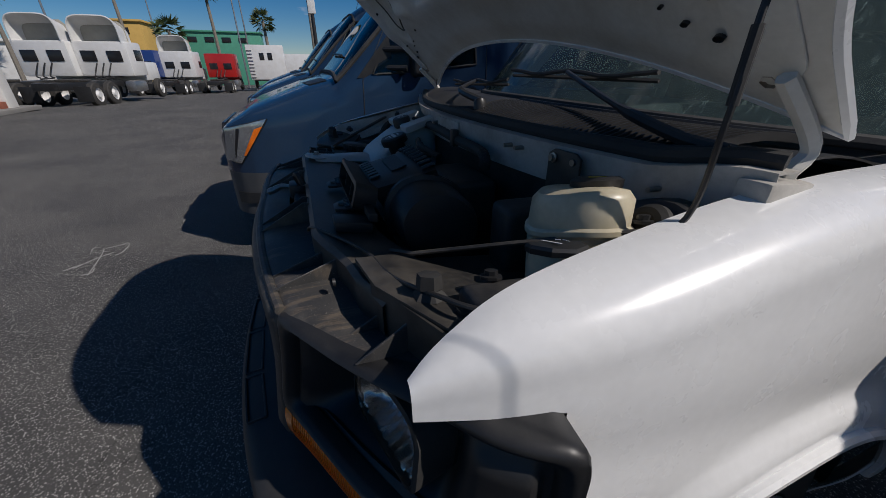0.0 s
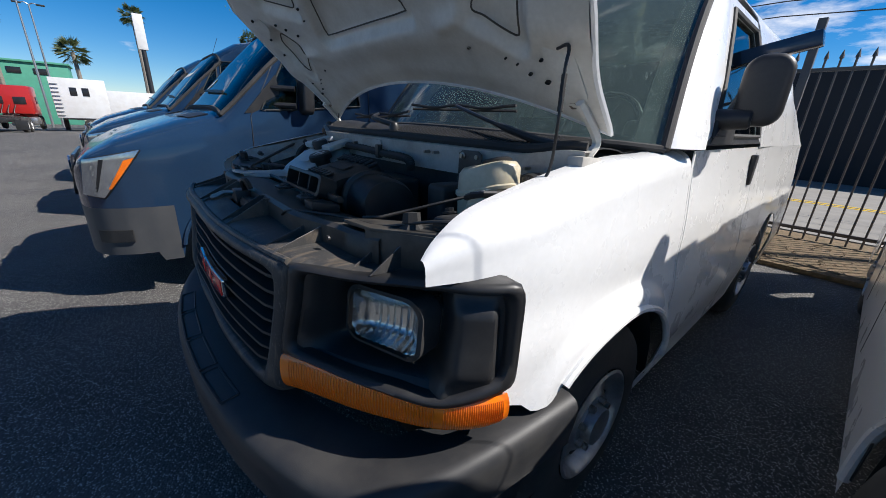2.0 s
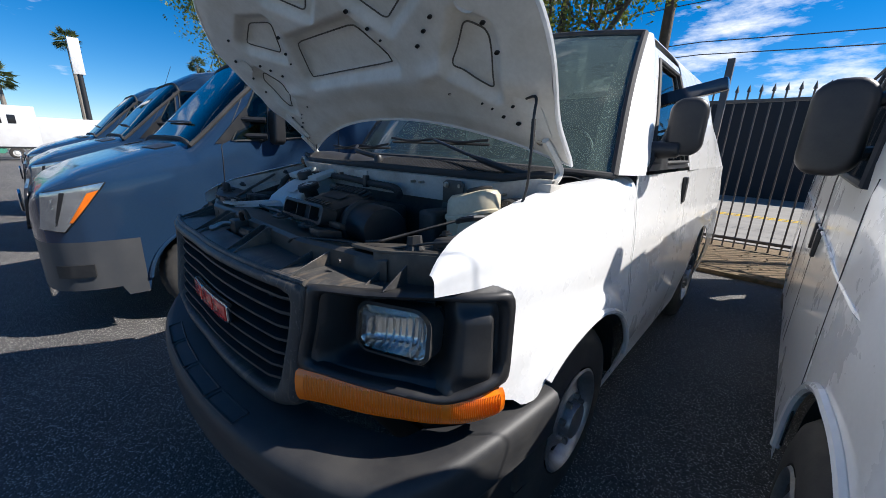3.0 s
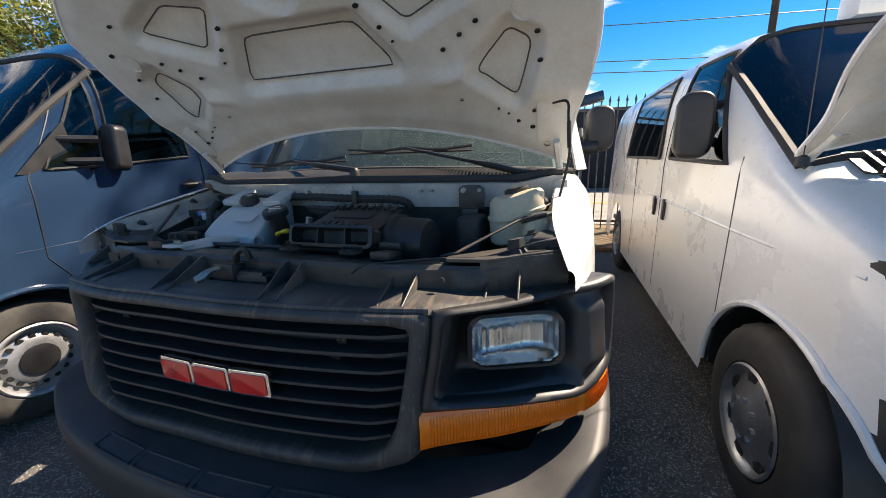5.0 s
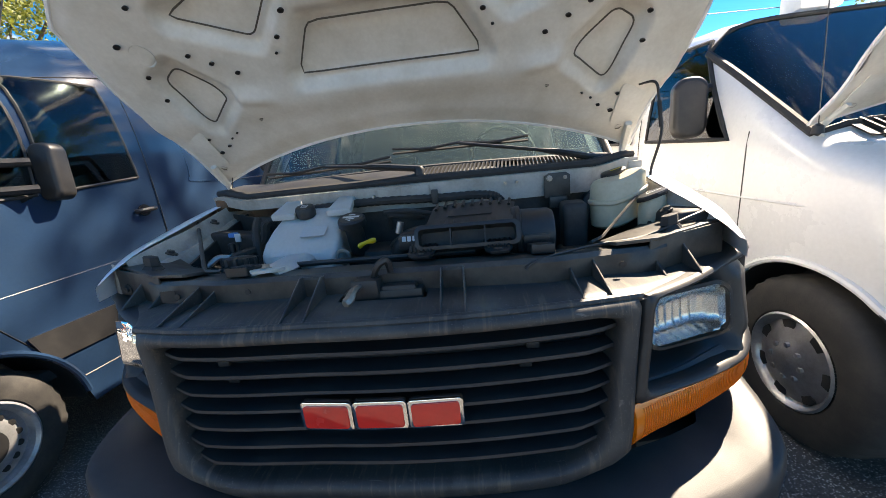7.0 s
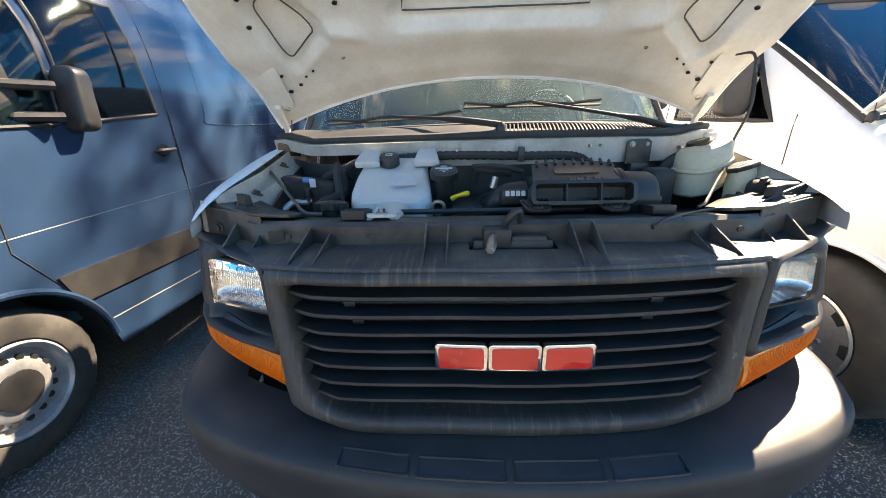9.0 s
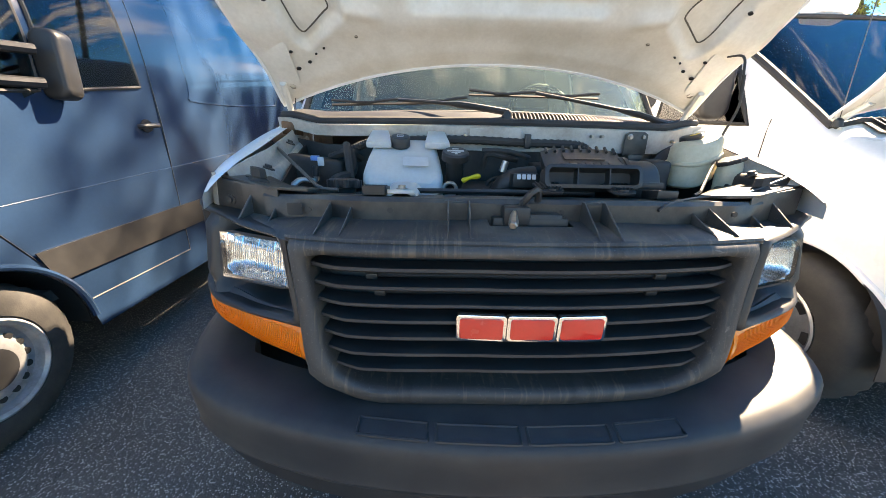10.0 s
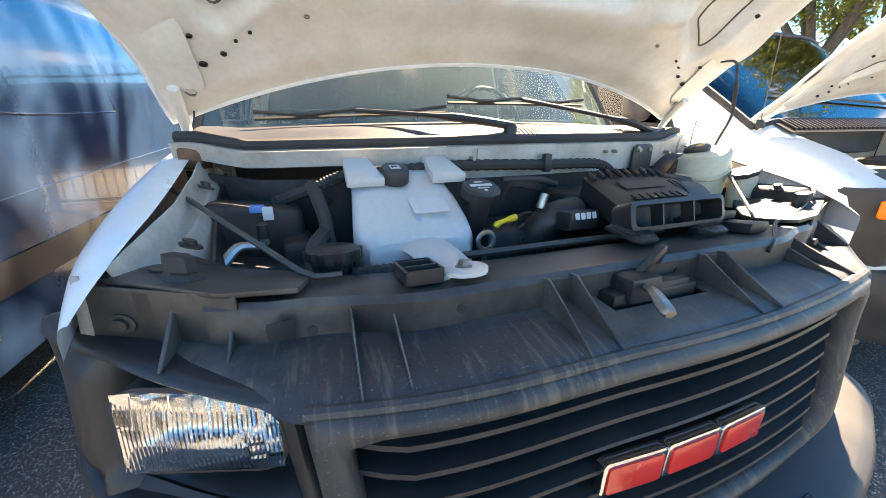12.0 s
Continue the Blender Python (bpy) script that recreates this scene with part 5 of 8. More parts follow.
# latch in the notch
bm = bmesh.new()
box(bm, (0.01, 0.20, 1.055), (0.20, 0.06, 0.05), 0.008)
box(bm, (-0.03, 0.185, 1.085), (0.07, 0.05, 0.05), 0.01)
box(bm, (0.05, 0.19, 1.075), (0.09, 0.035, 0.03), 0.01)
tube(bm, spline([(-0.02, 0.20, 1.09), (0.0, 0.185, 1.135), (0.025, 0.19, 1.15), (0.03, 0.20, 1.12)], 5), 0.009, 6)
part("bonnet_latch", bm, BLACK, van, "black bonnet latch")
bm = bmesh.new()
tube(bm, spline([(-0.035, 0.17, 1.095), (-0.045, 0.14, 1.095), (-0.05, 0.115, 1.082), (-0.055, 0.10, 1.078)], 4), [0.005, 0.006, 0.007, 0.008, 0.009, 0.010, 0.011, 0.012, 0.012, 0.012, 0.012, 0.011, 0.008], 6)
part("latch_lever", bm, STEEL, van, "worn bare latch lever")

# ---- coolant tank ----
bm = bmesh.new()


def tank(u, v):
    y = 0.685 - 0.245 * u
    xl, xr = along(u, (0, 0.3, 0.8, 1.0), (-0.435, -0.450, -0.478, -0.470)), along(u, (0, 0.3, 0.8, 1.0), (-0.225, -0.222, -0.208, -0.215))
    zt, zb = along(u, (0, 0.25, 0.6, 1.0), (1.292, 1.288, 1.246, 1.168)), 1.03
    a = 2 * math.pi * v
    n = 8.0
    ca, sn = math.cos(a), math.sin(a)
    sx, sz = math.copysign(abs(ca) ** (2 / n), ca), math.copysign(abs(sn) ** (2 / n), sn)
    k = 0.90 if u in (0.0, 1.0) else 1.0
    return Vector(((xl + xr) / 2 + (xr - xl) / 2 * sx * k, y, (zt + zb) / 2 + (zt - zb) / 2 * sz * k))


rows = [[tank(i / 14, j / 40) for j in range(40)] for i in range(15)]
rr = rings(bm, rows)
bm.faces.new(rr[0])
bm.faces.new(rr[-1])
tk = part("coolant_tank", bm, TANK, van, "translucent white coolant tank")
for x0, x1 in ((-0.455, -0.395), (-0.255, -0.195)):
    bm = bmesh.new()
    slab(bm, [(x0 - 0.014, 0.585), (x1 + 0.014, 0.585), (x1, 0.705), (x0, 0.705)], axes((0, 0, 1.095), (1, 0, 0), (0, 1, 0.30)), 0.024, 0.008)
    part("tank_ear", bm, TANK, tk)
bm = bmesh.new()
grid(bm, lambda u, v: Vector((-0.335 + (2 * u - 1) * (0.055 - 0.012 * v), 0.45 - 0.20 * v, 1.165 - 0.022 * smooth(v, 0.0, 0.75) + 0.008 * math.sin(math.pi * v) - 0.02 * abs(2 * u - 1) ** 4)), 12, 12, 0.012)
lathe(bm, [(0.043, -0.004), (0.043, 0.004), (0.02, 0.006)], Matrix.Translation((-0.333, 0.262, 1.138)), 20)
part("tank_foot", bm, TANK, tk)
bm = bmesh.new()
lathe(bm, [(0.016, 0.0), (0.016, 0.003), (0.010, 0.004), (0.010, 0.012), (0, 0.012)], Matrix.Translation((-0.333, 0.258, 1.143)), 6)
part("bolt", bm, STEEL, tk)
bm = bmesh.new()
lathe(bm, [(0.030, 0.0), (0.034, 0.004), (0.034, 0.030), (0.030, 0.036), (0.0, 0.037)], Matrix.Translation((-0.352, 0.590, 1.268)) @ Matrix.Rotation(0.25, 4, "X"), 28)
cap = part("tank_cap", bm, BLACK, tk, "black screw cap with a white symbol")
m = Matrix.Translation((-0.352, 0.590, 1.268)) @ Matrix.Rotation(0.25, 4, "X")
bm = bmesh.new()
for w, h, x, y in ((0.022, 0.003, 0, 0.010), (0.022, 0.003, 0, -0.010), (0.003, 0.020, -0.010, 0), (0.003, 0.020, 0.010, 0), (0.012, 0.006, 0.002, -0.004)):
    slab(bm, rounded(w, h, 0.001, 2), m @ Matrix.Translation((x, y, 0.0372)), 0.0006)
part("cap_symbol", bm, PRINT, cap)
bm = bmesh.new()
slab(bm, rounded(0.085, 0.055, 0.006, 3), axes((-0.30, 0.502, 1.227), (1, 0, 0), (0, 1, 0.55)), 0.001)
part("tank_label", bm, LABEL, tk, "pale paper label")

# small open box bolted beside the tank foot
bm = bmesh.new()
frame_o, frame_i = rounded(0.066, 0.088, 0.006, 3), rounded(0.056, 0.078, 0.004, 3)
bk = rings(bm, [[Vector((-0.408 + x, 0.28 + y, z)) for x, y in lp] for lp, z in ((frame_o, 1.128), (frame_o, 1.152), (frame_i, 1.152), (frame_i, 1.131))])
bm.faces.new(bk[-1])
for k in range(2):
    box(bm, (-0.408, 0.262 + 0.036 * k, 1.143), (0.058, 0.004, 0.024), 0.001)
part("bracket_box", bm, BLACK, support, "small black open plastic box")
bm = bmesh.new()
lathe(bm, [(0.011, 0), (0.011, 0.006), (0, 0.007)], Matrix.Translation((-0.405, 0.262, 1.136)), 6)
part("bolt", bm, RUST, support)

# radiator cap and its neck
bm = bmesh.new()
lathe(bm, [(0.036, 0.0), (0.036, 0.05), (0.048, 0.052), (0.052, 0.058), (0.052, 0.074), (0.045, 0.080), (0.02, 0.082), (0, 0.082)], Matrix.Translation((-0.531, 0.425, 1.092)), 30)
rc = part("power_steering_cap", bm, BLACK, van, "dusty black screw cap on a filler neck")
bm = bmesh.new()
for k in range(10):
    a = 2 * math.pi * k / 10
    lathe(bm, [(0.010, 0.052), (0.010, 0.076), (0, 0.077)], Matrix.Translation((-0.531 + 0.047 * math.cos(a), 0.425 + 0.047 * math.sin(a), 1.092)), 8)
part("cap_grips", bm, BLACK, rc, kind="stuff")

# ---- oil filler, dipsticks and engine ----
bm = bmesh.new()
lathe(bm, [(0.03, -0.10), (0.03, 0.0), (0.046, 0.002), (0.046, 0.022), (0.040, 0.028), (0, 0.028)], Matrix.Translation((-0.167, 0.515, 1.235)) @ Matrix.Rotation(0.35, 4, "X"), 14)
oc = part("oil_cap", bm, BLACK, van, "black oil filler cap with white print")
om = Matrix.Translation((-0.167, 0.515, 1.235)) @ Matrix.Rotation(0.35, 4, "X")
bm = bmesh.new()
for w, h, x, y in ((0.022, 0.005, 0, 0.020), (0.056, 0.011, 0, 0.004), (0.030, 0.005, 0, -0.010), (0.009, 0.008, 0.0, -0.022)):
    slab(bm, rounded(w, h, 0.0015, 2), om @ Matrix.Translation((x, y, 0.0284)), 0.0006)
part("cap_print", bm, PRINT, oc)
bm = bmesh.new()
tube(bm, spline([(-0.145, 0.478, 1.168), (-0.13, 0.476, 1.177), (-0.105, 0.474, 1.184), (-0.085, 0.478, 1.186)], 4), [0.007, 0.008, 0.009, 0.008, 0.007, 0.006, 0.006, 0.007, 0.008, 0.009, 0.009, 0.008, 0.005], 8)
part("dipstick", bm, YELLOW, van, "yellow dipstick handle")
bm = bmesh.new()
tube(bm, [(-0.188 + 0.02 * math.cos(k * math.pi / 8), 0.44, 1.145 + 0.02 * math.sin(k * math.pi / 8)) for k in range(16)], 0.006, 6, closed=True)
tube(bm, [(-0.188, 0.44, 1.125), (-0.19, 0.46, 1.0)], 0.006, 6)
part("dipstick", bm, ALLOY, van, "grey ring-shaped dipstick handle")

bm = bmesh.new()
box(bm, (0.0, 0.66, 0.98), (0.52, 0.22, 0.30), 0.05)
box(bm, (-0.02, 0.58, 1.10), (0.26, 0.16, 0.10), 0.03)
part("engine_block", bm, ENGINE, van, "dark grimy engine block")
bm = bmesh.new()
tube(bm, spline([(-0.02, 0.52, 1.08), (0.0, 0.50, 1.14), (0.03, 0.49, 1.17), (0.10, 0.49, 1.18)], 6), 0.042, 18)
for k in range(3):
    tube(bm, [(-0.012 + 0.044 * math.cos(a * math.pi / 9), 0.50 + 0.02 * k + 0.0, 1.10 + 0.018 * k + 0.042 * math.sin(a * math.pi / 9)) for a in range(18)], 0.006, 6, closed=True)
part("intake_duct", bm, BLACK, van, "black ribbed air intake duct")
bm = bmesh.new()
box(bm, (0.050, 0.425, 1.175), (0.085, 0.05, 0.045), 0.006)
sens = part("sensor_box", bm, BLACK, van, "black sensor box with a white sticker")
bm = bmesh.new()
for k in range(4):
    slab(bm, rounded(0.012, 0.016, 0.002, 2), axes((0.026 + 0.016 * k, 0.3985, 1.187), (1, 0, 0), (0, 0.3, 1)), 0.001)
part("sensor_print", bm, PRINT, sens)
bm = bmesh.new()
cyl(bm, (-0.01, 0.49, 1.20), (0.0, 0.49, 1.235), 0.012, 0.011, 10)
part("clamp", bm, ALLOY, van)

# air cleaner: ribbed lid, snout and drum
bm = bmesh.new()


def lid(u, v):
    x = 0.095 + 0.255 * u + 0.016 * v
    y = 0.348 + 0.14 * v
    z = 1.215 + 0.062 * v - 0.01 * abs(2 * u - 1) ** 4
    return Vector((x, y, z))


grid(bm, lid, 14, 10, 0.05)
air = part("air_cleaner", bm, BLACK, van, "dusty black plastic air cleaner")
for k in range(9):
    bm = bmesh.new()
    a, b = lid(0.06 + 0.11 * k, 0.80), lid(0.06 + 0.11 * k, 1.0)
    tube(bm, [a + Vector((0, 0, 0.004)), b + Vector((0, 0, 0.006))], 0.005, 6)
    part("lid_rib", bm, BLACK, air)
for k in range(7):
    bm = bmesh.new()
    a = lid(0.22 + 0.095 * k, 0.10) + Vector((0, 0, 0.003))
    slab(bm, rounded(0.015, 0.026, 0.003, 2), axes(a, (1, 0, 0), (0, 0.9, 0.45)), 0.003)
    part("raised_mark", bm, BLACK, air)
bm = bmesh.new()
slab(bm, rounded(0.13, 0.04, 0.003, 2), axes(lid(0.5, 0.52) + Vector((0, 0, 0.002)), (1, 0, 0), (0, 0.9, 0.45)), 0.002)
part("lid_plate", bm, TRIM, air)
# wide open snout with a lip, two dividers and a dark throat
sm = axes((0.222, 0.306, 1.188), (1, 0, 0), (0, 0.25, 1))
bm = bmesh.new()
lip_o, lip_i = rounded(0.288, 0.068, 0.018, 5), rounded(0.266, 0.048, 0.012, 5)
rings(bm, [[sm @ Vector((x, y, h)) for x, y in lp] for lp, h in ((lip_o, -0.045), (lip_o, 0.002), (lip_i, 0.004), (lip_i, -0.042))])
snout = part("snout", bm, BLACK, air, "wide open intake snout")
for x in (-0.045, 0.050):
    bm = bmesh.new()
    slab(bm, rounded(0.004, 0.052, 0.001, 1), sm @ Matrix.Translation((x, 0, -0.030)), 0.028)
    part("snout_divider", bm, BLACK, snout)
bm = bmesh.new()
slab(bm, rounded(0.270, 0.052, 0.010, 3), sm @ Matrix.Translation((0, 0, -0.043)), 0.002)
part("snout_throat", bm, ENGINE, snout)
for xc in (0.105, 0.315):
    bm = bmesh.new()
    poly = [(-0.042, 0.0), (0.042, 0.0), (0.036, -0.065), (0.022, -0.085), (-0.022, -0.085), (-0.036, -0.065)]
    slab(bm, poly, axes((xc - 0.01, 0.345, 1.162), (1, 0, 0), (0, 0.9, 0.30)), 0.008, 0.002)
    ft = part("foot", bm, BLACK, air)
    for k in range(6):
        bm = bmesh.new()
        m = axes((xc - 0.01, 0.345, 1.162), (1, 0, 0), (0, 0.9, 0.30))
        tube(bm, [m @ Vector((-0.034 + 0.0136 * k, -0.004, 0.010)), m @ Vector((-0.026 + 0.0105 * k, -0.060, 0.010))], 0.0035, 6)
        part("foot_rib", bm, BLACK, ft)
    bm = bmesh.new()
    lathe(bm, [(0.014, 0), (0.014, 0.006), (0, 0.008)], Matrix.Translation((xc - 0.01, 0.285, 1.146)), 12)
    part("push_pin", bm, BLACK, ft)
bm = bmesh.new()
lathe(bm, [(0.085, 0.0), (0.100, 0.004), (0.100, 0.016), (0.090, 0.020), (0.088, 0.10), (0.080, 0.115), (0.045, 0.12), (0.0, 0.12)], axes((0.36, 0.465, 1.155), (0, 0, 1), (0, 1, 0)) @ Matrix.Rotation(math.pi, 4, "X") @ Matrix.Translation((0, 0, -0.0)), 40)
part("air_drum", bm, BLACK, air, "round black end of the air cleaner")
bm = bmesh.new()
lathe(bm, [(0.085, 0.0), (0.100, 0.004), (0.100, 0.016), (0.090, 0.020), (0.088, 0.10), (0.080, 0.115), (0.045, 0.12), (0.0, 0.12)], frame_of((0.345, 0.47, 1.155), (0.5, 0.47, 1.15)), 40)
part("air_drum", bm, BLACK, air, "round black end of the air cleaner")
bm = bmesh.new()
box(bm, (0.415, 0.29, 1.140), (0.06, 0.075, 0.025), 0.004)
box(bm, (0.41, 0.33, 1.165), (0.07, 0.02, 0.02), 0.004)
part("clip_block", bm, BLACK, support)

# ---- brake fluid and washer bottles ----
bm = bmesh.new()
lathe(bm, [(0.062, 0.0), (0.072, 0.008), (0.076, 0.075), (0.081, 0.080), (0.081, 0.088), (0.076, 0.093), (0.074, 0.135), (0.064, 0.150), (0.042, 0.157), (0.0, 0.159)],
      Matrix.Translation((0.700, 0.612, 1.146)) @ Matrix.Diagonal((1.10, 0.88, 1.0, 1)), 36)
br = part("brake_fluid_bottle", bm, TANK_OLD, van, "yellowed translucent brake fluid bottle")
bm = bmesh.new()
lathe(bm, [(0.036, 0.0), (0.038, 0.004), (0.038, 0.016), (0.03, 0.022), (0, 0.022)], Matrix.Translation((0.695, 0.640, 1.298)), 20)
part("bottle_cap", bm, BLACK, br, "black bottle cap")
bm = bmesh.new()
lathe(bm, [(0.012, 0.0), (0.012, 0.0012), (0, 0.0012)], Matrix.Translation((0.700, 0.635, 1.320)) @ Matrix.Diagonal((1.4, 0.7, 1, 1)), 16)
part("cap_symbol", bm, YELLOW, br)
bm = bmesh.new()
lathe(bm, [(0.032, -0.09), (0.030, 0.0), (0.039, 0.002), (0.041, 0.011), (0.038, 0.016), (0, 0.0175)], Matrix.Translation((0.772, 0.525, 1.205)), 8)
wc = part("washer_cap", bm, BLACK, van, "black washer bottle cap with a white symbol")
bm = bmesh.new()
for a0 in (-0.5, 0.0, 0.5):
    tube(bm, [(0.772 + 0.022 * math.sin(a0 + t * 0.06), 0.520 + 0.022 * math.cos(a0 + t * 0.06) - 0.004, 1.2245) for t in range(-3, 4)], 0.0009, 4)
slab(bm, rounded(0.040, 0.004, 0.001, 2), axes((0.772, 0.516, 1.2242), (1, 0, 0), (0, 1, 0)), 0.0006)
part("cap_symbol", bm, PRINT, wc)
bm = bmesh.new()
lathe(bm, [(0.034, 0.0), (0.036, 0.07), (0.032, 0.09), (0, 0.09)], Matrix.Translation((0.772, 0.525, 1.115)), 16)
part("washer_neck", bm, TANK_OLD, van, "yellowed washer bottle neck")
bm = bmesh.new()
slab(bm, [(-0.045, 0.0), (0.045, 0.0), (0.045, 0.075), (0.03, 0.085), (-0.03, 0.085), (-0.045, 0.075)], axes((0.525, cowl_y(0.525) - 0.012, 1.245), (1, 0.1, 0), (0, 0, 1)), 0.006, 0.001)
box(bm, (0.525, cowl_y(0.525) - 0.025, 1.23), (0.06, 0.03, 0.04), 0.006)
rb = part("relay_bracket", bm, DARK_METAL, van, "black bracket with two bolts")
for x in (0.498, 0.552):
    bm = bmesh.new()
    lathe(bm, [(0.011, 0), (0.011, 0.003), (0.007, 0.004), (0.007, 0.010), (0, 0.010)], axes((x, cowl_y(x) - 0.016, 1.312), (1, 0.1, 0), (0, 0, 1)), 8)
    part("bolt", bm, STEEL, rb)
bm = bmesh.new()
lathe(bm, [(0.10, 0.0), (0.115, 0.02), (0.115, 0.06), (0.09, 0.08), (0.0, 0.085)], axes((0.72, cowl_y(0.72) + 0.03, 1.16), (1, 0, 0), (0, 0, 1)), 30)
part("brake_booster", bm, BLACK, van, "round black brake booster")

# ---- looms, hoses and odd black parts ----
def loom(pts, r, mat=RUBBER, label="", ridges=0.0, k=10):
    bm = bmesh.new()
    tube(bm, spline(pts, k), r, 8, ridges=ridges)
    return part("hose" if r > 0.012 else "cable", bm, mat, van, label)


loom([(-0.62, 0.70, 1.215), (-0.52, 0.66, 1.255), (-0.45, 0.655, 1.278), (-0.30, 0.645, 1.288), (-0.12, 0.645, 1.292), (0.10, 0.64, 1.286), (0.28, 0.635, 1.282), (0.33, 0.62, 1.255)], 0.013, label="ribbed black wiring loom along the firewall", ridges=0.0025, k=16)
loom([(-0.50, 0.40, 1.115), (-0.44, 0.37, 1.122), (-0.37, 0.36, 1.122), (-0.30, 0.36, 1.12)], 0.014, ridges=0.003, k=12)
loom([(-0.575, 0.40, 1.10), (-0.565, 0.45, 1.165), (-0.52, 0.56, 1.185), (-0.525, 0.62, 1.24), (-0.50, 0.66, 1.22)], 0.016)
loom([(-0.54, 0.60, 1.27), (-0.53, 0.55, 1.235), (-0.52, 0.52, 1.15), (-0.51, 0.50, 1.08)], 0.014)
loom([(-0.79, 0.50, 1.09), (-0.74, 0.53, 1.10), (-0.70, 0.57, 1.145), (-0.655, 0.58, 1.15), (-0.65, 0.58, 1.165)], 0.009, ALLOY, "bare aluminium air-conditioning pipe")
loom([(0.06, 0.60, 1.23), (0.0, 0.56, 1.245), (-0.05, 0.57, 1.25), (-0.06, 0.60, 1.20)], 0.010)
loom([(0.10, 0.58, 1.24), (0.02, 0.55, 1.262), (-0.07, 0.57, 1.262)], 0.008)
loom([(0.66, 0.72, 1.20), (0.73, 0.715, 1.255), (0.78, 0.70, 1.24), (0.79, 0.68, 1.17)], 0.013)
loom([(0.84, 0.40, 1.165), (0.80, 0.36, 1.16), (0.66, 0.315, 1.142), (0.55, 0.29, 1.136), (0.40, 0.215, 1.12), (0.36, 0.20, 1.10)], 0.004, BLACK, "thin black bonnet release cable")
loom([(-0.70, 0.66, 1.21), (-0.66, 0.64, 1.19), (-0.65, 0.61, 1.15), (-0.67, 0.60, 1.12)], 0.004, BLACK)
for c, s in (((-0.66, 0.68, 1.13), (0.20, 0.10, 0.16)), ((-0.67, 0.52, 1.02), (0.26, 0.22, 0.14)), ((0.60, 0.50, 1.00), (0.20, 0.22, 0.20)), ((0.22, 0.60, 1.16), (0.22, 0.12, 0.12)), ((-0.58, 0.62, 1.07), (0.07, 0.12, 0.16)),
             ((0.56, 0.60, 1.14), (0.08, 0.10, 0.20)), ((0.81, 0.45, 1.11), (0.08, 0.14, 0.12))):
    bm = bmesh.new()
    box(bm, c, s, 0.018, seg=3)
    part("black_housing", bm, ENGINE, van, "grimy black engine bay housing")
bm = bmesh.new()
box(bm, (-0.655, 0.615, 1.222), (0.030, 0.022, 0.016), 0.003)
plug = part("blue_connector", bm, material("blue_plastic", (0.05, 0.22, 0.55), 0.4, scale=20, amount=0.3, bump=0.0), van, "blue and white cable connector")
bm = bmesh.new()
box(bm, (-0.635, 0.605, 1.212), (0.022, 0.006, 0.03), 0.002)
part("connector_tab", bm, PRINT, plug)
bm = bmesh.new()
lathe(bm, [(0.012, 0.0), (0.012, 0.03), (0.008, 0.034), (0, 0.034)], Matrix.Translation((-0.65, 0.58, 1.165)), 12)
part("valve_cap", bm, BLACK, van)
bm = bmesh.new()
grid(bm, lambda u, v: Vector((-0.78 + 0.24 * u, 0.46 + 0.02 * v, 1.06 + 0.07 * v)), 4, 3, 0.006)
sh = part("fan_shroud", bm, BLACK, van, "black shroud with pale warning stickers")
for x, w in ((-0.745, 0.022), (-0.672, 0.014), (-0.645, 0.018), (-0.61, 0.024), (-0.575, 0.026)):
    for k in range(3):
        bm = bmesh.new()
        slab(bm, rounded(w, 0.007 if w != 0.022 else 0.012, 0.002, 2), axes((x, 0.4615 + 0.006 * k, 1.082 + 0.015 * k), (1, 0, 0), (0, 0.28, 1)), 0.004)
        part("sticker_mark", bm, PRINT, sh)
bm = bmesh.new()
box(bm, (0.10, 0.63, 1.292), (0.022, 0.02, 0.05), 0.004)
part("vent_stub", bm, BLACK, van)
bm = bmesh.new()
tube(bm, spline([(-0.80, 0.88, 1.36), (-0.79, 0.885, 1.45), (-0.785, 0.89, 1.75), (-0.78, 0.90, 2.05)], 4), 0.0022, 5)
lathe(bm, [(0.016, 0), (0.014, 0.02), (0.005, 0.035), (0, 0.036)], Matrix.Translation((-0.80, 0.88, 1.325)), 12)
part("aerial", bm, BLACK, van, "thin whip aerial")
bm = bmesh.new()
grid(bm, lambda u, v: Vector((-0.8 + 1.6 * u, 0.30 + 0.5 * v, 0.72)), 6, 4, 0.02)
part("bay_floor", bm, ENGINE, van)


# the nose sits a little higher and narrower than the flanks, with a longer bay
def settle(p, low=False):
    x, y, z = p
    a = abs(x)
    narrow = 0.068 * (1 - smooth(y, 0.30, 0.75)) * (1 - smooth(a, 0.60, 0.93))
    side = smooth(a, 0.66, 0.82)
    fade = (1 - smooth(y, 0.12, 0.55)) * (1 - side) + (1 - smooth(y, 0.35, 1.25)) * side
    lift = along(z, (0.30, 0.50, 0.60, 0.68, 0.80, 0.90, 1.05, 1.20), (0.0, 0.07, 0.10, 0.098, 0.085, 0.07, 0.062, 0.052)) * fade
    if low:
        narrow, lift = 0.0, 0.022 + 0.045 * smooth(a, 0.75, 1.0)
    return Vector((x * (1 - narrow), y * 1.045 + 0.012 if y < 1.0 else y + 0.057, z + lift))


for ob in van.children_recursive:
    up = ob
    while up is not None and up.name.split(".")[0] not in ("wheel", "bonnet", "prop_rod", "rod_grip"):
        up = up.parent
    if up is None and ob.data:
        low = ob == bumper or ob.parent == bumper
        for vert in ob.data.vertices:
            vert.co = settle(vert.co, low)
    elif up is not None and up.name.startswith("wheel"):
        ob.data.transform(Matrix.Translation((0, 0.057, 0)))


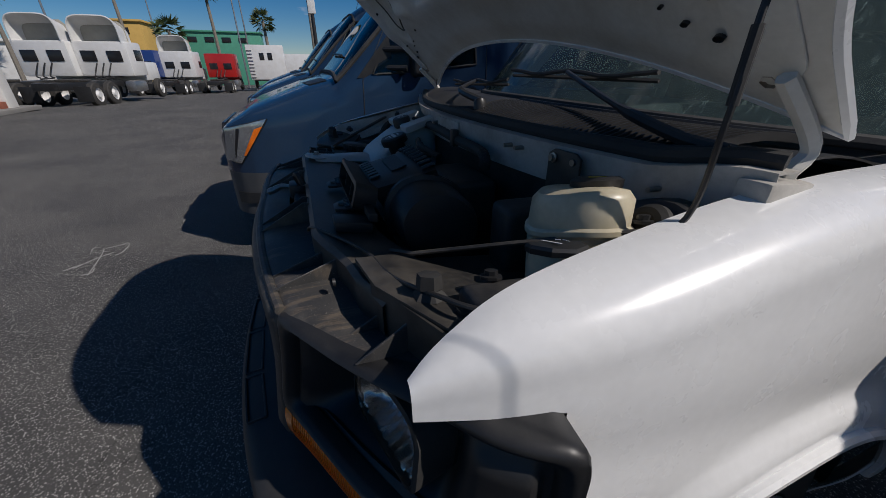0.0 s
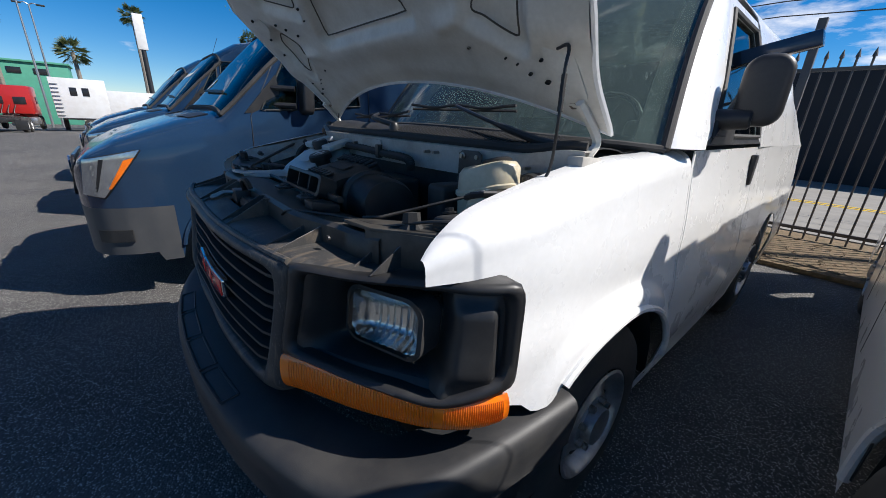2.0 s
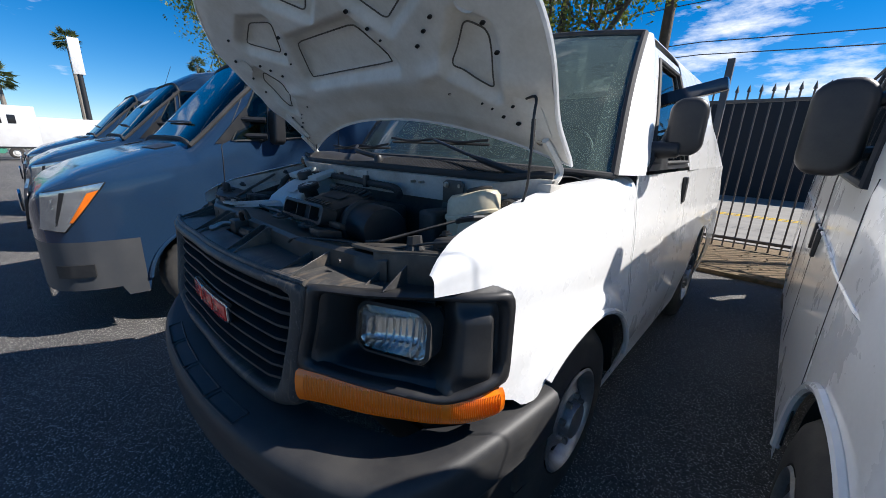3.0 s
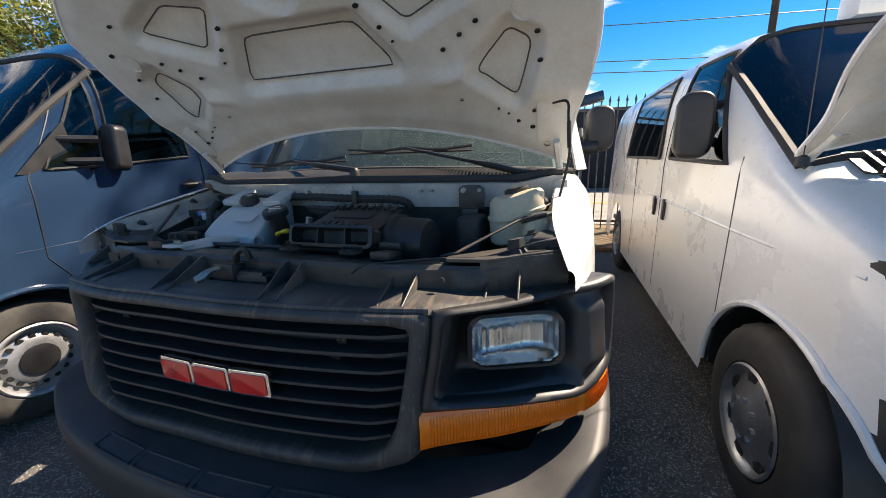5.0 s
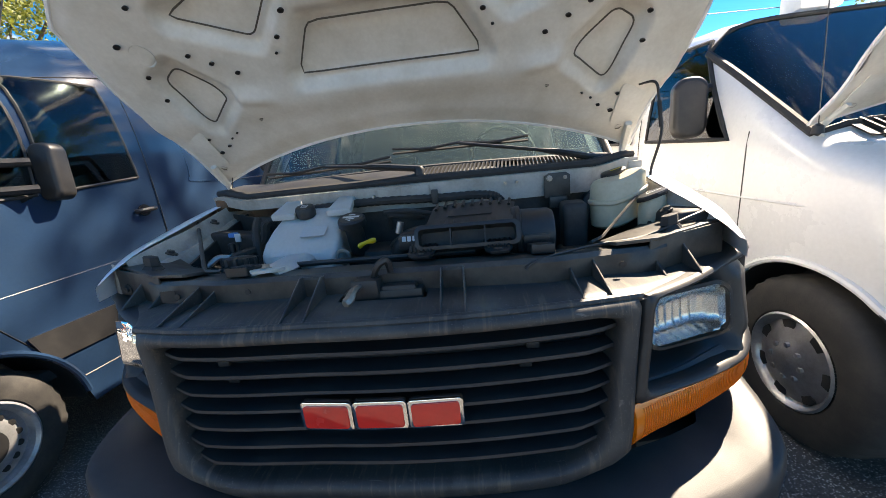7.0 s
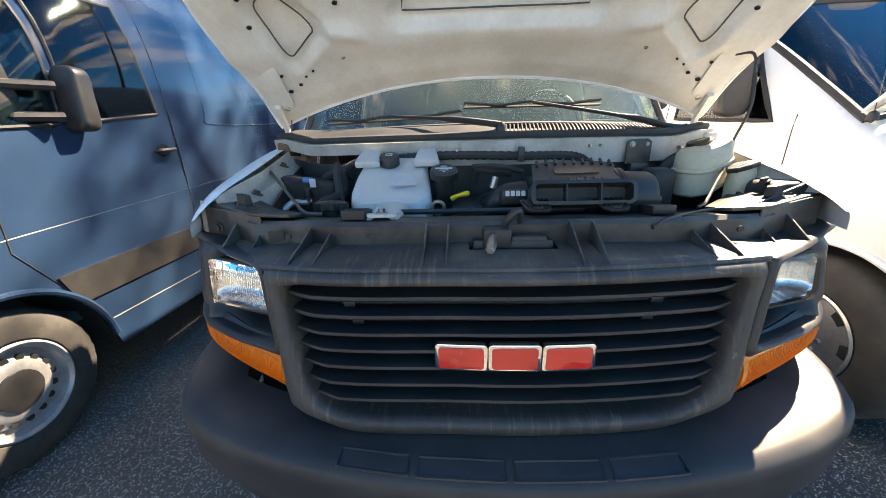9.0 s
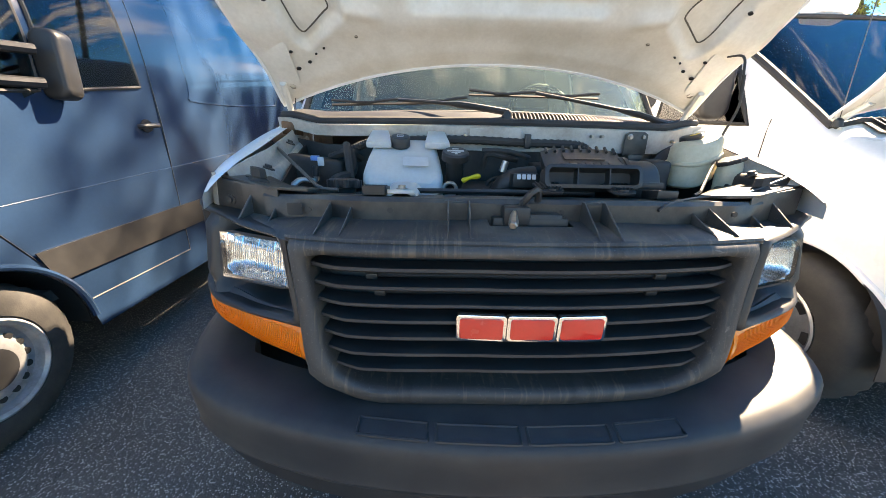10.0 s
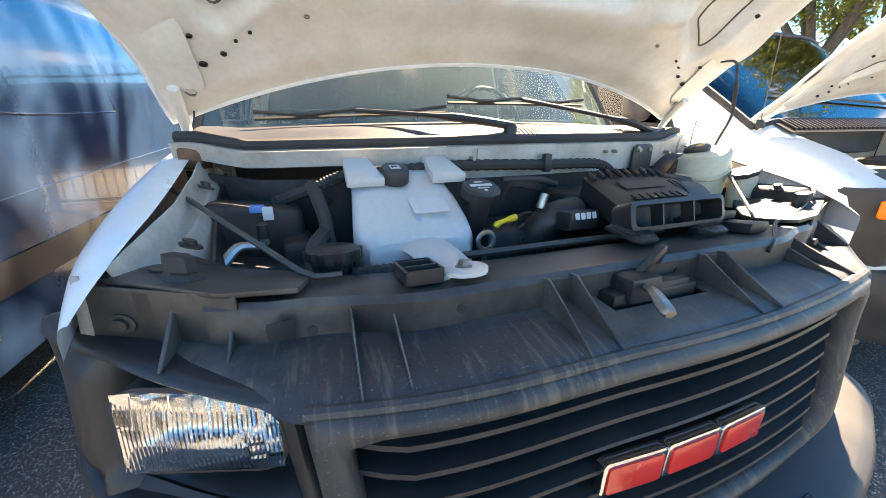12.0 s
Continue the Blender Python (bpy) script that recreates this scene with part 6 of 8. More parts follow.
# ---- dark blue panel vans ----
CLAD = material("dark_grey_cladding", (0.055, 0.058, 0.063), 0.5, second=(0.08, 0.08, 0.08), scale=5, fine=300, amount=0.6, bump=0.15, depth=0.0006)
CLEAR_LENS = material("headlamp_lens", (0.62, 0.64, 0.66), 0.10, 0.8, second=(0.22, 0.23, 0.24), scale=7, fine=70, amount=0.7, bump=0.0, coat=1.0, coat_rough=0.02)


def frange(a, b, step):
    n = max(1, round((b - a) / step))
    return [a + (b - a) * k / n for k in range(n + 1)]


def panel_van(cx, y0, full, label):
    """y0: front of the bumper."""
    v = thing("panel_van", label, "van", "parked vans")
    W = lambda y: along(y - y0, (0.10, 0.12, 0.16, 0.23, 0.35, 0.52, 0.9, 1.2, 5.6, 5.85), (0.52, 0.68, 0.79, 0.865, 0.925, 0.958, 0.985, 0.99, 0.985, 0.93))
    top = lambda y: along(y - y0, (0.10, 0.12, 0.15, 0.21, 0.38, 0.8, 1.02, 1.12, 1.45, 1.78, 2.05, 2.4, 2.8, 5.5, 5.85), (0.86, 0.98, 1.045, 1.10, 1.20, 1.345, 1.40, 1.50, 1.87, 2.20, 2.36, 2.45, 2.48, 2.48, 2.36))
    ya, yr = y0 + 1.08, y0 + 4.75
    low = lambda y: max(arch(y, ya, 0.345, 0.43, 0.30), arch(y, yr, 0.345, 0.43, 0.30), 0.37 if y < y0 + 0.5 else 0.0)
    sh = Shell(cx, W, top, low, 1.02, belt=1.25, lean=0.055, n=5.0, split=0.72)
    ys = sorted(set([y0 + q for q in (0.10, 0.107, 0.115, 0.125, 0.14, 0.155, 0.17, 0.19, 0.21, 0.24, 0.27, 0.30)] + frange(y0 + 0.33, y0 + 2.7, 0.03) + frange(y0 + 2.8, y0 + 5.85, 0.06)))
    clad = lambda x, y, z: (z < 0.72 and y < y0 + 0.63)
    # side glass, quarter light and windscreen openings
    win = [(y0 + 1.65, 1.445), (y0 + 2.20, 1.50), (y0 + 2.16, 2.06), (y0 + 1.74, 2.05)]
    qtr = [(y0 + 1.32, 1.425), (y0 + 1.60, 1.44), (y0 + 1.69, 2.02), (y0 + 1.63, 1.93)]

    def inside(q, y, z, m=0.03):
        return poly_gap((y, z), q) < -m

    def screen_zone(x, y, z):
        return y0 + 1.07 < y < y0 + 1.72 and z > 1.42 and abs(x) < W(y) * 0.78
    skin = lambda x, y, z: not (clad(x, y, z) or inside(win, y, z) or screen_zone(x, y, z) or inside(qtr, y, z))
    bm = sh.mesh(ys, keep=lambda x, y, z: skin(x, y, z))
    front = sh.ends[0]
    body = part("body", bm, BLUE, v, "dark blue-grey painted body", angle=50)
    bm = sh.mesh([y for y in ys if y < y0 + 0.7], keep=lambda x, y, z: clad(x, y, z))
    bm.faces.new(list(sh.ends[0])[:])
    part("bumper", bm, CLAD, v, "dark grey plastic bumper", angle=50)
    # grille with bars
    bm = bmesh.new()
    slab(bm, rounded(0.92, 0.30, 0.07, 5), axes((cx, y0 + 0.112, 0.90), (1, 0, 0), (0, 0.12, 1)), 0.02, 0.004)
    g = part("grille", bm, BLACK_GLOSS, v, "black grille with three bars")
    for k in range(4):
        bm = bmesh.new()
        tube(bm, [(cx + (j / 8 - 1) * 0.44, y0 + 0.088 + 0.03 * abs(j / 8 - 1) ** 2 + 0.012 * k, 0.80 + 0.065 * k) for j in range(17)], 0.012, 6)
        part("grille_bar", bm, BLACK_GLOSS, g)
    bm = bmesh.new()
    lathe(bm, [(0.0, 0.0), (0.085, 0.0), (0.09, 0.012), (0.075, 0.018), (0.0, 0.018)], axes((cx, y0 + 0.072, 0.92), (1, 0, 0), (0, 0, 1)), 30)
    part("round_badge", bm, CHROME, g)
    signs = (1, -1) if full else (1,)
    for sg in signs:
        hl = [(y0 + 0.155, 0.82), (y0 + 0.26, 0.80), (y0 + 0.50, 1.125), (y0 + 0.195, 1.055)]
        part("headlamp", sh.patch(hl, sg, 0.010, 14, 12, 0.012), CLEAR_LENS, v, "swept clear headlamp with an amber strip")
        part("headlamp_rim", sh.edge(hl, sg, 0.008, 0.012), BLACK, v)
        am = [(y0 + 0.290, 0.86), (y0 + 0.306, 0.86), (y0 + 0.462, 1.075), (y0 + 0.40, 1.055)]
        part("amber_strip", sh.patch(am, sg, 0.018, 8, 8, 0.006), AMBER, v)
        # dark divider between the lamp chambers
        dv = [(y0 + 0.215, 0.83), (y0 + 0.228, 0.83), (y0 + 0.300, 1.06), (y0 + 0.275, 1.06)]
        part("lamp_divider", sh.patch(dv, sg, 0.017, 6, 8, 0.006), BLACK_GLOSS, v)
        rl = [(y0 + 0.175, 0.86), (y0 + 0.205, 0.86), (y0 + 0.250, 1.02), (y0 + 0.205, 1.02)]
        part("lamp_reflector", sh.patch(rl, sg, 0.016, 8, 8, 0.006), REFLECTOR, v)
        fog = [(y0 + 0.18, 0.47), (y0 + 0.36, 0.47), (y0 + 0.36, 0.56), (y0 + 0.18, 0.56)]
        part("fog_lamp_recess", sh.patch(fog, sg, 0.004, 8, 4, 0.01), BLACK, v)
        for q, nm in ((win, "door_window"), (qtr, "quarter_light")):
            pn = part(nm, sh.patch(q, sg, 0.004, 12, 12, 0.004), GLASS, v, "tinted side glass")
            pn.visible_shadow = False
            part("window_seal", sh.edge(q, sg, 0.009, 0.003), RUBBER, v)
        # shut lines
        for a, b in (((y0 + 1.22, 0.93), (y0 + 1.24, 1.38)), ((y0 + 1.24, 1.38), (y0 + 1.62, 2.02)), ((y0 + 1.62, 2.02), (y0 + 2.30, 2.14)), ((y0 + 2.30, 2.14), (y0 + 2.30, 0.45)), ((y0 + 1.22, 0.93), (y0 + 1.52, 0.46)), ((y0 + 1.52, 0.46), (y0 + 2.30, 0.45))):
            bm = bmesh.new()
            tube(bm, [sh.side(a[0] + (b[0] - a[0]) * k / 10, a[1] + (b[1] - a[1]) * k / 10, -0.0005, sg) for k in range(11)], 0.004, 5)
            part("shut_line", bm, BLACK, v)
        # pressed swage lines and side panel outline
        for pts in ([(y0 + 1.1 + 0.3 * k, 0.985 + 0.010 * k) for k in range(15)], [(y0 + 2.66, 2.10), (y0 + 2.66, 1.55), (y0 + 2.76, 1.44), (y0 + 4.0, 1.46), (y0 + 4.1, 1.55), (y0 + 4.1, 2.10)]):
            bm = bmesh.new()
            tube(bm, [sh.side(p.x, p.y, -0.0035, sg) for p in spline([Vector((a, b, 0)) for a, b in pts], 4)], 0.005, 5)
            part("swage_line", bm, BLUE, v)
        # protective strip
        st = [(y0 + 1.40, 0.61), (y0 + 4.25, 0.61), (y0 + 4.25, 0.77), (y0 + 1.34, 0.77)]
        part("rub_strip", sh.patch(st, sg, 0.005, 24, 4, 0.006), BLACK, v, "black rubbing strip")
        # arch lip
        bm = bmesh.new()
        tube(bm, [sh.side(ya + 0.435 * math.cos(radians(a)), 0.345 + 0.435 * math.sin(radians(a)), 0.004, sg) for a in range(4, 178, 6)], 0.016, 8)
        part("wheel_arch_lip", bm, BLUE, v)
        bm = bmesh.new()
        grid(bm, lambda u, w: Vector((cx + sg * (0.95 - 0.3 * w), ya + 0.445 * math.cos(math.pi * u), 0.33 + 0.455 * math.sin(math.pi * u))), 20, 3, 0.004)
        part("wheel_liner", bm, BLACK, v)
        # handle
        q = sh.side(y0 + 2.17, 1.285, 0.0, sg)
        bm = bmesh.new()
        lathe(bm, [(0.048, 0.0), (0.046, 0.004), (0.0, 0.003)], axes(q, (0, sg, 0), (0, 0, 1)) @ Matrix.Diagonal((1, 0.8, 1, 1)), 24)
        hd = part("handle_cup", bm, BLACK_GLOSS, v)
        bm = bmesh.new()
        tube(bm, spline([q + Vector((sg * 0.004, -0.07, -0.004)), q + Vector((sg * 0.03, -0.05, 0)), q + Vector((sg * 0.034, 0.04, 0.004)), q + Vector((sg * 0.01, 0.075, 0.006))], 5), 0.014, 8)
        part("door_handle", bm, BLACK, v, "black pull handle")
        # mirror
        mc = Vector((cx + sg * 1.02, y0 + 1.68, 1.55))
        bm = bmesh.new()
        pillow(bm, 0.12, 0.29, 0.045, 0.10, axes(mc, (1, 0.1 * sg, 0), (0, 0.05, 1)) @ Matrix.Translation((0, 0, -0.05)), 0.022)
        mi = part("mirror", bm, BLACK, v, "black door mirror")
        bm = bmesh.new()
        for z in (1.47, 1.60):
            tube(bm, [Vector((cx + sg * 0.95, y0 + 1.42, z)), Vector((cx + sg * 1.04, y0 + 1.58, z))], 0.022, 8)
        slab(bm, [(y0 + 1.20, 1.40), (y0 + 1.50, 1.40), (y0 + 1.46, 1.70)], axes((cx + sg * 0.955, 0, 0), (0, 1, 0), (0, 0, 1)), 0.012 * sg)
        part("mirror_bracket", bm, BLACK, mi)
        wheel(v, (cx + sg * 0.965, ya, 0.36), sg, r=0.36, rim=0.21, style="slots")
        wheel(v, (cx + sg * 0.965, yr, 0.36), sg, r=0.36, rim=0.21, style="slots")
    # windscreen
    bm = bmesh.new()
    grid(bm, lambda u, w: sh.roof((2 * u - 1) * W(y0 + 1.05 + 0.70 * w) * (0.88 - 0.06 * w), y0 + 1.05 + 0.70 * w, 0.006), 24, 20, 0.004)
    ws2 = part("windscreen", bm, GLASS, v, "dark raked windscreen")
    ws2.visible_shadow = False
    bm = bmesh.new()
    for s0 in (-1, 1):
        tube(bm, [sh.roof(s0 * W(y0 + 1.05 + 0.70 * k / 14) * (0.88 - 0.06 * k / 14), y0 + 1.05 + 0.70 * k / 14, 0.004) for k in range(15)], 0.022, 6)
    for w in (0.0, 1.0):
        tube(bm, [sh.roof((2 * k / 16 - 1) * W(y0 + 1.05 + 0.70 * w) * (0.88 - 0.06 * w), y0 + 1.05 + 0.70 * w, 0.002) for k in range(17)], 0.02, 6)
    part("screen_seal", bm, RUBBER, v)
    # bonnet vents and wiper
    for sg in (-1, 1):
        bm = bmesh.new()
        grid(bm, lambda u, w: sh.roof(sg * (0.42 + 0.30 * u), y0 + 0.80 + 0.14 * w + 0.05 * u, 0.006), 8, 4, 0.004)
        part("bonnet_vent", bm, BLACK, v)
    bm = bmesh.new()
    tube(bm, [sh.roof(0.55 - 0.9 * k / 10, y0 + 1.16 + 0.02 * k / 10, 0.022) for k in range(11)], 0.010, 6)
    part("wiper", bm, BLACK, v)
    # inside
    bm = bmesh.new()
    box(bm, (cx, y0 + 1.25, 1.18), (1.7, 0.5, 0.25), 0.06)
    part("dashboard", bm, DASH, v)
    for x in (-0.5, 0.5):
        bm = bmesh.new()
        box(bm, (cx + x, y0 + 2.0, 1.12), (0.5, 0.5, 0.2), 0.06)
        box(bm, (cx + x, y0 + 2.26, 1.50), (0.48, 0.14, 0.75), 0.06)
        part("seat", bm, SEAT, v)
        bm = bmesh.new()
        box(bm, (cx + x, y0 + 2.30, 1.95), (0.27, 0.10, 0.2), 0.04)
        part("headrest", bm, SEAT, v)
    bm = bmesh.new()
    box(bm, (cx, y0 + 2.50, 1.4), (1.7, 0.03, 1.7), 0.005)
    box(bm, (cx, y0 + 3.4, 0.5), (1.7, 4.6, 0.06), 0.005)
    part("bulkhead", bm, DASH, v)
    bm = bmesh.new()
    tube(bm, [(cx + 0.1, y0 + 2.35, top(y0 + 2.35)), (cx + 0.1, y0 + 2.52, top(y0 + 2.35) + 0.42)], 0.004, 5)
    lathe(bm, [(0.03, -0.02), (0.025, 0.03), (0, 0.04)], Matrix.Translation((cx + 0.1, y0 + 2.35, top(y0 + 2.35))), 10)
    part("aerial", bm, BLACK, v)
    return v


panel_van(-2.955, -0.49, False, "dark blue panel van parked beside the white van")
panel_van(-5.85, -0.55, False, "dark blue panel van second in the row")
panel_van(-8.75, -0.60, False, "dark blue panel van at the far end of the row")


# ---- the second white van, bonnet up ----
def second_van():
    cx, y0 = 2.56, 0.40
    yk = y0 + 0.10
    v = thing("passenger_van", "white van with its bonnet up beside the iron fence", "van", "parked vans")
    W = lambda y: along(y - y0, (0.10, 0.14, 0.2, 0.32, 0.6, 1.0, 5.0, 5.3), (0.70, 0.80, 0.88, 0.94, 0.975, 0.99, 0.985, 0.94))
    top = lambda y: along(y - y0, (0.10, 0.14, 0.2, 0.40, 0.62, 0.73, 1.48, 1.67, 2.1, 3.0, 5.0, 5.3), (1.02, 1.08, 1.14, 1.26, 1.345, 1.41, 2.0, 2.05, 2.09, 2.12, 2.12, 1.99))
    ya, yr = 1.005, 4.5
    low = lambda y: max(arch(y, ya, 0.385, 0.455, 0.32), arch(y, yr, 0.385, 0.455, 0.32), 0.66 if y < y0 + 0.26 else 0.0)
    sh = Shell(cx, W, top, low, 0.95, belt=1.35, lean=0.12, n=9.0)
    ys = sorted(set([y0 + q for q in (0.1, 0.12, 0.14, 0.16, 0.18, 0.2, 0.22)] + frange(y0 + 0.25, y0 + 2.4, 0.03) + frange(y0 + 2.5, y0 + 5.3, 0.07)))
    win = [(1.52, 1.37), (2.44, 1.39), (2.40, 1.955), (1.92, 1.93)]
    rear = [(2.74, 1.39), (4.1, 1.40), (4.0, 1.965), (2.78, 1.96)]
    bay = lambda x, y, z: y0 + 0.22 < y < y0 + 0.62 and abs(x) < 0.74 and z > 1.09
    scr = lambda x, y, z: y0 + 0.75 < y < y0 + 1.46 and z > 1.41 and abs(x) < W(y) * 0.92
    bm = sh.mesh(ys, keep=lambda x, y, z: not (bay(x, y, z) or scr(x, y, z) or poly_gap((y, z), win) < -0.03 or poly_gap((y, z), rear) < -0.03))
    part("body", bm, WHITE, v, "glossy white body", angle=50)
    bm = bmesh.new()
    cols = []
    for k in range(31):
        t = k / 15 - 1
        x = t * 0.955 - math.copysign(0.25, t) * max(0, abs(t) - 0.86)
        y = y0 - 0.06 + 0.08 * t * t + 1.5 * max(0, abs(t) - 0.82)
        cols.append([Vector((cx + x, y + dy, z)) for dy, z in ((0.14, 0.785), (0.02, 0.78), (0.0, 0.765), (0.004, 0.60), (0.016, 0.585), (0.012, 0.50), (0.03, 0.46), (0.12, 0.45))])
    rings(bm, cols, closed=False)
    part("bumper", bm, TRIM, v, "black plastic front bumper with a small sticker")
    for k, mt in ((0, PRINT), (1, YELLOW)):
        bm = bmesh.new()
        slab(bm, rounded(0.04, 0.03, 0.003, 2), axes((cx - 0.80 + 0.042 * k, y0 - 0.012 - 0.012 * k, 0.69), (1, -0.25, 0), (0, 0, 1)), 0.003)
        part("sticker", bm, mt, v)
    # front mask
    bm = bmesh.new()
    cols = []
    for k in range(31):
        t = k / 15 - 1
        x = t * 0.965 - math.copysign(0.30, t) * max(0, abs(t) - 0.88)
        y = yk - 0.03 + 0.05 * t ** 2 + 1.3 * max(0, abs(t) - 0.86)
        cols.append([Vector((cx + x, y + dy, z)) for dy, z in ((0.10, 1.135), (0.01, 1.13), (0.0, 1.115), (0.0, 0.82), (0.02, 0.805), (0.10, 0.80))])
    rings(bm, cols, closed=False)
    mask = part("front_mask", bm, TRIM, v, "dark grey plastic front mask")
    for sg in (-1, 1):
        bm = bmesh.new()
        m = axes((cx + sg * 0.66, yk + 0.000, 0.925), (1, 0.06 * sg, 0), (0, 0.02, 1))
        slab(bm, rounded(0.22, 0.16, 0.025, 5), m, 0.02, 0.004)
        part("headlight", bm, CLEAR_LENS, mask, "square clear headlight")
        bm = bmesh.new()
        slab(bm, rounded(0.085, 0.075, 0.010, 4), axes((cx + sg * 0.865, yk + 0.045, 1.055), (1, 0.9 * sg, 0), (0, 0, 1)), 0.018, 0.004)
        part("marker_lamp", bm, AMBER, mask, "amber marker lamp")
    for k in range(5):
        bm = bmesh.new()
        box(bm, (cx, yk - 0.035, 0.85 + 0.055 * k), (1.0, 0.03, 0.012), 0.003)
        part("grille_bar", bm, CLAD, mask)
    for sg in (-1, 1):
        for q, nm in ((win, "door_window"), (rear, "rear_window")):
            pn = part(nm, sh.patch(q, sg, 0.003, 12, 10, 0.004), GLASS, v, "tinted side glass reflecting the fence")
            pn.visible_shadow = False
            part("window_seal", sh.edge(q, sg, 0.014, 0.004), RUBBER, v)
        for a, b in (((1.38, 1.40), (1.40, 0.45)), ((2.58, 2.0), (2.58, 0.40)), ((3.55, 2.0), (3.55, 0.40))):
            bm = bmesh.new()
            tube(bm, [sh.side(a[0] + (b[0] - a[0]) * k / 12, a[1] + (b[1] - a[1]) * k / 12, -0.001, sg) for k in range(13)], 0.0035, 5)
            part("shut_line", bm, BLACK, v)
        bm = bmesh.new()
        tube(bm, [sh.side(y0 + 0.30 + 0.4 * k, 1.075 + 0.004 * k, -0.001, sg) for k in range(12)], 0.007, 6)
        part("swage_line", bm, WHITE, v)
        bm = bmesh.new()
        tube(bm, [sh.side(ya + 0.46 * math.cos(radians(a)), 0.385 + 0.46 * math.sin(radians(a)), 0.004, sg) for a in range(2, 180, 6)], 0.016, 8)
        part("wheel_arch_lip", bm, WHITE, v)
        bm = bmesh.new()
        grid(bm, lambda u, w: Vector((cx + sg * (0.955 - 0.3 * w), ya + 0.465 * math.cos(math.pi * u), 0.37 + 0.475 * math.sin(math.pi * u))), 20, 3, 0.004)
        part("wheel_liner", bm, BLACK, v)
        for y in (2.44, 2.70):
            q = sh.side(y, 1.03, 0.0, sg)
            bm = bmesh.new()
            box(bm, q + Vector((sg * 0.006, 0, 0)), (0.024, 0.045, 0.15), 0.01)
            part("door_handle", bm, BLACK, v)
        mc = Vector((cx + sg * 1.085, 1.73, 1.555))
        bm = bmesh.new()
        pillow(bm, 0.17, 0.33, 0.07, 0.10, axes(mc, (1, 0.15 * sg, 0), (0, 0.05, 1)) @ Matrix.Translation((0, 0, -0.04)), 0.026)
        mi = part("mirror", bm, BLACK, v, "black rounded door mirror")
        for z in (1.48, 1.66):
            bm = bmesh.new()
            tube(bm, [Vector((cx + sg * 0.96, 1.74, z)), mc + Vector((-sg * 0.05, 0.02, z - 1.57))], 0.024, 8)
            part("mirror_arm", bm, BLACK, mi)
        wheel(v, (cx + sg * 0.985, ya, 0.385), sg, style="cap")
        wheel(v, (cx + sg * 0.965, yr, 0.385), sg, style="cap")
    bm = bmesh.new()
    grid(bm, lambda u, w: sh.roof((2 * u - 1) * W(y0 + 0.71 + 0.77 * w) * (0.935 - 0.02 * w), y0 + 0.71 + 0.77 * w, 0.005), 24, 20, 0.004)
    w2 = part("windscreen", bm, GLASS, v, "tinted windscreen")
    w2.visible_shadow = False
    bm = bmesh.new()
    for s0 in (-1, 1):
        tube(bm, [sh.roof(s0 * W(y0 + 0.71 + 0.77 * k / 14) * (0.935 - 0.02 * k / 14), y0 + 0.71 + 0.77 * k / 14, 0.004) for k in range(15)], 0.02, 6)
    for w in (0.0, 1.0):
        tube(bm, [sh.roof((2 * k / 16 - 1) * W(y0 + 0.71 + 0.77 * w) * (0.935 - 0.02 * w), y0 + 0.71 + 0.77 * w, 0.002) for k in range(17)], 0.018, 6)
    part("screen_seal", bm, RUBBER, v)
    # cowl, bay and bonnet
    bm = bmesh.new()
    grid(bm, lambda u, w: Vector((cx + (2 * u - 1) * 0.80, y0 + 0.60 + 0.13 * w, 1.345 + 0.065 * w)), 20, 3, 0.006)
    part("cowl_grille", bm, BLACK, v)
    for k in range(40):
        bm = bmesh.new()
        x = cx - 0.75 + 0.0385 * k
        box(bm, (x, y0 + 0.665, 1.385), (0.010, 0.11, 0.012), 0.0, Matrix.Rotation(0.46, 3, "X"))
        part("cowl_slat", bm, BLACK, v)
    bm = bmesh.new()
    box(bm, (cx, y0 + 0.44, 0.90), (1.5, 0.6, 0.2), 0.03)
    box(bm, (cx - 0.45, y0 + 0.48, 1.08), (0.35, 0.3, 0.2), 0.05)
    box(bm, (cx + 0.1, y0 + 0.52, 1.10), (0.5, 0.25, 0.22), 0.07)
    part("engine", bm, ENGINE, v, "dark engine bay parts")
    bm = bmesh.new()
    box(bm, (cx, y0 + 0.20, 1.05), (1.5, 0.10, 0.05), 0.01)
    part("radiator_support", bm, DARK_METAL, v)
    open_bonnet(v, cx, 1.12, 1.40, 0.93, 0.93, radians(42), 1.2)
    bm = bmesh.new()
    q = Vector((cx - 0.93, 1.08, 1.375))
    lathe(bm, [(0.022, -0.01), (0.018, 0.02), (0.006, 0.03), (0, 0.03)], Matrix.Translation(q), 12)
    tube(bm, [q + Vector((0, 0, 0.02)), q + Vector((-0.03, 0.02, 0.95))], 0.002, 5)
    part("aerial", bm, BLACK, v, "whip aerial on the wing")
    bm = bmesh.new()
    tube(bm, [sh.roof(0.5 - 1.1 * k / 10, y0 + 0.82 + 0.06 * k / 10, 0.02) for k in range(11)], 0.009, 6)
    part("wiper", bm, BLACK, v)
    # roof lamp box
    bm = bmesh.new()
    box(bm, (cx - 0.30, 1.98, 2.11), (0.24, 0.16, 0.15), 0.03)
    part("roof_lamp", bm, WHITE, v, "white box lamp on the roof edge")
    bm = bmesh.new()
    box(bm, (cx, y0 + 1.12, 1.28), (1.6, 0.45, 0.2), 0.05)
    part("dashboard", bm, DASH, v)
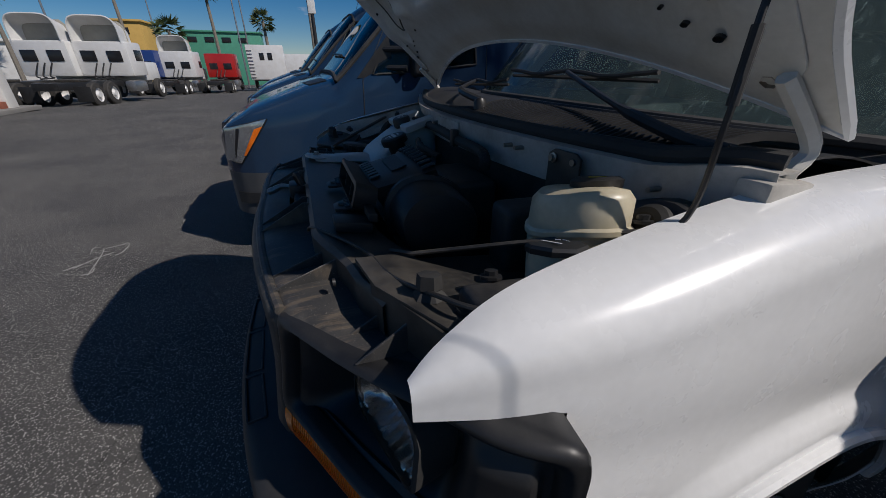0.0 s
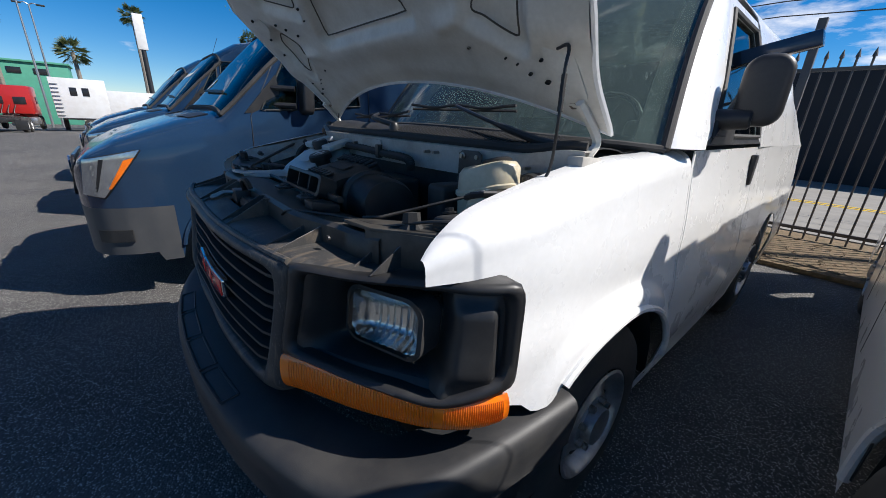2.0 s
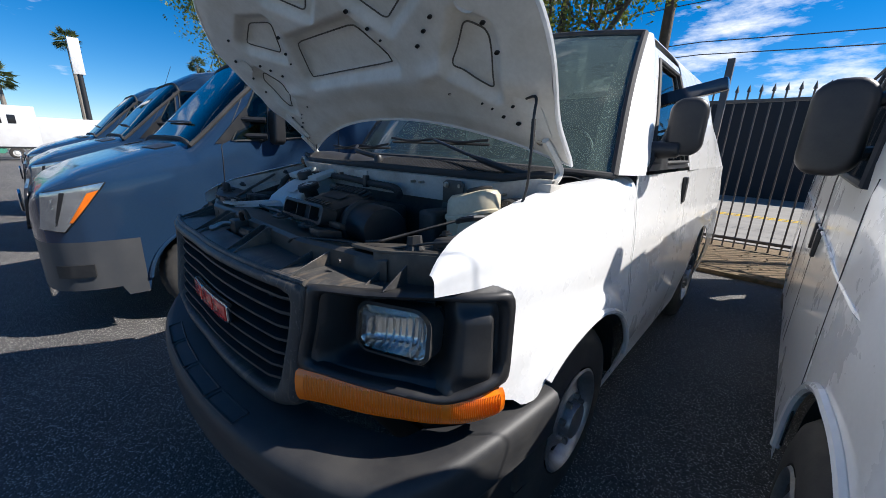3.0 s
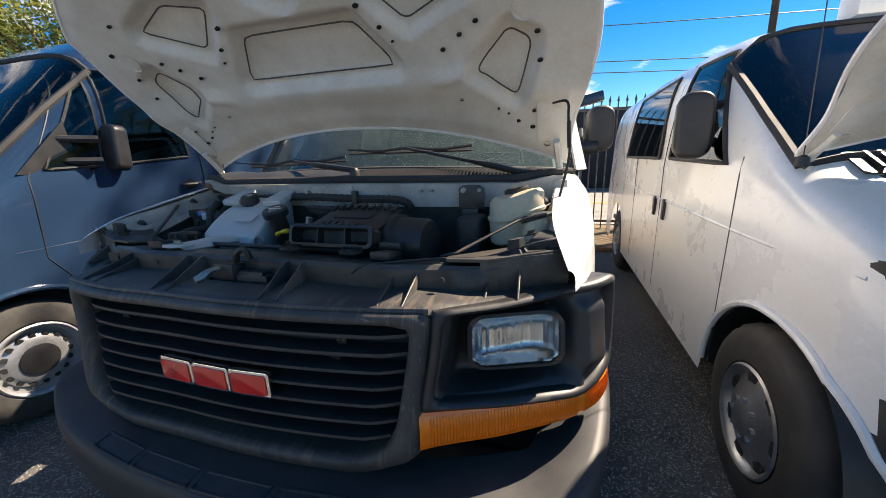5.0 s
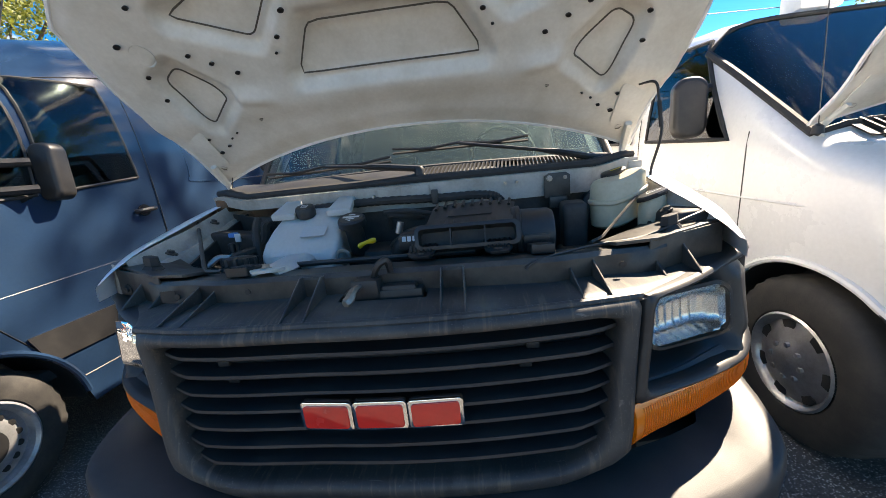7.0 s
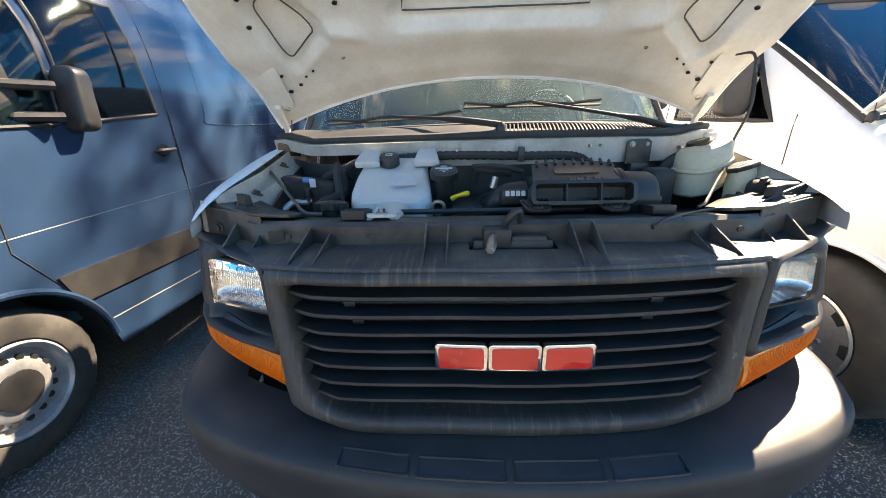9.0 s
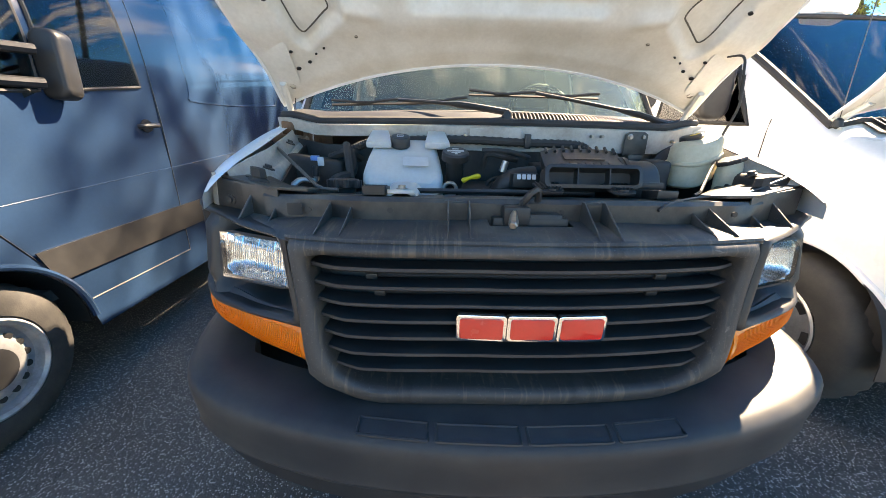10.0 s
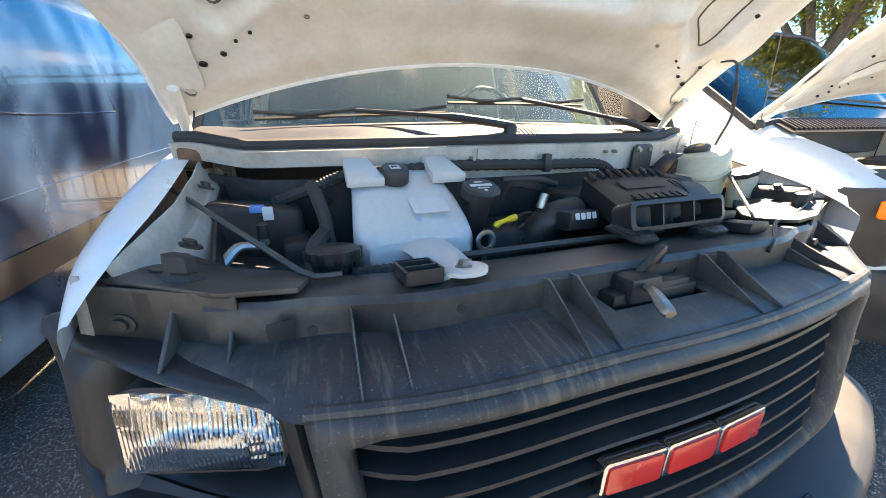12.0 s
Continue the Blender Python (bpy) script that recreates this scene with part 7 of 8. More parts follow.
    for x in (-0.45, 0.45):
        bm = bmesh.new()
        box(bm, (cx + x, y0 + 1.75, 1.05), (0.5, 0.45, 0.2), 0.05)
        box(bm, (cx + x, y0 + 1.98, 1.37), (0.46, 0.13, 0.6), 0.05)
        part("seat", bm, SEAT, v)
    # mesh divider behind the seats
    bm = bmesh.new()
    for k in range(18):
        tube(bm, [(cx - 0.75 + 0.085 * k, y0 + 2.25, 1.3), (cx - 0.75 + 0.085 * k, y0 + 2.25, 1.95)], 0.003, 4)
    for k in range(8):
        tube(bm, [(cx - 0.75, y0 + 2.25, 1.3 + 0.08 * k), (cx + 0.75, y0 + 2.25, 1.3 + 0.08 * k)], 0.003, 4)
    part("mesh_divider", bm, STEEL, v, "wire mesh divider", kind="stuff")
    bm = bmesh.new()
    box(bm, (cx, y0 + 3.0, 0.5), (1.7, 4.6, 0.06), 0.005)
    part("floor_pan", bm, ENGINE, v)


second_van()


# ---- iron fence at the back ----
FY = 7.0
fence = thing("iron_fence", "brown painted iron fence with pointed pickets", "fence")
bm = bmesh.new()
lathe(bm, [(0.012, 0.0), (0.012, 2.33), (0.024, 2.335), (0.019, 2.37), (0.0, 2.44)], Matrix.Identity(4), 6)
picket_mesh = None
for k in range(190):
    x = -14.0 + 0.14 * k
    if picket_mesh is None:
        first = part("picket", bm, FENCE, fence)
        picket_mesh = first.data
        first.location = (x, FY, 0.03)
    else:
        o = new("picket", picket_mesh)
        o.parent = fence
        o.location = (x, FY, 0.03)
for z in (0.20, 2.24):
    bm = bmesh.new()
    box(bm, (-0.77, FY, z), (26.6, 0.04, 0.045), 0.004)
    part("rail", bm, FENCE, fence)
for x in (-13.5, -10.8, -8.0, -5.2, -2.4, 0.41, 3.2, 6.0, 8.8, 11.6):
    bm = bmesh.new()
    box(bm, (x, FY - 0.01, 1.42), (0.09, 0.09, 2.84), 0.004)
    part("post", bm, FENCE, fence)
# street behind the fence, with its verge and a dark screen wall across it
VERGE = material("leaf_litter", (0.20, 0.13, 0.07), 0.95, second=(0.08, 0.07, 0.03), scale=14, fine=40, amount=0.9, bump=0.8, depth=0.01)
STREET = material("pale_street", (0.26, 0.25, 0.23), 0.9, second=(0.18, 0.17, 0.16), scale=2, fine=80, amount=0.6, bump=0.4)
bm = bmesh.new()
box(bm, (-3, 6.35, 0.03), (34, 2.1, 0.06), 0.02)
tagged(part("verge", bm, VERGE), "earth verge with dry leaves", "verge", kind="structure")
bm = bmesh.new()
box(bm, (-3, 12.35, 0.02), (90, 9.5, 0.04))
tagged(part("road", bm, STREET), "pale concrete street", "road", kind="structure")
for y in (11.3, 11.55):
    bm = bmesh.new()
    box(bm, (-3, y, 0.043), (90, 0.10, 0.004))
    tagged(part("road_marking", bm, YELLOW), "yellow centre line on the street", "marking", kind="structure")
SCREENING = material("dark_screening", (0.020, 0.026, 0.034), 0.8, second=(0.03, 0.036, 0.044), scale=3, fine=200, amount=0.6, bump=0.2)
bm = bmesh.new()
box(bm, (-3, 17.2, 1.7), (90, 0.12, 3.4), 0.01)
tagged(part("screen_wall", bm, SCREENING), "dark windscreen cloth fence across the street", "wall", kind="structure")
litter = bmesh.new()
rnd = random.Random(5)
for k in range(900):
    x, y = rnd.uniform(-9, 7.5), FY - rnd.uniform(0.05, 1.75)
    a = rnd.uniform(0, 6.28)
    r = rnd.uniform(0.02, 0.05)
    vs = [litter.verts.new((x + r * math.cos(a + q) * (1 if i % 2 == 0 else 0.5), y + r * math.sin(a + q) * (1 if i % 2 == 0 else 0.5), 0.062 + rnd.uniform(0, 0.02) if y > 5.3 else 0.006 + rnd.uniform(0, 0.02))) for i, q in enumerate((0, 1.57, 3.14, 4.71))]
    litter.faces.new(vs)
tagged(part("fallen_leaves", litter, VERGE), "scattered dry brown leaves by the fence", "leaves", kind="stuff")

# ---- trees ----
def leaf_material(name, a, b):
    m = bpy.data.materials.new(name)
    m.use_nodes = True
    t = m.node_tree
    p = t.nodes["Principled BSDF"]
    g = t.nodes.new("ShaderNodeNewGeometry")
    r = t.nodes.new("ShaderNodeValToRGB")
    r.color_ramp.elements[0].color, r.color_ramp.elements[1].color = (*a, 1), (*b, 1)
    t.links.new(g.outputs["Random Per Island"], r.inputs[0])
    t.links.new(r.outputs[0], p.inputs["Base Color"])
    p.inputs["Roughness"].default_value = 0.5
    p.inputs["Transmission Weight"].default_value = 0.0
    out = t.nodes["Material Output"]
    tl = t.nodes.new("ShaderNodeBsdfTranslucent")
    mx = t.nodes.new("ShaderNodeMixShader")
    mx.inputs[0].default_value = 0.35
    t.links.new(r.outputs[0], tl.inputs[0])
    t.links.new(p.outputs[0], mx.inputs[1])
    t.links.new(tl.outputs[0], mx.inputs[2])
    t.links.new(mx.outputs[0], out.inputs[0])
    return m


LEAF = leaf_material("oak_leaves", (0.07, 0.10, 0.018), (0.22, 0.23, 0.04))
FROND = leaf_material("palm_fronds", (0.045, 0.075, 0.025), (0.12, 0.14, 0.05))


def tree(x, y, h, spread, seed, n=5200, label="spreading street tree with small green leaves", zbase=0.0, split=0.30, rise=(0.25, 0.58), girth=1.0):
    r = random.Random(seed)
    tr = thing("tree", label, "tree", "trees behind the fence")
    bm = bmesh.new()
    fork = Vector((x + r.uniform(-0.2, 0.2), y, zbase + h * split))
    tube(bm, spline([(x, y, zbase - 0.1), (x + 0.05, y + 0.05, zbase + h * 0.15), fork], 5), [(0.22 - 0.008 * k) * girth for k in range(11)], 10)
    ends = []
    for k in range(6):
        a = 2 * math.pi * (k + r.uniform(-0.3, 0.3)) / 6
        e = fork + Vector((math.cos(a) * spread * r.uniform(0.45, 0.8), math.sin(a) * spread * r.uniform(0.45, 0.8), h * r.uniform(*rise)))
        mid = fork.lerp(e, 0.5) + Vector((0, 0, -0.05 * h * r.random()))
        tube(bm, spline([fork, mid, e], 5), [0.12 - 0.009 * j for j in range(11)], 7)
        ends.append((mid, 0.7))
        ends.append((e, 1.0))
        for q in range(3):
            e2 = e + Vector((r.uniform(-1, 1), r.uniform(-1, 1), r.uniform(-0.3, 0.7))) * spread * 0.35
            tube(bm, spline([mid.lerp(e, 0.6), (mid + e2) / 2 + Vector((0, 0, 0.1)), e2], 3), [0.05 - 0.006 * j for j in range(7)], 5)
            ends.append((e2, 0.9))
    part("trunk", bm, BARK, tr)
    verts, faces = [], []
    for k in range(n):
        c, s = r.choice(ends)
        # clumps of leaves round the twig ends, thinner outwards
        d = Vector((r.gauss(0, 1), r.gauss(0, 1), r.gauss(0, 0.7))) * spread * 0.17 * s
        p = c + d
        sz = r.uniform(0.06, 0.14)
        n1 = Vector((r.gauss(0, 1), r.gauss(0, 1), r.gauss(0.6, 1))).normalized()
        t1 = n1.orthogonal().normalized()
        t1.rotate(Matrix.Rotation(r.uniform(0, 6.28), 3, n1))
        t2 = n1.cross(t1)
        for j in range(3):
            o = p + (t1 * r.uniform(-1, 1) + t2 * r.uniform(-1, 1) + n1 * r.uniform(-0.5, 0.5)) * sz * 1.3
            b = len(verts)
            ang = r.uniform(0, 6.28)
            ax, ay = (t1 * math.cos(ang) + t2 * math.sin(ang)), (t2 * math.cos(ang) - t1 * math.sin(ang)) + n1 * r.uniform(-0.5, 0.5)
            verts += [o - ax * sz * 0.6, o + ay * sz * 0.3, o + ax * sz * 0.6, o - ay * sz * 0.3]
            faces.append((b, b + 1, b + 2, b + 3))
    me = bpy.data.meshes.new("crown")
    me.from_pydata([tuple(v) for v in verts], [], faces)
    me.materials.append(LEAF)
    cr = new("crown", me)
    cr.parent = tr
    tagged(cr, "", kind="stuff")
    return tr


tree(-13.4, 8.5, 8.8, 3.4, 11)
tree(-20.5, 7.6, 8.6, 3.2, 18)
tree(-3.6, 9.2, 9.4, 2.8, 12)
tree(13.0, 11.4, 10.5, 3.2, 15, n=4200)
# added tree: its unseen high crown only dapples the vans with shade
tree(5.0, 9.6, 15.0, 2.0, 21, n=800, label="tall slender tree added to cast dappled shade", split=0.66, rise=(0.10, 0.24), girth=0.4)
tree(12.0, 6.4, 8.4, 3.0, 14)
tree(14.4, 6.2, 8.8, 3.0, 16)


def palm(x, y, h, seed, r_crown=1.9, bushy=1.0):
    r = random.Random(seed)
    zb = ground_z(x, y)
    p = thing("palm_tree", "tall fan palm with a thin grey trunk", "palm tree", "palms on the skyline")
    bm = bmesh.new()
    tube(bm, spline([(x, y, zb - 0.2), (x + 0.1, y + 0.1, zb + h * 0.5), (x, y, zb + h)], 6), [0.26 - 0.008 * k for k in range(13)], 8)
    part("trunk", bm, PALM_BARK, p)
    verts, faces = [], []
    top = Vector((x, y, zb + h))
    for k in range(int(46 * bushy)):
        a = r.uniform(0, 6.28)
        el = r.uniform(-1.0, 1.3)
        d = Vector((math.cos(a) * math.cos(el), math.sin(a) * math.cos(el), math.sin(el)))
        stem = top + d * r_crown * 0.45
        side = d.cross(Vector((0, 0, 1))).normalized() if abs(d.z) < 0.98 else Vector((1, 0, 0))
        up = side.cross(d)
        for j in range(11):
            f = (j - 5) / 5 * 1.15
            e = (d * math.cos(f) + side * math.sin(f)).normalized()
            tip = stem + e * r_crown * r.uniform(0.45, 0.62) + Vector((0, 0, -0.18 * r_crown * abs(f)))
            w = 0.05 * r_crown
            b = len(verts)
            verts += [stem, stem.lerp(tip, 0.5) + up * w + side * w * 0.5, tip, stem.lerp(tip, 0.5) - side * w * 0.5]
            faces.append((b, b + 1, b + 2, b + 3))
    me = bpy.data.meshes.new("crown")
    me.from_pydata([tuple(v) for v in verts], [], faces)
    me.materials.append(FROND)
    c = new("crown", me)
    c.parent = p
    tagged(c, "", kind="stuff")


EYE0 = Vector((1.15, 0.25, 1.43))


def out_at(az, d):
    """A place d metres from the walk along a bearing from the x axis."""
    return EYE0.x + d * math.cos(radians(az)), EYE0.y + d * math.sin(radians(az))


for az, d, slope, rc, sd in ((-154.2, 62, 0.104, 1.9, 2), (-163.4, 68, 0.144, 2.0, 1), (-167.5, 58, 0.062, 2.4, 5), (-172.0, 66, 0.134, 2.1, 3), (-177.6, 60, 0.086, 2.1, 4), (-183.2, 66, 0.160, 2.0, 7), (-194.5, 80, 0.148, 2.0, 8)):
    x, y = out_at(az, d)
    palm(x, y, 1.43 + slope * d - ground_z(x, y), sd, 0.8 * rc)

# ---- far side of the yard ----
PAINT = {"white": material("truck_white", (0.74, 0.74, 0.73), 0.4, second=(0.6, 0.58, 0.54), scale=2, amount=0.5, bump=0.02, coat=0.3),
         "red": material("truck_red", (0.42, 0.015, 0.012), 0.35, scale=2, amount=0.4, bump=0.02, coat=0.4),
         "blue": material("truck_blue", (0.02, 0.05, 0.20), 0.35, scale=2, amount=0.4, bump=0.02, coat=0.4)}
FAIRING = material("fairing_inside", (0.42, 0.40, 0.34), 0.7, scale=2, amount=0.5, bump=0.1)


def truck_wheel(parent, c, ax):
    bm = bmesh.new()
    a = Vector(c) - ax * 0.14
    lathe(bm, [(0.28, 0.0), (0.46, 0.02), (0.50, 0.06), (0.50, 0.22), (0.46, 0.26), (0.28, 0.28)], frame_of(a, Vector(c) + ax), 24, caps=False)
    w = part("wheel", bm, TYRE, parent)
    bm = bmesh.new()
    lathe(bm, [(0.29, 0.02), (0.26, 0.10), (0.16, 0.16), (0.12, 0.20), (0.0, 0.20)], frame_of(a, Vector(c) + ax), 20, caps=False)
    lathe(bm, [(0.29, 0.26), (0.26, 0.18), (0.16, 0.22), (0.12, 0.30), (0.0, 0.30)], frame_of(a, Vector(c) + ax), 20, caps=False)
    part("rim", bm, PAINT["white"], w)


def tractor(x, y, yaw, paint, sleeper, label, fairing=True):
    """A road tractor unit seen from behind; yaw: degrees its nose points from the x axis."""
    t = thing("truck_tractor", label, "truck", "parked trucks")
    z0 = ground_z(x, y)
    M = Matrix.Translation((x, y, z0)) @ Matrix.Rotation(radians(yaw), 4, "Z")
    P = PAINT[paint]

    def bx(name, c, s, mat, bev=0.05, label2="", parent=None):
        bm = bmesh.new()
        box(bm, c, s, bev)
        bm.transform(M)
        return part(name, bm, mat, parent or t, label2)
    h = 1.9 if sleeper else 1.55
    cabl = 2.3 if sleeper else 1.5
    cab = bx("cab", (1.0 + cabl / 2, 0, 1.15 + h / 2), (cabl, 2.3, h), P, 0.12)
    bx("bonnet", (1.0 + cabl + 0.9, 0, 1.35), (1.8, 1.9, 0.95), P, 0.18)
    bx("chassis", (-1.2, 0, 0.85), (4.8, 0.9, 0.28), BLACK, 0.02)
    bx("fifth_wheel", (-1.8, 0, 1.05), (0.9, 0.9, 0.10), DARK_METAL, 0.03)
    bx("tank", (1.2, -1.0, 0.70), (1.3, 0.5, 0.55), ALLOY, 0.18)
    bx("tank", (1.2, 1.0, 0.70), (1.3, 0.5, 0.55), ALLOY, 0.18)
    for sy in (-0.55, 0.55):
        wn2 = bx("rear_window", (0.985, sy, 2.05), (0.03, 0.62, 0.48), BLACK_GLOSS, 0.01, "dark rear cab window")
    for sy in (-1.155, 1.155):
        bx("side_window", (1.0 + cabl - 0.55, sy, 2.1), (0.7, 0.02, 0.5), BLACK_GLOSS, 0.008)
    for k in range(3):
        bm = bmesh.new()
        y1 = -0.3 + 0.3 * k
        tube(bm, [M @ p for p in spline([Vector((0.96, y1, 1.75)), Vector((0.75, y1 + 0.15, 1.2)), Vector((0.6, y1 - 0.1, 1.1)), Vector((0.3, 0, 1.05))], 5)], 0.03, 6)
        part("air_line", bm, BLACK, t)
    if fairing:
        bm = bmesh.new()

        def fn(u, v):
            a = math.pi * u
            n = 4.5
            cx2, sz = math.cos(a), math.sin(a)
            yy = -1.05 * math.copysign(abs(cx2) ** (2 / n), cx2)
            zz = 1.15 + h - 0.1 + 1.2 * abs(sz) ** (2 / n)
            return M @ Vector((1.0 + 1.2 * v, yy * (1 - 0.12 * v), zz - 0.5 * v * abs(sz)))
        grid(bm, fn, 24, 6, 0.05)
        f = part("roof_fairing", bm, P, t, "open-backed roof fairing")
        bm = bmesh.new()
        slab(bm, [(-1.02, 0), (1.02, 0), (1.0, 0.8), (0.8, 1.0), (-0.8, 1.0), (-1.0, 0.8)], M @ axes((1.75, 0, 1.15 + h - 0.1), (0, 1, 0), (0, 0, 1)), 0.02)
        part("fairing_inside", bm, FAIRING, f)
    for xx in (-2.4, -1.2, 3.6):
        for sy in (-1.0, 1.0):
            truck_wheel(t, M @ Vector((xx, sy, 0.5)), (M.to_3x3() @ Vector((0, math.copysign(1, sy), 0))).normalized())
    for sy in (-0.95, 0.95):
        bx("mud_flap", (-3.1, sy, 0.55), (0.02, 0.6, 0.6), BLACK, 0.004)
    return t


x, y = out_at(-155.0, 26.5)
tractor(x, y, 168, "white", False, "white day-cab road tractor with a roof fairing")
x, y = out_at(-159.8, 25.5)
tractor(x, y, 172, "white", False, "white day-cab road tractor with a pale roof fairing")
x, y = out_at(-163.2, 38.0)
tractor(x, y, 172, "blue", True, "dark blue sleeper tractor behind the white ones", False)
x, y = out_at(-167.0, 38.0)
tractor(x, y, 176, "white", True, "white sleeper tractor in the far row", True)
x, y = out_at(-171.6, 40.0)
tractor(x, y, 178, "red", True, "red sleeper road tractor", False)

# box trailer with rear doors and a ladder
bm = bmesh.new()
bx_, by_ = out_at(-177.2, 42.0)
zb = ground_z(bx_, by_)
box(bm, (bx_ - 2.0, by_, zb + 2.45), (4.5, 3.2, 2.9), 0.05)
trl = tagged(part("box_truck", bm, PAINT["white"]), "white box truck with rear windows and a ladder", "truck", "parked trucks")
for dy in (-0.35, 0.35):
    bm = bmesh.new()
    box(bm, (bx_ + 0.26, by_ + dy, zb + 2.95), (0.03, 0.4, 0.6), 0.02)
    part("rear_window", bm, BLACK_GLOSS, trl)
for k in range(9):
    bm = bmesh.new()
    box(bm, (bx_ + 0.30, by_ - 1.35, zb + 1.2 + 0.28 * k), (0.05, 0.45, 0.04), 0.008)
    part("ladder_rung", bm, ALLOY, trl)
for dy in (-1.3, 1.3):
    truck_wheel(trl, (bx_ - 1.2, by_ + dy, zb + 0.5), Vector((0, math.copysign(1, dy), 0)))
bm = bmesh.new()
box(bm, (bx_ - 0.6, by_, zb + 0.95), (2.0, 2.6, 0.12), 0.02)
part("tail_deck", bm, BLACK, trl)
# long white trailer behind
bm = bmesh.new()
x, y = out_at(-181.5, 52.0)
box(bm, (x, y, ground_z(x, y) + 2.35), (2.6, 9.5, 2.7), 0.05)
tr2 = tagged(part("trailer", bm, PAINT["white"]), "long white box trailer", "trailer", "parked trucks")
for dy in (-3.5, -2.3, 3.4):
    truck_wheel(tr2, (x + 1.25, y + dy, ground_z(x, y) + 0.5), Vector((1, 0, 0)))
bm = bmesh.new()
box(bm, (x, y, ground_z(x, y) + 1.0), (2.2, 9.0, 0.25), 0.02)
part("trailer_chassis", bm, BLACK, tr2)

# low white office with a canopy post
OFF = thing("office_building", "low white painted block building with a canopy", "building")
bx0, by0 = -15.2, -10.1
zb = ground_z(bx0, by0)
M = Matrix.Translation((bx0, by0, zb))


def off(name, c, s, mat, bev=0.02, parent=None, label=""):
    bm = bmesh.new()
    box(bm, c, s, bev)
    bm.transform(M)
    return part(name, bm, mat, parent or OFF, label)


off("wall", (2.2, -1.5, 0.55), (4.4, 3.0, 1.1), STUCCO)
# black block behind the panes, its colour standing in for the unlit room
off("wall", (2.2, -1.65, 2.15), (4.4, 2.7, 2.2), BLACK)
off("canopy", (1.35, -0.9, 3.75), (6.1, 4.4, 1.0), STUCCO, 0.03)
off("canopy_soffit", (1.35, -0.9, 3.22), (5.9, 4.2, 0.06), STUCCO)
off("canopy_post", (-1.4, 0.95, 1.62), (0.5, 0.5, 3.25), STUCCO, 0.02)
off("wall", (0.1, -0.15, 2.15), (0.2, 0.3, 2.2), STUCCO)
for k in range(6):
    off("mullion", (0.4 + 0.75 * k, -0.14, 2.17), (0.06, 0.10, 2.1), ALLOY, 0.008)
off("window_rail", (2.2, -0.14, 1.40), (4.2, 0.09, 0.05), ALLOY, 0.006)
off("window_sill", (2.2, -0.10, 1.13), (4.4, 0.26, 0.07), STUCCO, 0.01)
bm = bmesh.new()
box(bm, (2.2, -0.20, 2.17), (4.2, 0.012, 2.08))
bm.transform(M)
part("window_pane", bm, GLASS, OFF, "dark office windows")
off("kerb", (1.2, 0.75, 0.07), (7.0, 1.5, 0.14), STREET, 0.02)
BRICK = material("red_brick", (0.30, 0.10, 0.06), 0.85, scale=9, amount=0.6, bump=0.3)
off("brick_block", (-1.1, 1.0, 0.24), (0.35, 0.30, 0.22), BRICK, 0.02)

# skyline: green and yellow buildings, pole sign, lamp poles
GREEN = material("green_roof", (0.07, 0.30, 0.20), 0.6, scale=1, amount=0.4, bump=0.1)
YEL = material("yellow_wall", (0.60, 0.38, 0.10), 0.8, scale=1, amount=0.4, bump=0.1)


def block(az, d, w, h, mat, label, depth=8.0, z0=0.0):
    x, y = out_at(az, d)
    b = thing("far_building", label, "building", "skyline")
    bm = bmesh.new()
    box(bm, (x - depth / 2, y, ground_z(x, y) + z0 + h / 2), (depth, w, h), 0.05)
    part("wall", bm, mat, b)
    bm = bmesh.new()
    box(bm, (x - depth / 2, y, ground_z(x, y) + z0 + h + 0.15), (depth + 0.6, w + 0.6, 0.3), 0.04)
    part("roof", bm, mat, b)
    for k in range(int(w / 3)):
        bm = bmesh.new()
        box(bm, (x + 0.05, y - w / 2 + 1.6 + 3 * k, ground_z(x, y) + z0 + h - 1.3), (0.12, 1.6, 0.9), 0.02)
        part("window", bm, BLACK_GLOSS, b)
    return b


block(-172.8, 95, 14, 9.6, GREEN, "green-roofed low building on the skyline")
block(-163.7, 85, 4.2, 9.6, YEL, "yellow building on the skyline")
block(-150, 70, 14, 5.0, STUCCO, "low pale building on the skyline")

sx, sy = out_at(-183.6, 60)
zb = ground_z(sx, sy)
sg2 = thing("pole_sign", "tall blank white pole sign", "sign")
bm = bmesh.new()
cyl(bm, (sx, sy, zb), (sx, sy, 7.8), 0.28, 0.24, 16)
part("pole", bm, BLACK, sg2)
bm = bmesh.new()
box(bm, (sx, sy, 9.5), (0.6, 0.95, 3.7), 0.06)
part("sign_panel", bm, PAINT["white"], sg2)


def light_pole(az, d, h, arm, label, double=False):
    x, y = out_at(az, d)
    zb = ground_z(x, y)
    p = thing("street_lamp", label, "street lamp", "lamp poles")
    bm = bmesh.new()
    tube(bm, [(x, y, zb), (x, y, zb + h * 0.5), (x, y, zb + h)], [0.12, 0.10, 0.07], 8)
    part("pole", bm, ALLOY, p)
    for s in ((-1, 1) if double else (1,)):
        bm = bmesh.new()
        tube(bm, spline([(x, y, zb + h - 0.1), (x, y + s * arm * 0.5, zb + h + 0.12), (x, y + s * arm, zb + h + 0.05)], 4), 0.05, 6)
        part("arm", bm, ALLOY, p)
        bm = bmesh.new()
        box(bm, (x, y + s * (arm + 0.3), zb + h + 0.02), (0.3, 0.7, 0.16), 0.05)
        part("lamp_head", bm, BLACK, p)


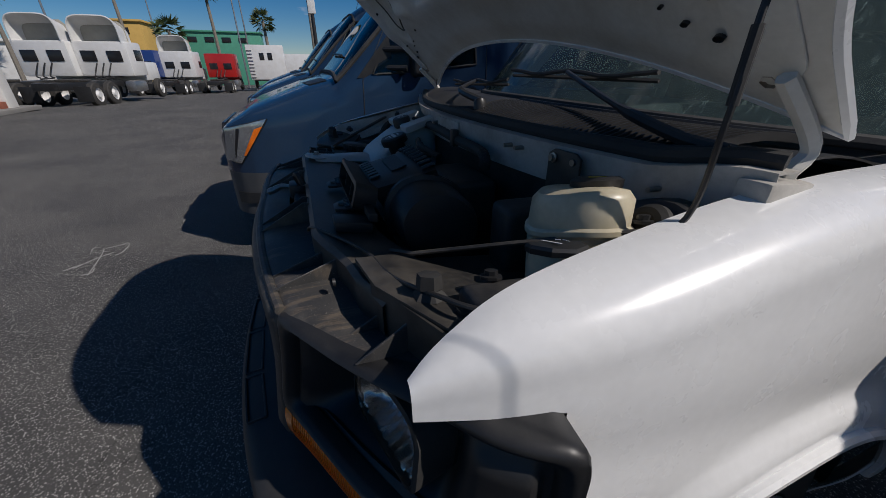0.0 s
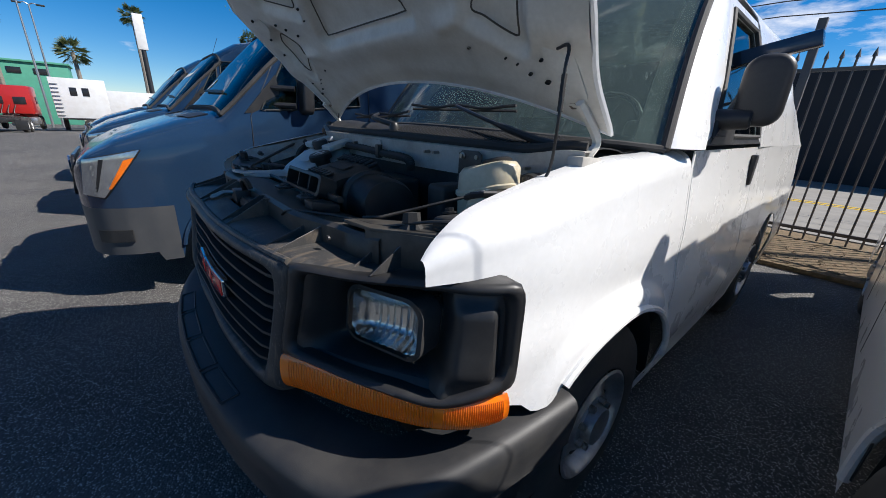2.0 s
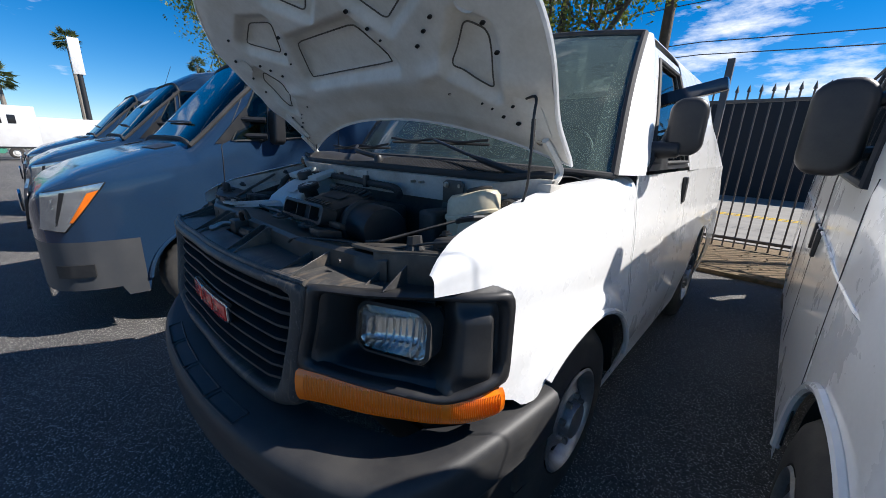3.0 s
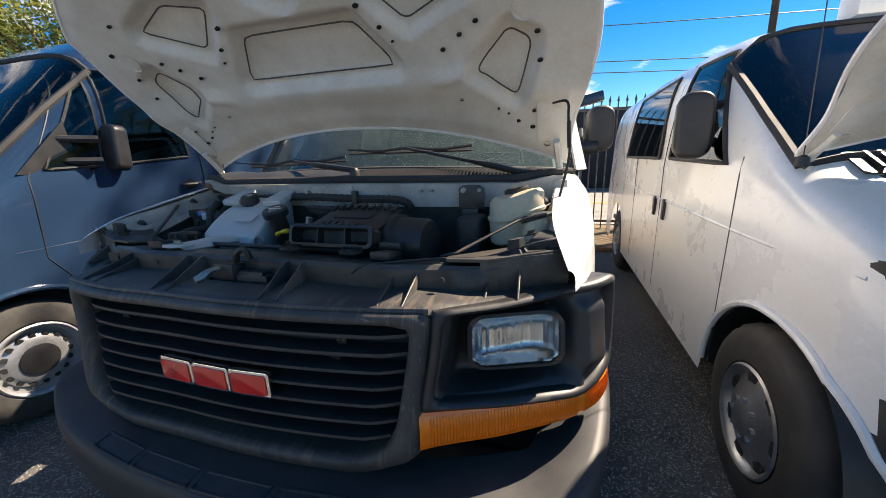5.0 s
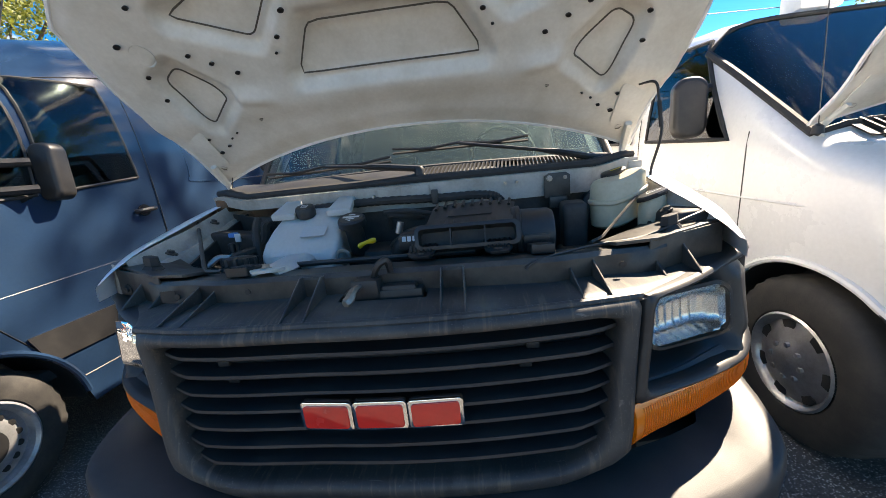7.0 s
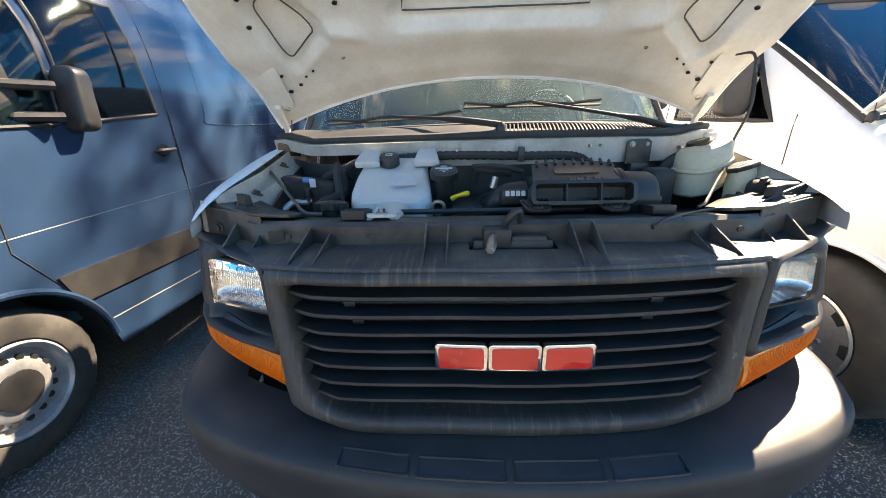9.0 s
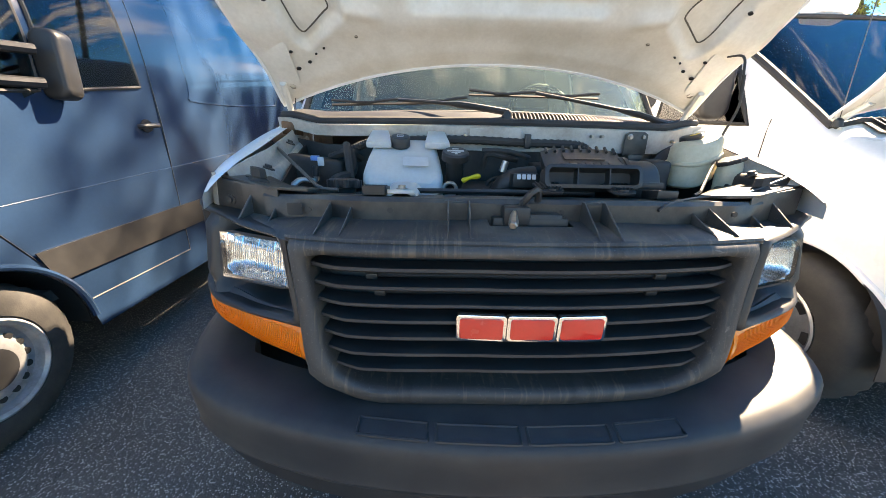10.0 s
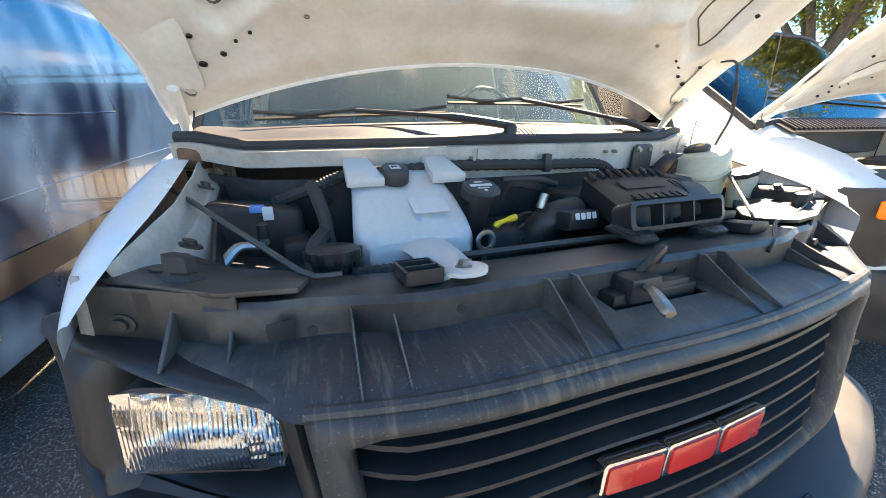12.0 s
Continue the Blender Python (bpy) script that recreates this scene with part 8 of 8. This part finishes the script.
light_pole(-157.7, 48, 8.2, 0.4, "short twin-headed lamp pole", True)
light_pole(-166.2, 72, 13.4, 0.6, "slim grey lamp pole")
light_pole(-174.6, 60, 13.2, 0.3, "tall bare pole with lamps")
light_pole(-175.4, 64, 12.6, 0.6, "slim grey lamp pole", True)
light_pole(-193.0, 40, 5.9, 0.8, "lamp pole behind the vans")



def far_van(cx, y0):
    """A plain white cargo van beyond the second one."""
    v = thing("cargo_van", "plain white cargo van parked beyond the open one", "van", "parked vans")
    W = lambda y: along(y - y0, (0.0, 0.1, 0.3, 0.8, 5.2, 5.4), (0.72, 0.86, 0.95, 0.99, 0.985, 0.94))
    top = lambda y: along(y - y0, (0.0, 0.1, 0.5, 0.9, 1.7, 2.1, 3.0, 5.2, 5.4), (0.95, 1.08, 1.24, 1.38, 2.0, 2.12, 2.2, 2.2, 2.05))
    low = lambda y: max(arch(y, y0 + 0.8, 0.385, 0.46, 0.34), arch(y, y0 + 4.3, 0.385, 0.46, 0.34), 0.55 if y < y0 + 0.2 else 0.0)
    sh = Shell(cx, W, top, low, 1.0, belt=1.35, lean=0.08, n=7.0)
    win = [(y0 + 1.30, 1.38), (y0 + 2.2, 1.40), (y0 + 2.16, 1.95), (y0 + 1.72, 1.93)]
    part("body", sh.mesh(frange(y0, y0 + 5.4, 0.06), keep=lambda x, y, z: poly_gap((y, z), win) > -0.03), WHITE, v, "glossy white body", angle=50)
    bm = bmesh.new()
    box(bm, (cx, y0 + 0.02, 0.56), (1.75, 0.24, 0.26), 0.06)
    part("bumper", bm, TRIM, v)
    bm = bmesh.new()
    grid(bm, lambda u, w: sh.roof((2 * u - 1) * W(y0 + 1.0) * 0.9, y0 + 0.95 + 0.72 * w, 0.008), 16, 10, 0.004)
    part("windscreen", bm, BLACK_GLOSS, v)
    for sg in (-1, 1):
        part("door_window", sh.patch(win, sg, 0.004, 10, 8, 0.005), GLASS, v).visible_shadow = False
        for q in ([(y0 + 2.75, 1.05), (y0 + 4.0, 1.05), (y0 + 4.0, 1.95), (y0 + 2.75, 1.95)], [(y0 + 4.15, 1.05), (y0 + 5.1, 1.05), (y0 + 5.1, 1.95), (y0 + 4.15, 1.95)]):
            part("pressed_panel", sh.edge(q, sg, 0.008, -0.003), WHITE, v)
        for y in (1.1, 2.4):
            bm = bmesh.new()
            tube(bm, [sh.side(y0 + y, 0.45 + 0.12 * k, -0.001, sg) for k in range(13)], 0.004, 5)
            part("shut_line", bm, BLACK, v)
        for y in (0.8, 4.3):
            wheel(v, (cx + sg * 0.97, y0 + y, 0.385), sg, style="cap")
    bm = bmesh.new()
    box(bm, (cx, y0 + 2.7, 0.55), (1.7, 4.4, 0.06), 0.01)
    box(bm, (cx, y0 + 2.3, 1.3), (1.7, 0.03, 1.5), 0.005)
    part("floor_pan", bm, ENGINE, v)


far_van(5.45, 0.75)

gp = thing("grey_pole", "plain grey steel pole beside the trees", "pole")
bm = bmesh.new()
tube(bm, [(9.07, 6.75, 0), (9.07, 6.75, 4), (9.07, 6.75, 8.5)], [0.13, 0.12, 0.10], 12)
part("pole", bm, ALLOY, gp)

# utility pole and cables over the street
up = thing("utility_pole", "weathered wooden utility pole with cables", "utility pole")
bm = bmesh.new()
tube(bm, [(-1.9, 12.0, 0), (-1.9, 12.0, 5.0), (-1.9, 12.0, 9.5)], [0.16, 0.14, 0.11], 10)
part("pole", bm, BARK, up)
bm = bmesh.new()
box(bm, (-1.9, 11.9, 8.6), (1.6, 0.1, 0.12), 0.01)
part("crossarm", bm, BARK, up)
for z, y in ((8.7, 11.9), (5.3, 12.0), (4.35, 12.0), (4.05, 12.0)):
    bm = bmesh.new()
    pts = []
    for k in range(41):
        x = -43 + 2.0 * k
        sag = 0.7 * (((x + 1.9) % 40) / 20 - 1) ** 2 - 0.7
        pts.append((x, y, z + sag))
    tube(bm, pts, 0.012, 4)
    part("cable", bm, BLACK, up)

# chalk scribble on the asphalt
CHALK = material("chalk", (0.46, 0.45, 0.42), 0.95, second=(0.20, 0.19, 0.18), scale=60, fine=200, amount=0.9, bump=0.3)
bm = bmesh.new()
for pts in ([(-2.10, -1.12), (-2.04, -1.02), (-2.02, -0.93), (-2.10, -0.93), (-2.20, -1.00), (-2.12, -1.10)], [(-2.00, -0.93), (-2.2, -0.95), (-2.42, -0.99), (-2.46, -1.06), (-2.38, -1.04), (-2.36, -0.94)],
            [(-2.42, -0.98), (-2.45, -0.90), (-2.48, -0.86), (-2.38, -0.84), (-2.28, -0.86), (-2.3, -0.93)], [(-2.14, -1.05), (-2.25, -0.98), (-2.33, -0.90)]):
    q = spline([Vector((a * 1.25 + 0.37, b * 1.25 - 0.35, 0.003)) for a, b in pts], 6)
    o = bmesh.new()
    grid(o, lambda u, v: q[round(u * (len(q) - 1))] + Vector((0.011 * (v - 0.5), 0.011 * (v - 0.5), 0)), len(q) - 1, 1)
    merge(bm, o)
tagged(part("chalk_mark", bm, CHALK), "faint chalk scribble on the asphalt", "chalk mark", kind="structure")
